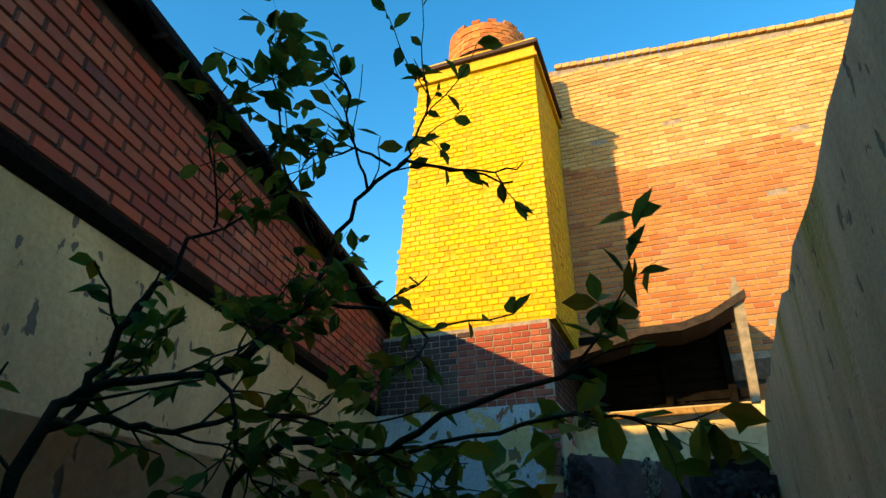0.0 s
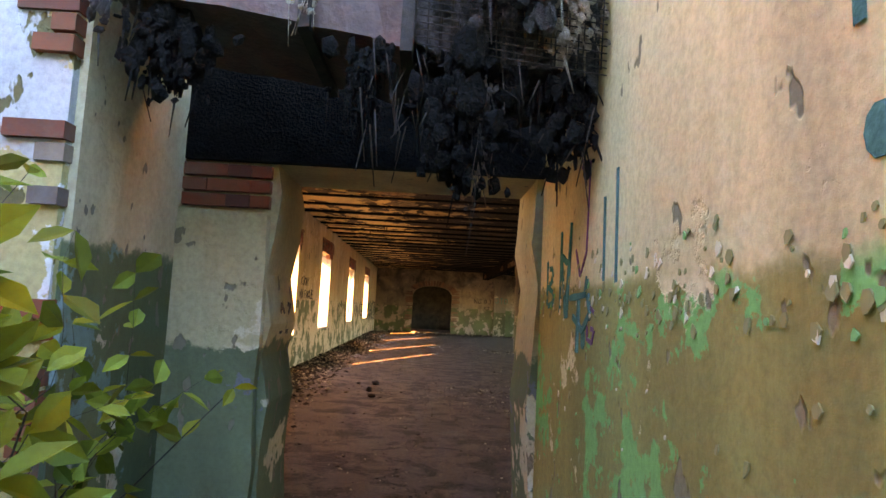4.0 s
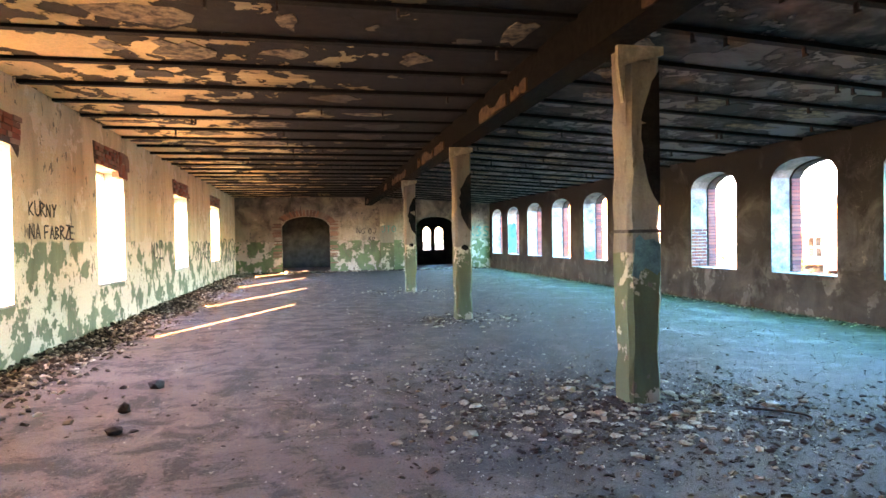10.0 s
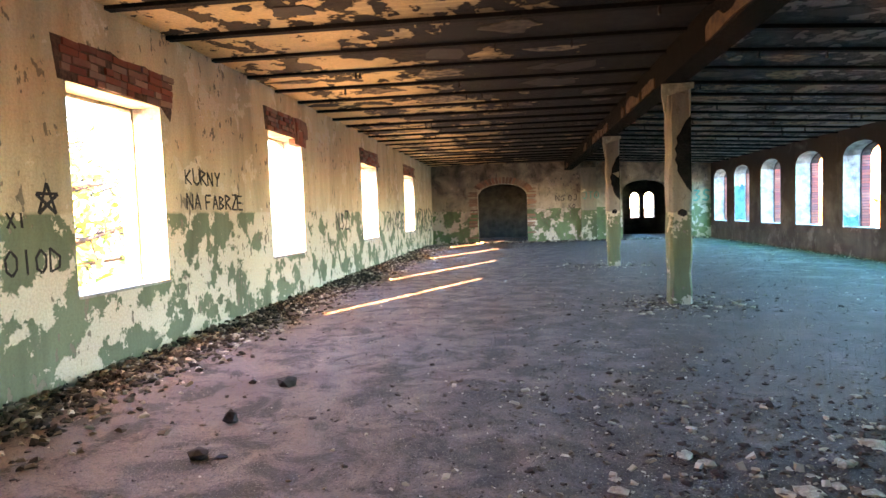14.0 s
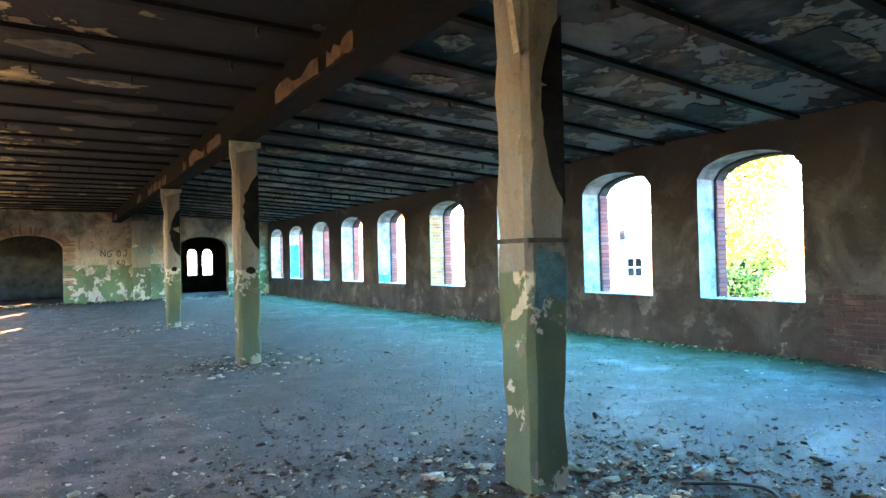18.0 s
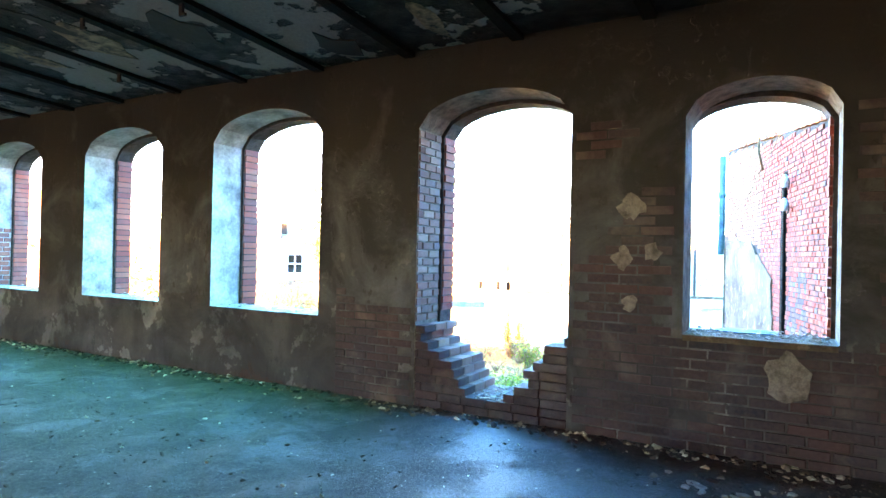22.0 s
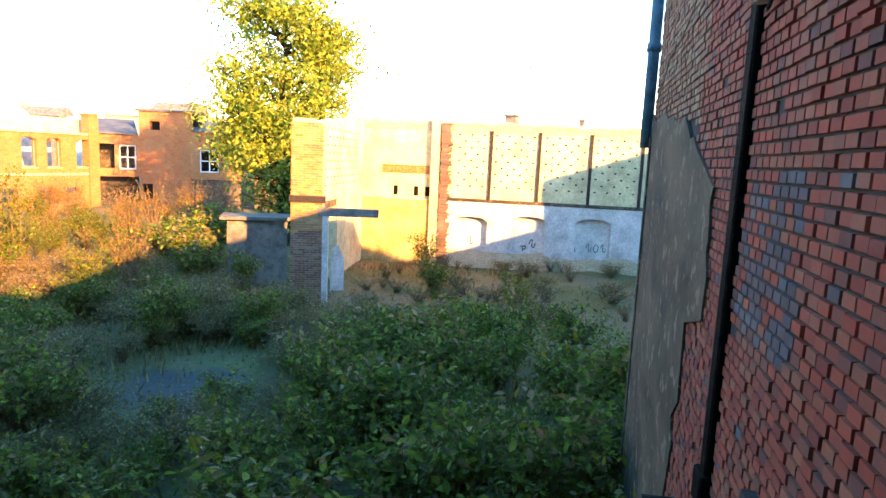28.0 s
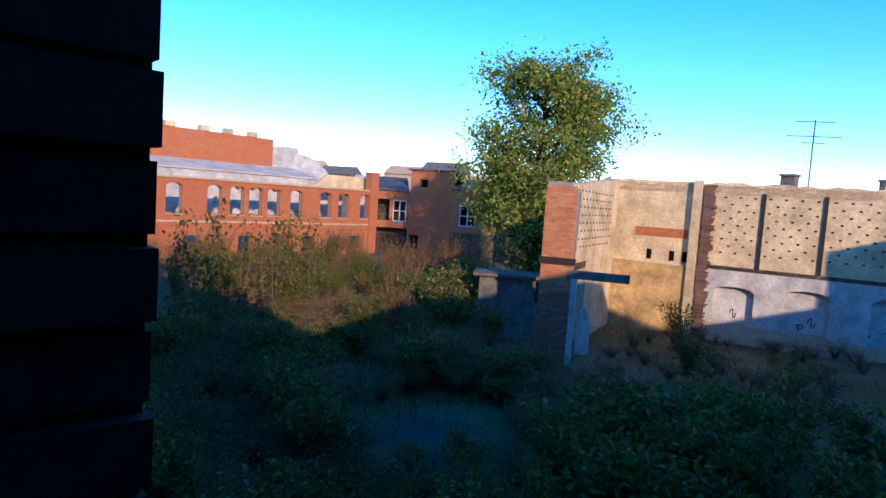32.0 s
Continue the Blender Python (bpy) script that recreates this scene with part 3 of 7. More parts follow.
LETTERS = {
    "A": [[(0, 0), (0.5, 1), (1, 0)], [(0.2, 0.4), (0.85, 0.4)]], "B": [[(0, 0), (0, 1), (0.8, 0.8), (0.1, 0.5), (0.9, 0.25), (0, 0)]],
    "E": [[(1, 1), (0, 1), (0, 0), (1, 0)], [(0, 0.5), (0.8, 0.5)]], "F": [[(1, 1), (0, 1), (0, 0)], [(0, 0.5), (0.8, 0.55)]],
    "G": [[(1, 0.85), (0.5, 1), (0, 0.6), (0.1, 0.1), (0.7, 0), (1, 0.4), (0.6, 0.4)]], "I": [[(0.5, 0), (0.5, 1)]],
    "K": [[(0, 0), (0, 1)], [(0.9, 1), (0.05, 0.45), (1, 0)]], "L": [[(0, 1), (0, 0), (0.9, 0.05)]], "N": [[(0, 0), (0, 1), (0.9, 0), (0.9, 1)]],
    "O": [[(0.5, 1), (0.05, 0.65), (0.1, 0.2), (0.5, 0), (0.9, 0.25), (0.95, 0.7), (0.5, 1)]], "R": [[(0, 0), (0, 1), (0.9, 0.8), (0.1, 0.5), (1, 0)]],
    "T": [[(0.5, 0), (0.5, 1)], [(0, 1), (1, 1)]], "U": [[(0, 1), (0.05, 0.2), (0.5, 0), (0.95, 0.2), (1, 1)]], "Y": [[(0, 1), (0.5, 0.5), (1, 1)], [(0.5, 0.5), (0.4, 0)]],
    "Z": [[(0, 1), (1, 1), (0, 0), (1, 0)]], "*": [[(0.1, 0), (0.5, 1), (0.9, 0), (0, 0.65), (1, 0.65), (0.1, 0)]], "X": [[(0, 0), (1, 1)], [(0, 1), (1, 0)]],
    "D": [[(0, 0), (0, 1), (0.9, 0.6), (0.8, 0.15), (0, 0)]], "S": [[(1, 0.9), (0.3, 1), (0.1, 0.65), (0.9, 0.35), (0.7, 0), (0, 0.1)]],
    "J": [[(0.3, 1), (0.9, 1), (0.8, 0.2), (0.4, 0), (0.05, 0.25)]], "3": [[(0, 0.95), (0.9, 0.9), (0.35, 0.55), (0.95, 0.3), (0.4, 0), (0, 0.1)]],
    "|": [[(0.5, -0.3), (0.5, 1.4)]], "@": [[(0, 0.5), (0.2, 0.9), (0.5, 1), (0.5, 0.2), (0.8, 0.1), (1, 0.6)]],
}


def graffiti(owner, words, m, height, stroke, material, label, seed=3, wide=0.62, drip=0.0, gap=0.32):
    """Sprayed letters on a wall. m: its frame, x along the writing, z up, -y out of the wall."""
    rng = random.Random(seed)
    bm = bmesh.new()
    x = 0.0

    lift = [0.004]

    def line(points):
        for i in range(1, len(points) - 1):
            a, b, c = (Vector(p) for p in points[i - 1:i + 2])
            if (b - a).length > 1e-6 and (c - b).length > 1e-6 and (b - a).angle(c - b) > 1.25:
                line(points[:i + 1]), line(points[i:])
                return
        lift[0] += 0.0003
        w = stroke / 2
        smooth = []
        for a, b in zip(points, points[1:]):
            smooth += [(a[0] + (b[0] - a[0]) * i / 3, a[1] + (b[1] - a[1]) * i / 3) for i in range(3)]
        smooth.append(points[-1])
        left, right = [], []
        for i, p in enumerate(smooth):
            a, b = smooth[max(0, i - 1)], smooth[min(len(smooth) - 1, i + 1)]
            d = Vector((b[0] - a[0], b[1] - a[1]))
            d = d.normalized() if d.length > 1e-6 else Vector((0, 1))
            ww = w * rng.uniform(0.8, 1.2)
            left.append((p[0] - d.y * ww, p[1] + d.x * ww)), right.append((p[0] + d.y * ww, p[1] - d.x * ww))
        rows = []
        for l, r in zip(left, right):
            rows.append([bm.verts.new(m @ Vector((q[0], -y, q[1]))) for q, y in ((l, 0.001), (l, lift[0]), (r, lift[0]), (r, 0.001))])
        for a, b in zip(rows, rows[1:]):
            for i in range(3):
                bm.faces.new((a[i], b[i], b[i + 1], a[i + 1]))
    for ch in words:
        if ch == " ":
            x += height * wide * 0.7
            continue
        tilt = rng.uniform(-0.06, 0.06)
        size = height * rng.uniform(0.92, 1.08)
        for poly in LETTERS[ch]:
            line([(x + u * size * wide + v * tilt * height, v * size) for u, v in poly])
            if drip and rng.random() < drip:
                u, v = poly[-1]
                line([(x + u * size * wide, v * size), (x + u * size * wide, v * size - rng.uniform(0.1, 0.5) * height)])
        x += height * (wide + gap * wide)
    return part("graffiti", bm, material, owner, label)


# ---- the plan ----
XL, XR, CEIL, OUT = -6.5, 6.4, 3.75, 7.08
Y_DOOR, Y_NEAR, Y_FAR = -6.8, -3.27, 26.5
RIGHT_WINDOWS = [(-2.92, -1.9), (-1.0, 0.5), (1.69, 3.33), (4.26, 5.88), (6.95, 8.62), (10.02, 11.66), (13.1, 14.85), (16.0, 17.75), (18.9, 20.6), (21.75, 23.4), (24.35, 26.05)]
LEFT_WINDOWS = [(-4.95, -3.8, 1.84, 3.6), (-2.25, -1.2, 1.84, 3.64), (2.18, 3.72, 0.8, 2.86), (6.9, 8.5, 0.82, 3.0), (13.1, 14.85, 0.83, 2.92), (19.3, 21.3, 0.83, 2.95), (29.2, 30.2, 0.83, 2.4)]
SILL, SPRING, CROWN = 0.78, 2.7, 3.02
GROUND = -3.8


# ---- hall: floor, ceiling, walls ----
bm = bmesh.new()
box(bm, XL - 0.6, OUT, -16.5, Y_FAR + 9, -0.35, 0.0)
floor = thing("floor", bm, M_FLOOR, "dusty stained concrete floor with damp patches", "floor", kind="structure")


def falls(bm):
    """The ceiling falls gently from the beam to the arched wall."""
    for v in bm.verts:
        v.co.z -= max(0.0, v.co.x - 0.17) * 0.058
    return bm


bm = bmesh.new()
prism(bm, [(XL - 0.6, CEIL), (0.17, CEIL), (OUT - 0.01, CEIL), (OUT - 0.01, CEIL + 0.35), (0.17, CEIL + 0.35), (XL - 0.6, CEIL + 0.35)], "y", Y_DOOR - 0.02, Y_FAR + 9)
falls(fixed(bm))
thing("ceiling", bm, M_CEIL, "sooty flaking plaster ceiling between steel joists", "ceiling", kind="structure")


def arc_points(y0, y1, spring, crown, n=14):
    return [(y0 + (y1 - y0) * i / n, spring + (crown - spring) * math.sqrt(max(0.0, 1 - (2 * i / n - 1) ** 2)) ** 1.1) for i in range(n + 1)]


def arcade(bm, x0, x1, inset, sill, spring, crown, top):
    """One leaf of the window wall, with its arched openings. The second opening is broken out below its sill."""
    y = Y_NEAR - 0.4
    for n, (a, b) in enumerate(RIGHT_WINDOWS):
        a, b = a + inset, b - (inset if n or not inset else -0.06)
        low = (0.15 if n == 0 else 0.05 if n == 1 else 0.0)
        box(bm, x0, x1, y, a, 0, top)
        if n != 1:
            box(bm, x0, x1, a, b, 0, sill + (0.1 if n == 0 else 0))
        prism(bm, [(a, top)] + arc_points(a, b, spring - low, crown - 1.5 * low) + [(b, top)], "x", x0, x1)
        y = b
    box(bm, x0, x1, y, Y_FAR + 6, 0, top)
    fixed(bm)
    for f in bm.faces:
        if abs(f.normal.y) > 0.5 or f.normal.z < -0.2 or (f.normal.z > 0.5 and f.calc_center_median().z < 1.2):
            f.material_index = 2 if f.calc_center_median().y < 0.7 else 1


M_OLDPLASTER = plain("old_plaster_patch", (0.2, 0.17, 0.14), 0.95, 0.6, 9.0)
bm = bmesh.new()
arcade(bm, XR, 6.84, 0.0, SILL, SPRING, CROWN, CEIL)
wall_right = thing("wall_right", bm, [M_HALL_R, M_REVEAL, M_OLDPLASTER], "sooty plastered wall, coloured darker as if backlit, with a row of arched openings", "wall", kind="structure")
bm = bmesh.new()
arcade(bm, 6.84, OUT, 0.03, SILL - 0.02, SPRING - 0.02, CROWN - 0.04, CEIL + 0.9)
wall_right_outer = thing("wall_right_outer", bm, [M_MORTAR_D, M_MORTAR_D, M_MORTAR_D], "outer brick leaf of the window wall", "wall", kind="structure")
bm = bmesh.new()
box(bm, XR, OUT, Y_NEAR - 0.4, Y_FAR + 6, GROUND, -0.001)
thing("wall_right_footing", bm, M_MORTAR, "brick wall of the storey below", "wall", kind="structure")

DUSTY = [(0.20, 0.09, 0.07), (0.26, 0.13, 0.10), (0.15, 0.07, 0.06), (0.30, 0.19, 0.15), (0.12, 0.08, 0.08)]
M_DUSTY, M_DUSTY_1 = brick_mat("sooty_red_brick", DUSTY), brick_mat("sooty_red_brick_single", DUSTY, True)
# toothed brick edges of the outer leaf
rng = random.Random(21)
joined = bmesh.new()
for n, (a, b) in enumerate(RIGHT_WINDOWS):
    for side in (1, -1):
        if side < 0 and n > 3:
            continue
        y = (b - (0.03 if n else -0.06)) if side > 0 else (a + 0.03)
        for row in range(23 if n < 2 else 25):
            z = SILL + (0.1 if n < 2 else 0) + row * 0.077
            out = (0.02 if row % 2 else rng.uniform(0.004, 0.012)) if n or side > 0 else rng.uniform(0.02, 0.028)
            y0, y1 = (y - out, y + 0.02) if side > 0 else (y - 0.02, y + out)
            if n < 4:
                w = bmesh.new()
                box(w, 6.86 + rng.uniform(-0.006, 0.006), OUT + 0.004, y0, y1, z, z + 0.065)
                # one jamb of the first opening has its shade put into near-black bricks
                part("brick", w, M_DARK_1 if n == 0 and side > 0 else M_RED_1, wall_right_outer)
            else:
                box(joined, 6.86 + rng.uniform(-0.006, 0.006), OUT + 0.004, y0, y1, z, z + 0.065)
tagged(part("jamb_bricks", joined, M_RED, wall_right_outer), kind="stuff")

# the broken sill of the second opening: courses that step down to a gap
a, b = RIGHT_WINDOWS[1]
for row in range(11):
    z0 = row * 0.077
    open_half = -1.0 if row < 2 else 0.17 + (row - 2) * 0.078
    mid = -0.26
    jl, jr = rng.uniform(-0.07, 0.07), rng.uniform(-0.07, 0.07)
    for lo, hi in ((a, mid - open_half + jl), (mid + open_half + jr, b)) if open_half > 0 else ((a, b),):
        y = lo
        while y < hi - 0.02:
            w = min(0.25 if row % 2 else 0.24, hi - y)
            for x0, x1 in ((XR + 0.004, 6.62), (6.63, 6.84), (6.85, OUT)):
                jag = rng.uniform(-0.05, 0.05) if (y + w > hi - 0.05 and hi < b) else 0
                q = bmesh.new()
                box(q, x0 + rng.uniform(0, 0.008), x1, y + 0.005, y + w - 0.006 + jag, z0 + 0.003, z0 + 0.071)
                part("brick", q, M_DARK_1 if x0 < 6.5 else M_DUSTY_1, wall_right)
            y += w

# bare brickwork round the first two openings
def bare_right(x, z):
    y = 1.45 - x
    if any(p - 0.135 < y < q + 0.135 and z > SILL + 0.06 for p, q in RIGHT_WINDOWS[:3]) or (RIGHT_WINDOWS[1][0] - 0.13 < y < RIGHT_WINDOWS[1][1] + 0.13):
        return 0
    n = noise.noise(Vector((y * 0.9, z * 0.9, 3.0)))
    edge = 1.0 + 0.5 * n + (1.7 if y < -1.0 and n > -0.15 else 0.0)
    return 1 if z < edge and z < 2.6 else 0


# the near-black bricks carry the wall's backlit darkness along with soot
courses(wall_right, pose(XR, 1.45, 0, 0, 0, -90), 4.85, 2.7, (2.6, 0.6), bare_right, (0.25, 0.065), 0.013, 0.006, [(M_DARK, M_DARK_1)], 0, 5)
for y, z, s in ((-1.5, 1.86, 0.13), (-1.45, 1.45, 0.11), (-1.67, 1.5, 0.09), (-1.51, 1.09, 0.08), (-2.6, 0.62, 0.2)):
    r2 = random.Random(int(y * 100))
    q = bmesh.new()
    prism(q, [(y + 0.85 * s * r2.uniform(0.5, 1.2) * math.cos(i * 0.393), z + 0.85 * s * r2.uniform(0.6, 1.2) * math.sin(i * 0.393)) for i in range(16)], "x", XR - 0.015, XR + 0.01)
    part("plaster_patch", fixed(q), M_OLDPLASTER, wall_right, "remnant of pale plaster on the sooty brick")

# what shows in the reveals of some openings: bare bricks, sprayed paint
for n, h, mats in ((1, 1.85, [(M_DUSTY, M_DUSTY_1)]), (4, 1.0, [(M_RED, M_RED_1)]), (5, 1.85, [(M_ORANGE, M_ORANGE_1)])):
    courses(wall_right, pose(XR + 0.01, RIGHT_WINDOWS[n][1] - 0.001, SILL + 0.02), 0.42, h, (0.2, 0.4), None, (0.2, 0.065), 0.012, 0.012, mats, 0, 40 + n)
for n, z0, z1, mt in ((9, 0.85, 2.2, M_CYANPAINT), (6, 0.8, 1.1, M_CYANPAINT)):
    r2 = random.Random(n)
    q = bmesh.new()
    prism(q, ragged((XR + 0.03, z0), (6.8, z0), 4, 0.05, r2) + ragged((6.8, z1), (XR + 0.03, z1), 4, 0.12, r2), "y", RIGHT_WINDOWS[n][1] - 0.005, RIGHT_WINDOWS[n][1] + 0.01)
    part("paint_patch", fixed(q), mt, wall_right, "patch of bright teal spray paint in the reveal")

# rubble on the sills
for n, (a, b) in enumerate(RIGHT_WINDOWS[:5]):
    r2 = random.Random(60 + n)
    q = bmesh.new()
    top = SILL + (0.1 if n == 0 else 0) if n != 1 else 0.15
    for _ in range(260 if n < 2 else 110):
        y = r2.uniform(a + 0.05, b - 0.05) if n != 1 else r2.gauss(-0.28, 0.14)
        s = min(0.016, r2.expovariate(1 / 0.005) + 0.003)
        blob(q, (r2.uniform(XR + 0.03, OUT - 0.03), y, top + s * 0.4), (s * 1.4, s * 1.4, s * 0.7), r2)
    tagged(thing("sill_rubble", q, M_RUBBLE, "mortar crumbs and dust on the window sill", "rubble"), kind="stuff")
q = bmesh.new()
prism(q, [(6.78, -2.1), (6.7, -2.25), (6.74, -2.42), (6.72, -2.55), (7.0, -2.52), (7.05, -2.3), (7.01, -2.12)], "z", SILL + 0.101, SILL + 0.109)
thing("sill_sheet", fixed(q), M_TEAL, "bent teal painted sheet metal lying on the window sill", "sheet metal")
q = bmesh.new()
prism(q, [(XR - 0.05, -2.91), (XR - 0.06, -2.5), (XR - 0.03, -2.2), (XR - 0.05, -1.91), (6.84, -1.91), (6.84, -2.91)], "z", SILL + 0.055, SILL + 0.1005)
part("sill_slab", fixed(q), M_CONC, wall_right, "worn cement window sill")


M_LINTEL = plain("lintel_mortar", (0.10, 0.06, 0.045), 0.95, 0.6, 16.0)
M_LBRICK = brick_mat("old_lintel_brick", [(0.20, 0.05, 0.035), (0.26, 0.075, 0.05), (0.15, 0.04, 0.035)], True)


def left_leaf(bm, x0, x1, ends):
    y = ends[0]
    for a, b, s, h in LEFT_WINDOWS:
        box(bm, x0, x1, y, a, 0, CEIL)
        box(bm, x0, x1, a, b, 0, s)
        box(bm, x0, x1, a, b, h, CEIL)
        y = b
    box(bm, x0, x1, y, ends[1], 0, CEIL)


bm = bmesh.new()
left_leaf(bm, XL - 0.55, XL, (Y_DOOR - 0.6, Y_FAR + 6))
fixed(bm)
for f in bm.faces:
    if abs(f.normal.y) > 0.5:
        f.material_index = 1
wall_left = thing("wall_left", bm, [M_HALL, M_REVEAL], "peeling plaster wall with a green dado and square windows", "wall", kind="structure")
bm = bmesh.new()
box(bm, XL - 0.62, XL, Y_DOOR - 0.6, Y_FAR + 6, GROUND, -0.001)
thing("wall_left_footing", bm, M_MORTAR, "brick wall of the storey below", "wall", kind="structure")

# broken brick lintels and frames of the left windows
for n, (a, b, s, h) in enumerate(LEFT_WINDOWS):
    r2 = random.Random(80 + n)
    if n >= 2:
        q = bmesh.new()
        prism(q, ragged((a - 0.1, h + 0.005), (b + 0.02, h + 0.005), 4, 0.015, r2) + ragged((b + 0.2, h - 0.14), (b + 0.24, h + 0.3), 4, 0.04, r2) + ragged((b + 0.1, h + 0.37), (a - 0.16, h + 0.4), 9, 0.05, r2), "x", XL - 0.02, XL + 0.006)
        part("lintel_mortar", fixed(q), M_LINTEL, wall_left, "dark broken mortar bed of the brick lintel")
        for row in range(5):
            y = a - 0.12 + r2.uniform(0, 0.1)
            while y < b + 0.18:
                w = r2.choice((0.12, 0.25))
                q = bmesh.new()
                box(q, XL - 0.1, XL + 0.008 + r2.uniform(0, 0.03), y, y + w - 0.012, h + 0.02 + row * 0.077 - (0.13 if (n == 3 and y > b - 0.5) else 0), h + 0.085 + row * 0.077)
                bmesh.ops.rotate(q, verts=q.verts, cent=(XL, y, h), matrix=Matrix.Rotation(r2.uniform(-0.05, 0.05), 3, "X"))
                if r2.random() > 0.1:
                    part("brick", q, r2.choice((M_LBRICK, M_DUSTY_1, M_DUSTY_1)), wall_left)
                y += w
    frame_ob = holder("window_frame", Matrix(), "weathered wooden window frame without glass", "window frame", "frames of the square windows", "structure")
    xf = XL - 0.42
    for nm, c in (("post", (a, a + 0.035, s, h)), ("post", (b - 0.035, b, s, h)), ("rail", (a + 0.035, b - 0.035, s, s + 0.04)), ("rail", (a + 0.035, b - 0.035, h - 0.04, h)), ("mullion", (a + (b - a) * 0.68, a + (b - a) * 0.68 + 0.05, s + 0.04, h - 0.04))):
        if n != 4 and nm == "mullion":
            continue
        q = bmesh.new()
        box(q, xf, xf + 0.07, c[0] + 0.002, c[1] - 0.002, c[2] + 0.002, c[3] - 0.002)
        bmesh.ops.bevel(q, geom=q.edges[:], offset=0.006, segments=1, affect="EDGES")
        part(nm, q, M_FRAME, frame_ob)
    q = bmesh.new()
    box(q, XL - 0.36, XL + 0.03, a + 0.01, b - 0.01, s + 0.001, s + 0.03)
    part("window_sill", q, M_REVEAL, frame_ob, "cracked cement sill")

# near end: wall with the doorway, and the set-back beside the arched windows
bm = bmesh.new()
dr = random.Random(7)
left_edge = ragged((-4.32, 0), (-4.34, 2.32), 12, 0.03, dr)
right_edge = ragged((-3.0, 2.32), (-2.98, 0), 12, 0.03, dr)
prism(bm, [(XL, 0)] + left_edge + [(-4.34, CEIL), (XL, CEIL)], "y", Y_DOOR - 0.6, Y_DOOR)
prism(bm, right_edge + [(2.0, 0), (2.0, CEIL), (-3.0, CEIL)], "y", Y_DOOR - 0.6, Y_DOOR)
box(bm, -4.34, -3.0, Y_DOOR - 0.6, Y_DOOR, 2.32, CEIL)
thing("wall_near", fixed(bm), M_PIER, "end wall with a broken doorway into the hall", "wall", kind="structure")
bm = bmesh.new()
box(bm, 1.6, 2.0, Y_DOOR, Y_NEAR - 0.4, 0, CEIL)
box(bm, 1.6, XR, Y_NEAR - 0.4, Y_NEAR, 0, CEIL)
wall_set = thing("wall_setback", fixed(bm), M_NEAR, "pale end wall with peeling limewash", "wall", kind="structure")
graffiti(wall_set, "ALLA", pose(4.42, Y_NEAR, 1.74, 0, 0, 180), 0.24, 0.03, M_BLACKPAINT, "sprayed word in black paint", 3, 0.95)
graffiti(wall_set, "NNN", pose(4.4, Y_NEAR, 1.45, 0, 0, 180), 0.16, 0.025, M_BLACKPAINT, "sprayed scrawl in black paint")
graffiti(wall_set, "Z3S", pose(4.0, Y_NEAR, 1.05, 0, 0, 180), 0.2, 0.02, M_BLACKPAINT, "sprayed scrawl in black paint")

PALEDARK = [(0.16, 0.085, 0.06), (0.22, 0.12, 0.08), (0.10, 0.06, 0.05), (0.19, 0.14, 0.10)]
M_PALEDARK, M_PALEDARK_1 = brick_mat("dusty_brick", PALEDARK), brick_mat("dusty_brick_single", PALEDARK, True)
# far end: a wall with two openings and dark rooms behind
bm = bmesh.new()
y0, y1 = Y_FAR, Y_FAR + 0.5
box(bm, XL, -4.3, y0, y1, 0, CEIL)
prism(bm, [(-4.3, CEIL)] + arc_points(-4.3, -1.95, 2.3, 2.8) + [(-1.95, CEIL)], "y", y0, y1)
box(bm, -1.95, 2.45, y0, y1, 0, CEIL)
prism(bm, [(2.45, CEIL)] + arc_points(2.45, 4.55, 2.3, 2.75) + [(4.55, CEIL)], "y", y0, y1)
box(bm, 4.55, XR, y0, y1, 0, CEIL)
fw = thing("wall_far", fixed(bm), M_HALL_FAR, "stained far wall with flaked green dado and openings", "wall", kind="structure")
q = bmesh.new()
box(q, 0.55, 1.25, Y_FAR - 0.22, Y_FAR - 0.003, 0, CEIL - 0.35)
thing("pilaster", fixed(q), M_COLUMN, "plastered pilaster with flaked green paint on the far wall", "pilaster", kind="structure")
bm = bmesh.new()
ye = Y_FAR + 6
box(bm, XL, 3.85, ye, ye + 0.4, 0, CEIL)
for x0, x1 in ((3.85, 4.35), (4.6, 5.15)):
    prism(bm, [(x0, CEIL)] + arc_points(x0, x1, 2.0, 2.3) + [(x1, CEIL)], "y", ye, ye + 0.4)
    box(bm, x0, x1, ye, ye + 0.4, 0, 0.9)
box(bm, 4.35, 4.6, ye, ye + 0.4, 0, CEIL)
box(bm, 5.15, XR, ye, ye + 0.4, 0, CEIL)
thing("wall_back", fixed(bm), M_BACK, "back wall of the far room, coloured dark for its dimness, with two small windows", "wall", kind="structure")
bm = bmesh.new()
box(bm, 0.9, 1.2, Y_FAR + 0.5, ye, 0, CEIL)
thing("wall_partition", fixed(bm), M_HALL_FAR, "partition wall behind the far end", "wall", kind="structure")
q = bmesh.new()
for x0, x1, z0, z1 in ((-4.7, -4.3, 0, 2.5), (-1.95, -1.55, 0.2, 2.6)):
    for row in range(int((z1 - z0) / 0.077)):
        o = rng.uniform(-0.1, 0.06)
        if rng.random() < 0.4:
            continue
        box(q, x0 + (o if x0 < -3 else 0), x1 + (o if x0 > -3 else 0), Y_FAR - 0.02 - rng.uniform(0, 0.012), Y_FAR - 0.003, z0 + row * 0.077, z0 + row * 0.077 + 0.064)
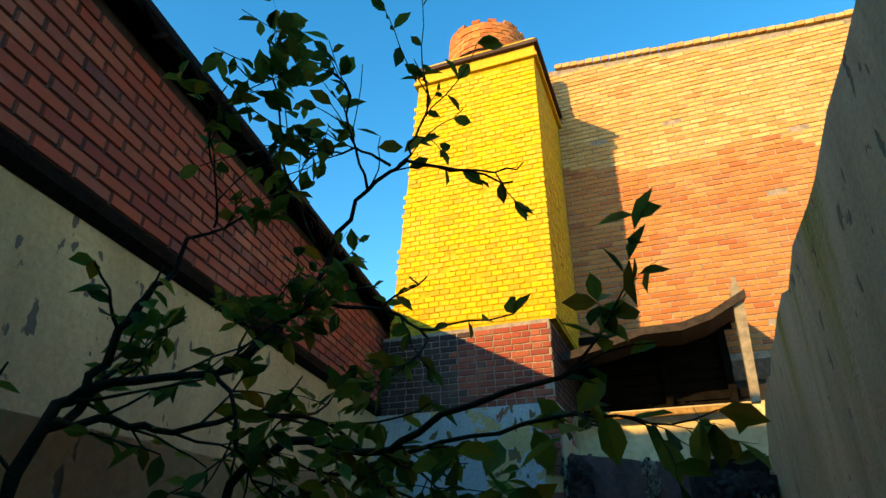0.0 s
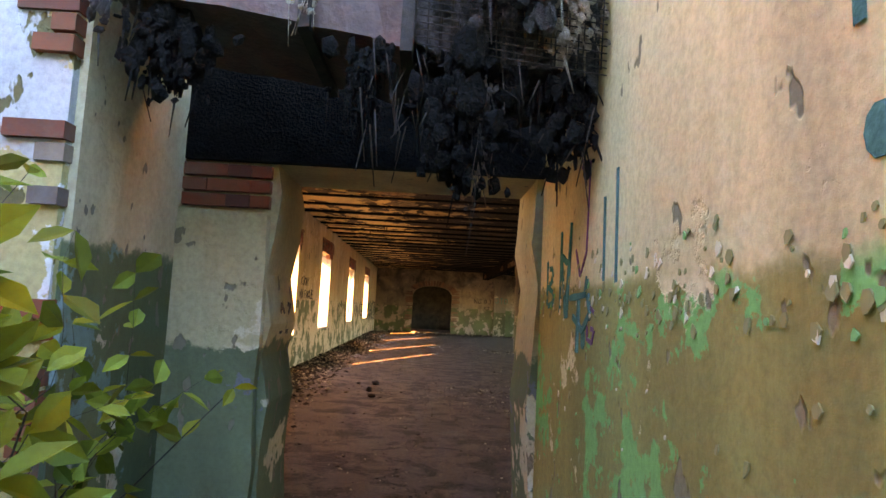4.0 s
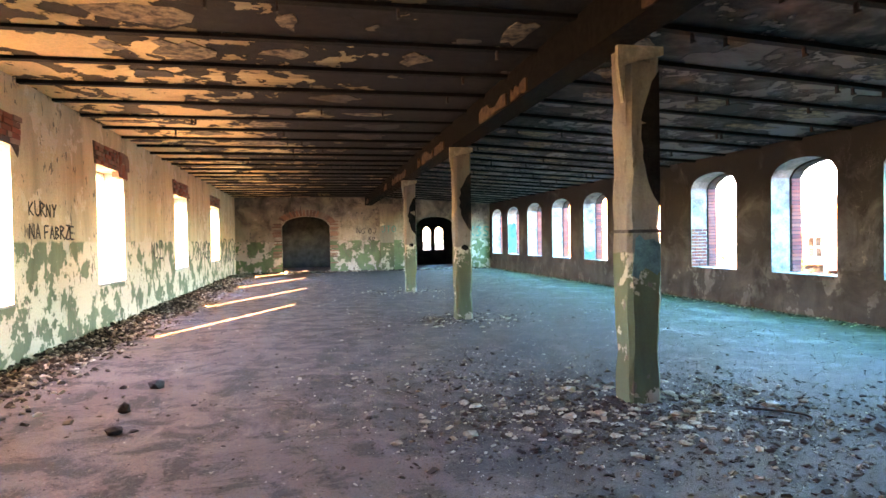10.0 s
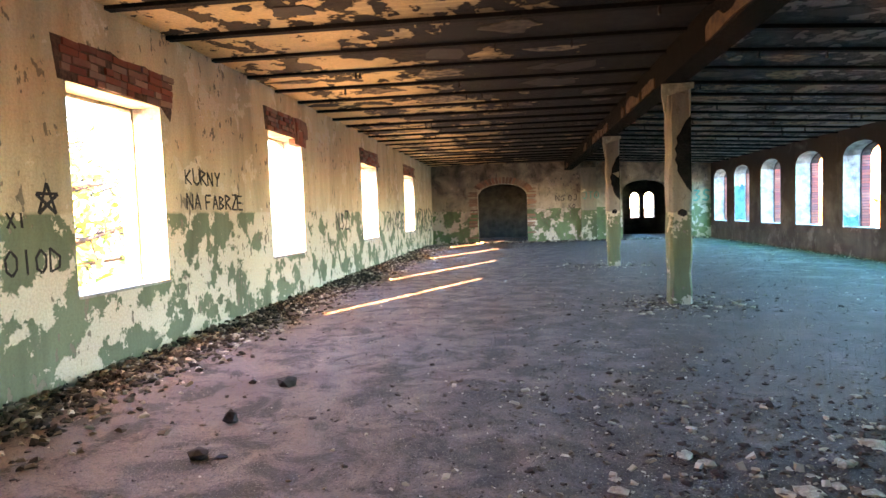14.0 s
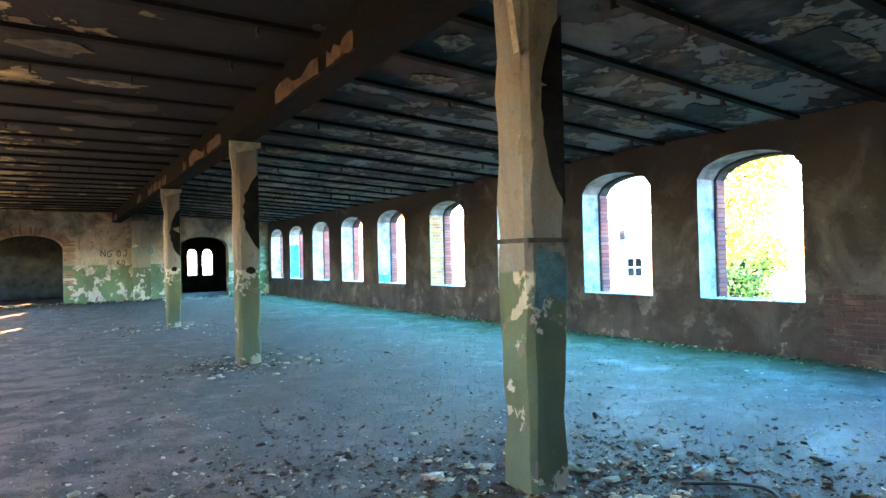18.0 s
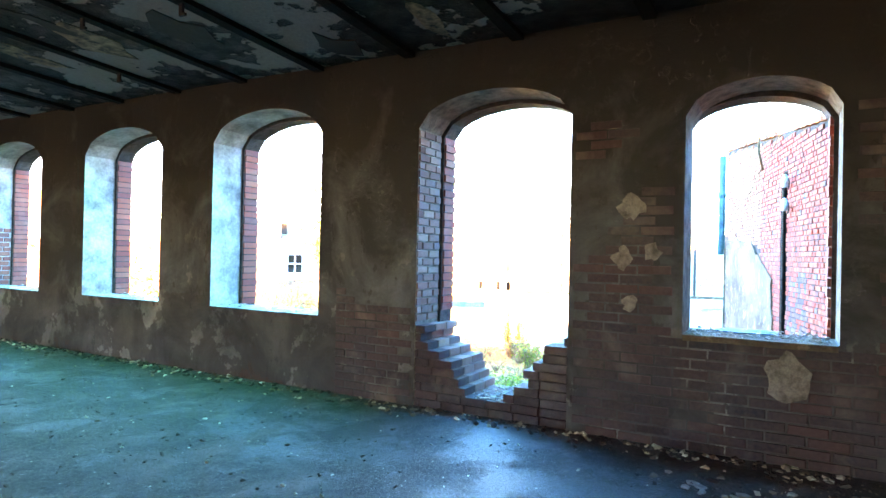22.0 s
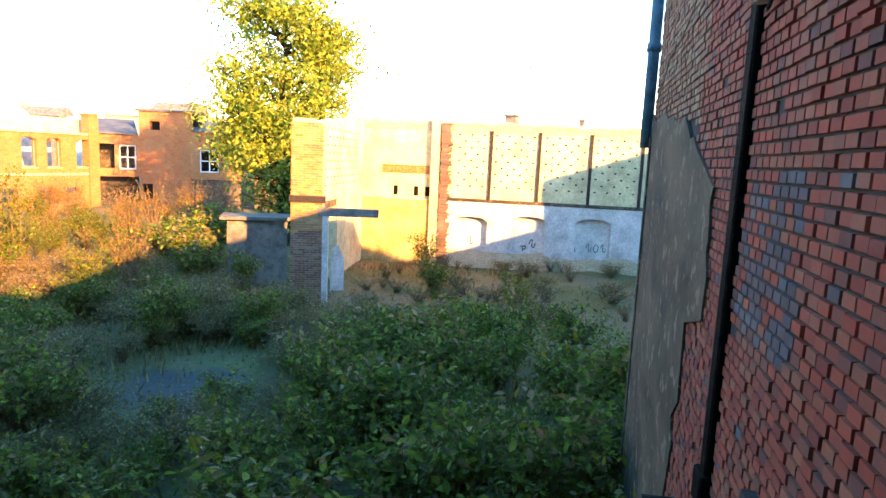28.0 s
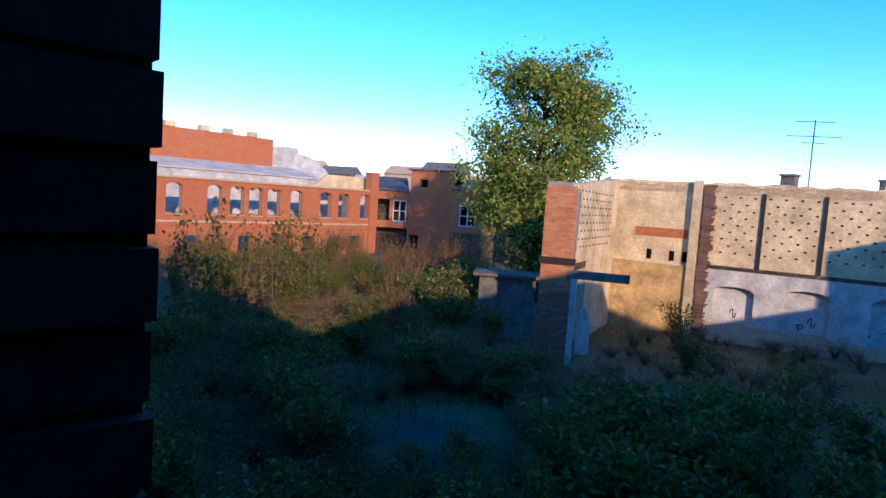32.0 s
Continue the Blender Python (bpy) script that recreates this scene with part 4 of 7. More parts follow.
for i in range(4, 24):
    w = math.pi * i / 25
    cx, cz = -3.12 - 1.33 * math.cos(w), 2.35 + 0.62 * math.sin(w)
    box(q, -0.06, 0.06, Y_FAR - 0.03, Y_FAR - 0.003, -0.15, 0.15, Matrix.Translation((cx, 0, cz)) @ Matrix.Rotation(w - math.pi / 2, 4, "Y"))
tagged(part("opening_bricks", q, M_PALEDARK, fw, "exposed bricks round the opening"), kind="stuff")
for words, x, z, s, mt, lb in (("NG OJ", -0.6, 1.9, 0.28, M_BLACKPAINT, "sprayed letters in black paint"), ("KO", 0.0, 1.55, 0.2, M_BLACKPAINT, "sprayed letters in black paint"), ("JTO", 0.62, 1.95, 0.32, M_CYANPAINT, "sprayed letters in teal paint")):
    graffiti(fw, words, pose(x, Y_FAR - (0.224 if x > 0.5 else 0.0), z), s, 0.03, mt, lb)
graffiti(fw, "X3S", pose(5.2, Y_FAR, 1.7), 0.5, 0.07, M_CYANPAINT, "sprayed scrawl in teal paint")

# ---- writing on the left wall ----
graffiti(wall_left, "KURNY", pose(XL, 4.2, 1.98, 0, 0, 90), 0.2, 0.026, M_BLACKPAINT, "word sprayed in thin black letters", 4, 0.75, 0.0, 0.25)
graffiti(wall_left, "NA FABRZE", pose(XL, 4.2, 1.66, 0, 0, 90), 0.2, 0.026, M_BLACKPAINT, "words sprayed in thin black letters", 5, 0.75, 0.0, 0.25)
graffiti(wall_left, "*", pose(XL, 1.72, 1.62, 0, 0, 90), 0.26, 0.03, M_BLACKPAINT, "black sprayed star", 6, 0.95)
graffiti(wall_left, "XI", pose(XL, 1.4, 1.5, 0, 0, 90), 0.14, 0.022, M_BLACKPAINT, "black sprayed scrawl", 7)
graffiti(wall_left, "OIOD", pose(XL, 1.35, 1.1, 0, 0, 90), 0.2, 0.022, M_BLACKPAINT, "black sprayed scrawl", 8)
graffiti(wall_left, "KOZOR", pose(XL, -3.1, 1.0, 0, 0, 90), 0.3, 0.022, M_REVEAL, "pale scratched letters on the green dado", 8, 0.9)
graffiti(wall_left, "JNXGS", pose(XL, 16.0, 1.0, 0, 0, 90), 0.6, 0.05, M_BLACKPAINT, "dense black sprayed scrawl", 9, 0.8)
graffiti(wall_left, "X3NGSX3", pose(XL, 21.8, 0.7, 0, 0, 90), 1.0, 0.07, M_BLACKPAINT, "large black sprayed scrawl", 10, 0.6)
graffiti(wall_left, "N3Z", pose(XL, 10.6, 1.2, 0, 0, 90), 0.4, 0.04, M_BLACKPAINT, "black sprayed scrawl", 11, 0.7)
q = bmesh.new()
for (y0, z0), (y1, z1) in zip([(-0.35, 1.55), (-0.35, 2.36), (0.35, 2.4), (0.4, 1.55)], [(-0.35, 2.36), (0.35, 2.4), (0.4, 1.55), (-0.35, 1.55)]):
    box(q, XL + 0.001, XL + 0.005, min(y0, y1) - 0.015, max(y0, y1) + 0.015, min(z0, z1) - 0.015, max(z0, z1) + 0.015)
part("graffiti", q, M_BLACKPAINT, wall_left, "thin painted door shape")
q = bmesh.new()
for y, z, s in ((-2.83, 2.06, 0.05), (-2.73, 2.05, 0.045), (-2.78, 2.08, 0.03)):
    prism(q, [(y + s * math.cos(i * 0.63), z + s * math.sin(i * 0.63)) for i in range(10)], "x", XL + 0.001, XL + 0.004 + s * 0.02)
part("paint_blot", fixed(q), M_CYANPAINT, wall_left, "small dark teal paint blot")


# ---- entry passage ----
rng = random.Random(5)
bm = bmesh.new()
top = ragged((-7.42, 2.8), (-8.17, 3.02), 4, 0.03, rng) + ragged((-8.17, 3.02), (-8.9, 3.46), 5, 0.04, rng)[1:] + ragged((-8.9, 3.46), (-10.1, 3.6), 5, 0.05, rng)[1:] + ragged((-10.1, 3.6), (-16.5, 4.0), 18, 0.05, rng)[1:]
prism(bm, [(-16.5, 0), (-7.42, 0)] + top, "x", -2.97, -2.5)
wall_pr = thing("wall_passage_right", fixed(bm), M_PASS, "tall roofless plaster wall with flaking green dado", "wall", kind="structure")
rw = lambda y, z: pose(-2.97, y, z, 0, 0, -90)
LETTERS["b"] = [[(0.0, 0.74), (0.07, 0.16)], [(-0.03, 0.82), (0.02, 0.7), (0.42, 0.7), (0.55, 0.55), (0.15, 0.42), (0.5, 0.36), (0.72, 0.2), (0.2, 0.15)]]
LETTERS["n"] = [[(0.0, 1.0), (0.05, 0.05)], [(0.05, 0.72), (0.38, 0.62), (0.62, 0.6)], [(0.05, 0.72), (0.42, 0.0), (0.6, 1.05), (0.5, 0.0)]]
LETTERS["g"] = [[(-0.3, 0.22), (0.5, 0.25), (0.6, 0.42)], [(-0.1, 0.02), (0.4, -0.12), (0.75, 0.05), (0.65, 0.25)], [(0.2, 0.2), (0.15, -0.35)]]
graffiti(wall_pr, "bng", rw(-9.83, 1.74), 0.48, 0.036, M_CYANPAINT, "tag sprayed in dripping teal paint", 12, 0.84, 0.0, 0.0)
for y, z in ((-9.72, 2.12), (-9.68, 2.06)):
    graffiti(wall_pr, "I", rw(y, z), 0.2, 0.022, M_CYANPAINT, "teal sprayed dash", 13)
graffiti(wall_pr, "bng", rw(-7.6, 1.62), 0.34, 0.024, M_CYANPAINT, "tag sprayed in teal paint", 15, 0.8, 0.0, 0.06)
for y, z, h in ((-8.5, 1.75, 0.28), (-8.62, 1.74, 0.36)):
    graffiti(wall_pr, "I", rw(y, z), h, 0.02, M_CYANPAINT, "teal sprayed dash", 16, 0.3)
graffiti(wall_pr, "J", rw(-8.15, 1.78), 0.4, 0.014, M_PURPLE, "violet sprayed line", 17, 0.5)
graffiti(wall_pr, "G", rw(-8.35, 1.54), 0.12, 0.016, M_PURPLE, "violet sprayed line", 18, 0.8)
for y, z, s in ((-9.78, 1.9, 0.03), (-7.9, 1.7, 0.02), (-8.3, 1.55, 0.03)):
    q = bmesh.new()
    prism(q, [(y + s * math.cos(i * 0.63), z + 1.3 * s * math.sin(i * 0.63)) for i in range(10)], "x", -2.974, -2.971)
    part("paint_blot", fixed(q), M_CYANPAINT, wall_pr, "round teal paint blot")
# curling flakes along the edge of the dado
flakes = bmesh.new()
r2 = random.Random(19)
for _ in range(620):
    y = r2.uniform(-13.5, -7.5)
    z = 1.74 + r2.gauss(-0.03, 0.06) if r2.random() < 0.7 else r2.uniform(0.5, 1.7)
    s = r2.uniform(0.004, 0.014)
    out = r2.uniform(0.001, 0.004)
    n = 6
    pts = [(y + s * math.cos(6.283 * i / n) * r2.uniform(0.6, 1.3), z + s * 1.3 * math.sin(6.283 * i / n) * r2.uniform(0.6, 1.3)) for i in range(n)]
    a = [flakes.verts.new((-2.972 - (out if p[1] < z else 0.001), p[0], p[1])) for p in pts]
    b = [flakes.verts.new((-2.975 - (out if p[1] < z else 0.001), p[0], p[1])) for p in pts]
    flakes.faces.new(a), flakes.faces.new(b[::-1])
    for i in range(n):
        flakes.faces.new((a[i], b[i], b[(i + 1) % n], a[(i + 1) % n]))
k = Nodes("paint_flake")
c = k.n("ShaderNodeValToRGB")
e = c.color_ramp.elements
e.new(0.5)
for n, col in enumerate(((0.22, 0.20, 0.09), (0.58, 0.49, 0.35), (0.03, 0.33, 0.12))):
    e[n].position, e[n].color = (0.0, 0.7, 0.9)[n], (*col, 1)
c.color_ramp.interpolation = "CONSTANT"
k.put(c.inputs[0], k.island())
tagged(part("paint_flakes", fixed(flakes), k.done(c.outputs[0], 0.7), wall_pr, "curling flakes of green and cream paint"), kind="stuff")

M_GREYREND = plain("grey_cement_render", (0.24, 0.20, 0.15), 0.95, 0.6, 5.0)
bm = bmesh.new()
top = ragged((-10.05, 2.32), (-10.9, 2.42), 5, 0.03, rng) + ragged((-10.9, 2.44), (-16.5, 2.62), 16, 0.04, rng)
prism(bm, [(-16.5, 0), (-9.95, 0)] + ragged((-9.95, 0.2), (-10.05, 2.3), 8, 0.03, rng) + top, "x", -5.1, -4.75)
wall_pl = thing("wall_passage_left", fixed(bm), M_STUB, "broken stub wall with ochre plaster", "wall", kind="structure")
lw = lambda y, z: pose(-4.75, y, z, 0, 0, 90)
graffiti(wall_pl, "OFAL", lw(-10.95, 1.42), 0.26, 0.04, M_BLACKPAINT, "word sprayed in bold black letters", 22, 0.55, 0.4)
graffiti(wall_pl, "NAJO", lw(-12.15, 1.42), 0.3, 0.045, M_BLACKPAINT, "word sprayed in bold black letters", 23, 0.62, 0.3)
graffiti(wall_pl, "AE", lw(-12.15, 1.82), 0.46, 0.05, M_BLACKPAINT, "letters sprayed in faded black paint", 24, 0.7)
graffiti(wall_pl, "O", lw(-11.95, 0.9), 0.35, 0.04, M_PURPLE, "violet sprayed ring", 25, 0.8)
q = bmesh.new()
pts = ragged((-10.85, 2.42), (-12.9, 2.43), 14, 0.02, rng) + ragged((-12.9, 2.05), (-11.0, 2.16), 26, 0.09, rng)
prism(q, pts, "x", -4.752, -4.738)
part("render_remnant", fixed(q), M_GREYREND, wall_pl, "hanging sheet of grey cement render")

# the blue limewashed gable and the passage's inner left wall
bm = bmesh.new()
box(bm, -7.4, -4.83, -8.4, -7.42, 0, 3.7)
wall_bl = thing("wall_blue", fixed(bm), M_BLUE, "wall with flaking pale blue limewash over brick", "wall", kind="structure")
q = bmesh.new()
r2 = random.Random(31)
for row in range(44):
    z = 0.3 + row * 0.077
    if r2.random() < 0.6:
        w = r2.uniform(0.06, 0.2)
        b1 = bmesh.new()
        box(b1, -4.84 - w, -4.822, -8.415 - r2.uniform(0, 0.02), -8.2, z, z + 0.062)
        part("brick", b1, r2.choice((M_RED_1, M_RED_1, M_DUSTY_1)), wall_bl)
bm = bmesh.new()
box(bm, -4.83, -4.8, -8.36, -7.42, 0, 3.35)
part("corner_render", fixed(bm), M_CORNER, wall_bl, "cream render with green dado on the passage side")
bm = bmesh.new()
prism(bm, [(-4.8, 0), (-4.34, 0)] + ragged((-4.34, 0.2), (-4.36, 2.05), 9, 0.015, r2) + [(-4.8, 2.07)], "y", -7.47, -7.402)
pier = thing("wall_pier", fixed(bm), M_PIER, "cracked cream and blue plaster pier beside the doorway", "wall", kind="structure")
for row in range(3):
    x = -4.8
    while x < -4.4:
        w = r2.choice((0.12, 0.22))
        b1 = bmesh.new()
        box(b1, x + 0.004, min(x + w, -4.36), -7.455 + r2.uniform(0, 0.01), -7.402, 2.085 + row * 0.077, 2.145 + row * 0.077)
        part("brick", b1, M_RED_1, pier)
        x += w
graffiti(pier, "D3", pose(-4.33, -7.15, 1.45, 0, 0, 90), 0.16, 0.022, M_BLACKPAINT, "small black tag in the door reveal", 27)
bm = bmesh.new()
box(bm, -4.8, -2.5, -7.44, -7.402, 2.32, 3.18)
thing("soot_panel", fixed(bm), M_SOOT, "blackened burnt lintel panel above the doorway", "lintel", kind="structure")

# side building with brick upper storey
side = holder("side_building", pose(-6.0, -13.7, 0, 0, 0, 9.4), "old brick side building with a tarred roof edge", "building")
q = bmesh.new()
box(q, -0.5, -0.014, -3.2, 6.1, 0, 3.83)
part("lower_wall", q, M_STUB, side, "stained plaster lower wall")
q = bmesh.new()
box(q, -0.5, -0.014, -3.2, 6.1, 3.831, 4.85)
upper = part("upper_wall", q, M_MORTAR_D, side, "red brick upper wall")
q = bmesh.new()
prism(q, [(-0.55, 4.851), (0.14, 4.851), (0.16, 4.9), (0.12, 5.0), (-0.55, 5.25)], "y", -3.2, 6.15)
part("roof_edge", fixed(q), M_WOOD, side, "tarred black roof edge")
q = bmesh.new()
r2 = random.Random(55)
for i in range(60):
    y = r2.uniform(-3, 6.1)
    cyl(q, (0.14, y, 4.9), (0.17 + r2.uniform(-0.03, 0.05), y + r2.uniform(-0.2, 0.2), 4.86 - r2.uniform(0.0, 0.12)), 0.02, 0.012, 5)
tagged(part("felt_fringe", q, M_WOOD, side, "tattered roofing felt"), kind="stuff")
q = bmesh.new()
prism(q, [(-0.01, 3.70), (0.05, 3.74), (0.02, 3.83), (-0.01, 3.84)], "y", -3.2, 6.1)
part("ledge", fixed(q), M_WOOD, side, "dark weathered ledge")
courses(upper, pose(-0.014, -3.2, 3.86, 0, 0, 90), 9.3, 0.98, (5.0, 0.3), None, (0.24, 0.065), 0.012, 0.013, [(M_RED, M_RED_1)], 0, 9, 280)

# chimney stack: brick base, yellow painted shaft, round top
chim = holder("chimney", pose(0, 0, 0), "square chimney painted yellow with a round brick top", "chimney")
q = bmesh.new()
box(q, -6.85, -4.84, -8.36, -6.62, 3.701, 4.62)
base = part("base", q, M_MORTAR, chim, "sooty and red brick base")
courses(base, pose(-6.85, -8.36, 3.71), 2.01, 0.9, (1.0, 0.4), lambda x, z: 2 if x < 0.95 + 0.12 * math.sin(z * 9) else 1, (0.2, 0.062), 0.011, 0.012, [(M_RED, M_RED_1), (M_DARK, M_DARK_1)], 2, 11, 260)
courses(base, pose(-4.84, -8.36, 3.71, 0, 0, 90), 1.7, 0.9, (0.6, 0.4), None, (0.2, 0.062), 0.011, 0.012, [(M_DARK, M_DARK_1)], 2, 12, 60)
q = bmesh.new()
prism(q, [(-6.78, 4.62), (-4.77, 4.62), (-4.75, 8.4), (-6.45, 8.4)], "y", -8.33, -6.64)
shaft = part("shaft", fixed(q), M_MORTAR_Y, chim, "yellow painted brick shaft")
courses(shaft, pose(-6.78, -8.33, 4.66), 2.03, 3.74, (1.2, 0.6), lambda x, z: 1 if x > 0.33 * z / 3.78 + 0.02 and x < 2.0 + 0.02 * z / 3.78 else 0, (0.122, 0.062), 0.01, 0.011, [(M_YELLOW, M_YELLOW_1)], 0, 13, 280)
courses(shaft, pose(-4.765, -8.33, 4.66, 0, 0, 90), 1.68, 3.74, (0.5, 0.5), None, (0.122, 0.062), 0.01, 0.011, [(M_YELLOW, M_YELLOW_1)], 0, 14, 60)
for i, (z0, z1, o) in enumerate(((8.4, 8.46, 0.05), (8.46, 8.6, 0.02), (8.6, 8.66, 0.08), (8.66, 8.72, 0.04))):
    q = bmesh.new()
    box(q, -6.46 - o, -4.75 + o, -8.33 - o, -6.64 + o, z0, z1 - 0.002)
    part("cornice", q, M_YELLOW if i != 2 else M_DARK, chim, "corbelled brick band")
drum = bmesh.new()
r2 = random.Random(66)
for row in range(12):
    n = 30
    rad = 0.66 - row * 0.004
    for i in range(n):
        if row == 11 and r2.random() < 0.4:
            continue
        w = 6.283 * (i + 0.5 * (row % 2)) / n
        m = Matrix.Translation((-5.62, -7.5, 8.72 + row * 0.077)) @ Matrix.Rotation(w, 4, "Z")
        box(drum, rad - 0.12, rad + r2.uniform(-0.006, 0.006), -0.064, 0.064, 0.004, 0.068, m)
q = bmesh.new()
cyl(q, (-5.62, -7.5, 8.72), (-5.62, -7.5, 9.58), 0.64, 0.6, 30)
part("drum_core", q, M_MORTAR, chim)
tagged(part("drum_bricks", drum, M_ORANGE, chim, "round brick chimney top with broken rim"), kind="stuff")
q = bmesh.new()
for i in range(30):
    w0, w1 = 6.283 * i / 30, 6.283 * (i + 1) / 30
    cyl(q, (-5.62 + 0.67 * math.cos(w0), -7.5 + 0.67 * math.sin(w0), 8.98), (-5.62 + 0.67 * math.cos(w1), -7.5 + 0.67 * math.sin(w1), 8.98), 0.014, 0.014, 5)
part("hoop", q, M_STEEL, chim, "iron hoop")

# tall brick wall above the hall
bm = bmesh.new()
prism(bm, [(-5.6, 3.75), (1.6, 3.75), (1.6, 9.1), (-1.0, 9.25), (-5.6, 9.7)], "y", -6.6, -6.1)
tall = thing("wall_tall", fixed(bm), M_MORTAR, "tall sunlit orange brick wall", "wall", kind="structure")
courses(tall, pose(-5.6, -6.6, 4.5), 7.15, 5.3, (3.2, 1.0), lambda x, z: (2 if z + 4.5 + 0.5 * noise.noise(Vector((x * 0.7, z * 0.7, 4.0))) + 0.1 * (x - 3.5) > 7.3 else 1) if z + 4.55 < 9.68 - 0.098 * min(x, 4.6) - 0.05 * max(0, x - 4.6) else 0, (0.23, 0.065), 0.012, 0.012, [(M_ORANGE, M_ORANGE_1), (M_OCHRE, M_OCHRE_1)], 0, 15, 280)
bm = bmesh.new()
i = 0
x = -4.7
while x < 1.4:
    zt = 9.7 - 0.098 * min(x + 5.6, 4.6) - 0.05 * max(0, x + 1.0)
    box(bm, x, x + 0.115, -6.66, -6.05, zt, zt + 0.07 + rng.uniform(-0.01, 0.02))
    x += 0.127
tagged(part("coping", bm, M_OCHRE, tall, "row of bricks on edge"), kind="stuff")
q = bmesh.new()
box(q, -0.9, -0.6, -6.75, -6.6, 6.95, 7.25)
part("iron_bracket", q, M_STEEL, tall, "rusty iron bracket")
bm = bmesh.new()
box(bm, XL - 0.62, OUT, Y_DOOR - 0.02, Y_FAR + 9, CEIL + 0.36, CEIL + 0.6)
thing("roof", bm, M_FELT, "flat felted roof over the hall", "roof", kind="structure")

M_CHARFELT = plain("charred_felt", (0.05, 0.04, 0.033), 0.9, 0.5, 16.0)
# burnt canopy over the doorway
can = holder("canopy", pose(0, 0, 0), "collapsed burnt canopy of charred boards and felt", "canopy")
q = bmesh.new()
edge = [(-4.78, 4.30), (-4.3, 4.40), (-3.9, 4.50), (-3.5, 4.50), (-3.2, 4.58), (-2.82, 4.78)]
for (xa, za), (xb, zb) in zip(edge, edge[1:]):
    v = [q.verts.new(p) for p in ((xa, -8.05, za), (xb, -8.05, zb), (xb, -6.62, zb + 0.22), (xa, -6.62, za + 0.22), (xa, -8.05, za - 0.09), (xb, -8.05, zb - 0.09), (xb, -6.62, zb + 0.13), (xa, -6.62, za + 0.13))]
    for f in ((0, 1, 2, 3), (7, 6, 5, 4), (0, 4, 5, 1), (1, 5, 6, 2), (2, 6, 7, 3), (3, 7, 4, 0)):
        q.faces.new([v[i] for i in f])
bmesh.ops.remove_doubles(q, verts=q.verts, dist=0.001)
part("roof_sheet", fixed(q), M_CHARFELT, can, "sagging sheet of roofing felt")
r2 = random.Random(71)
for i in range(9):
    z = 3.78 + i * 0.118
    q = bmesh.new()
    box(q, -4.78, -2.9 + r2.uniform(-0.15, 0.0), -6.90 + r2.uniform(0, 0.03), -6.85, z + r2.uniform(0, 0.012), z + 0.112)
    part("board", q, M_WOOD, can)
for x in (-4.5, -3.75, -3.05):
    q = bmesh.new()
    box(q, x - 0.04, x + 0.04, -6.97, -6.905, 3.752, 4.7)
    part("stud", q, M_WOOD, can)
for i, (xa, xb, z, mt) in enumerate(((-4.75, -2.95, 3.63, M_TIMBER), (-4.6, -2.9, 3.55, M_WOOD))):
    q = bmesh.new()
    box(q, xa, xb, -7.6 + i * 0.18, -7.52 + i * 0.18, z, z + 0.07)
    bmesh.ops.bevel(q, geom=q.edges[:], offset=0.01, segments=1, affect="EDGES")
    part("batten", q, mt, can, "scorched timber batten")
q = bmesh.new()
prism(q, [(-2.98, 3.62), (-2.9, 3.62), (-2.84, 4.75), (-2.9, 5.0), (-2.95, 4.8)], "y", -8.0, -7.9)
part("prop", fixed(q), M_FRAME, can, "splintered pale upright plank")
q = bmesh.new()
box(q, -4.8, -2.5, -7.43, -7.402, 3.185, 3.74)
part("plaster_strip", q, M_SAND, can, "yellow plaster strip above the duct")

# ventilation duct across the passage
duct = holder("ventilation_duct", pose(0, 0, 0), "dented burnt ventilation duct hanging across the passage", "duct")


def duct_piece(name, x0, x1, zl0, zh0, zl1, zh1, y0, y1, mat, label="", jit=0.012, seed=1, seg=5):
    r2 = random.Random(seed)
    q = bmesh.new()
    rings = []
    for i in range(seg + 1):
        t = i / seg
        x = x0 + (x1 - x0) * t
        lo, hi = zl0 + (zl1 - zl0) * t, zh0 + (zh1 - zh0) * t
        ring = []
        for (u, v) in ((0, 0), (0.5, -0.01), (1, 0), (1, 0.5), (1, 1), (0.5, 1.01), (0, 1), (-0.01, 0.5)):
            ring.append(q.verts.new((x + r2.uniform(-jit, jit), y0 + (y1 - y0) * u + r2.uniform(-jit, jit), lo + (hi - lo) * v + r2.uniform(-jit, jit))))
        rings.append(ring)
    for a, b in zip(rings, rings[1:]):
        for i in range(8):
            q.faces.new((a[i], a[(i + 1) % 8], b[(i + 1) % 8], b[i]))
    q.faces.new(rings[0]), q.faces.new(rings[-1])
    return part(name, fixed(q), mat, duct, label)


duct_piece("sheet_section", -4.70, -4.02, 2.67, 3.16, 2.58, 3.06, -8.5, -7.85, M_DUCT, "oxide red painted sheet section", 0.008, 1)
duct_piece("sheet_section", -4.0, -3.66, 2.58, 3.06, 2.52, 3.0, -8.5, -7.85, M_DUCT, "oxide red painted sheet section", 0.01, 2)
duct_piece("flange", -4.03, -3.99, 2.55, 3.09, 2.55, 3.09, -8.53, -7.83, M_STEEL, "joint flange", 0.004, 3, 1)
duct_piece("flange", -3.68, -3.64, 2.49, 3.03, 2.49, 3.03, -8.53, -7.83, M_STEEL, "joint flange", 0.004, 4, 1)
duct_piece("wrapped_section", -3.64, -2.98, 2.52, 2.99, 2.42, 2.9, -8.52, -7.85, M_WOOL, "section wrapped in burnt insulation and wire mesh", 0.03, 5, 9)


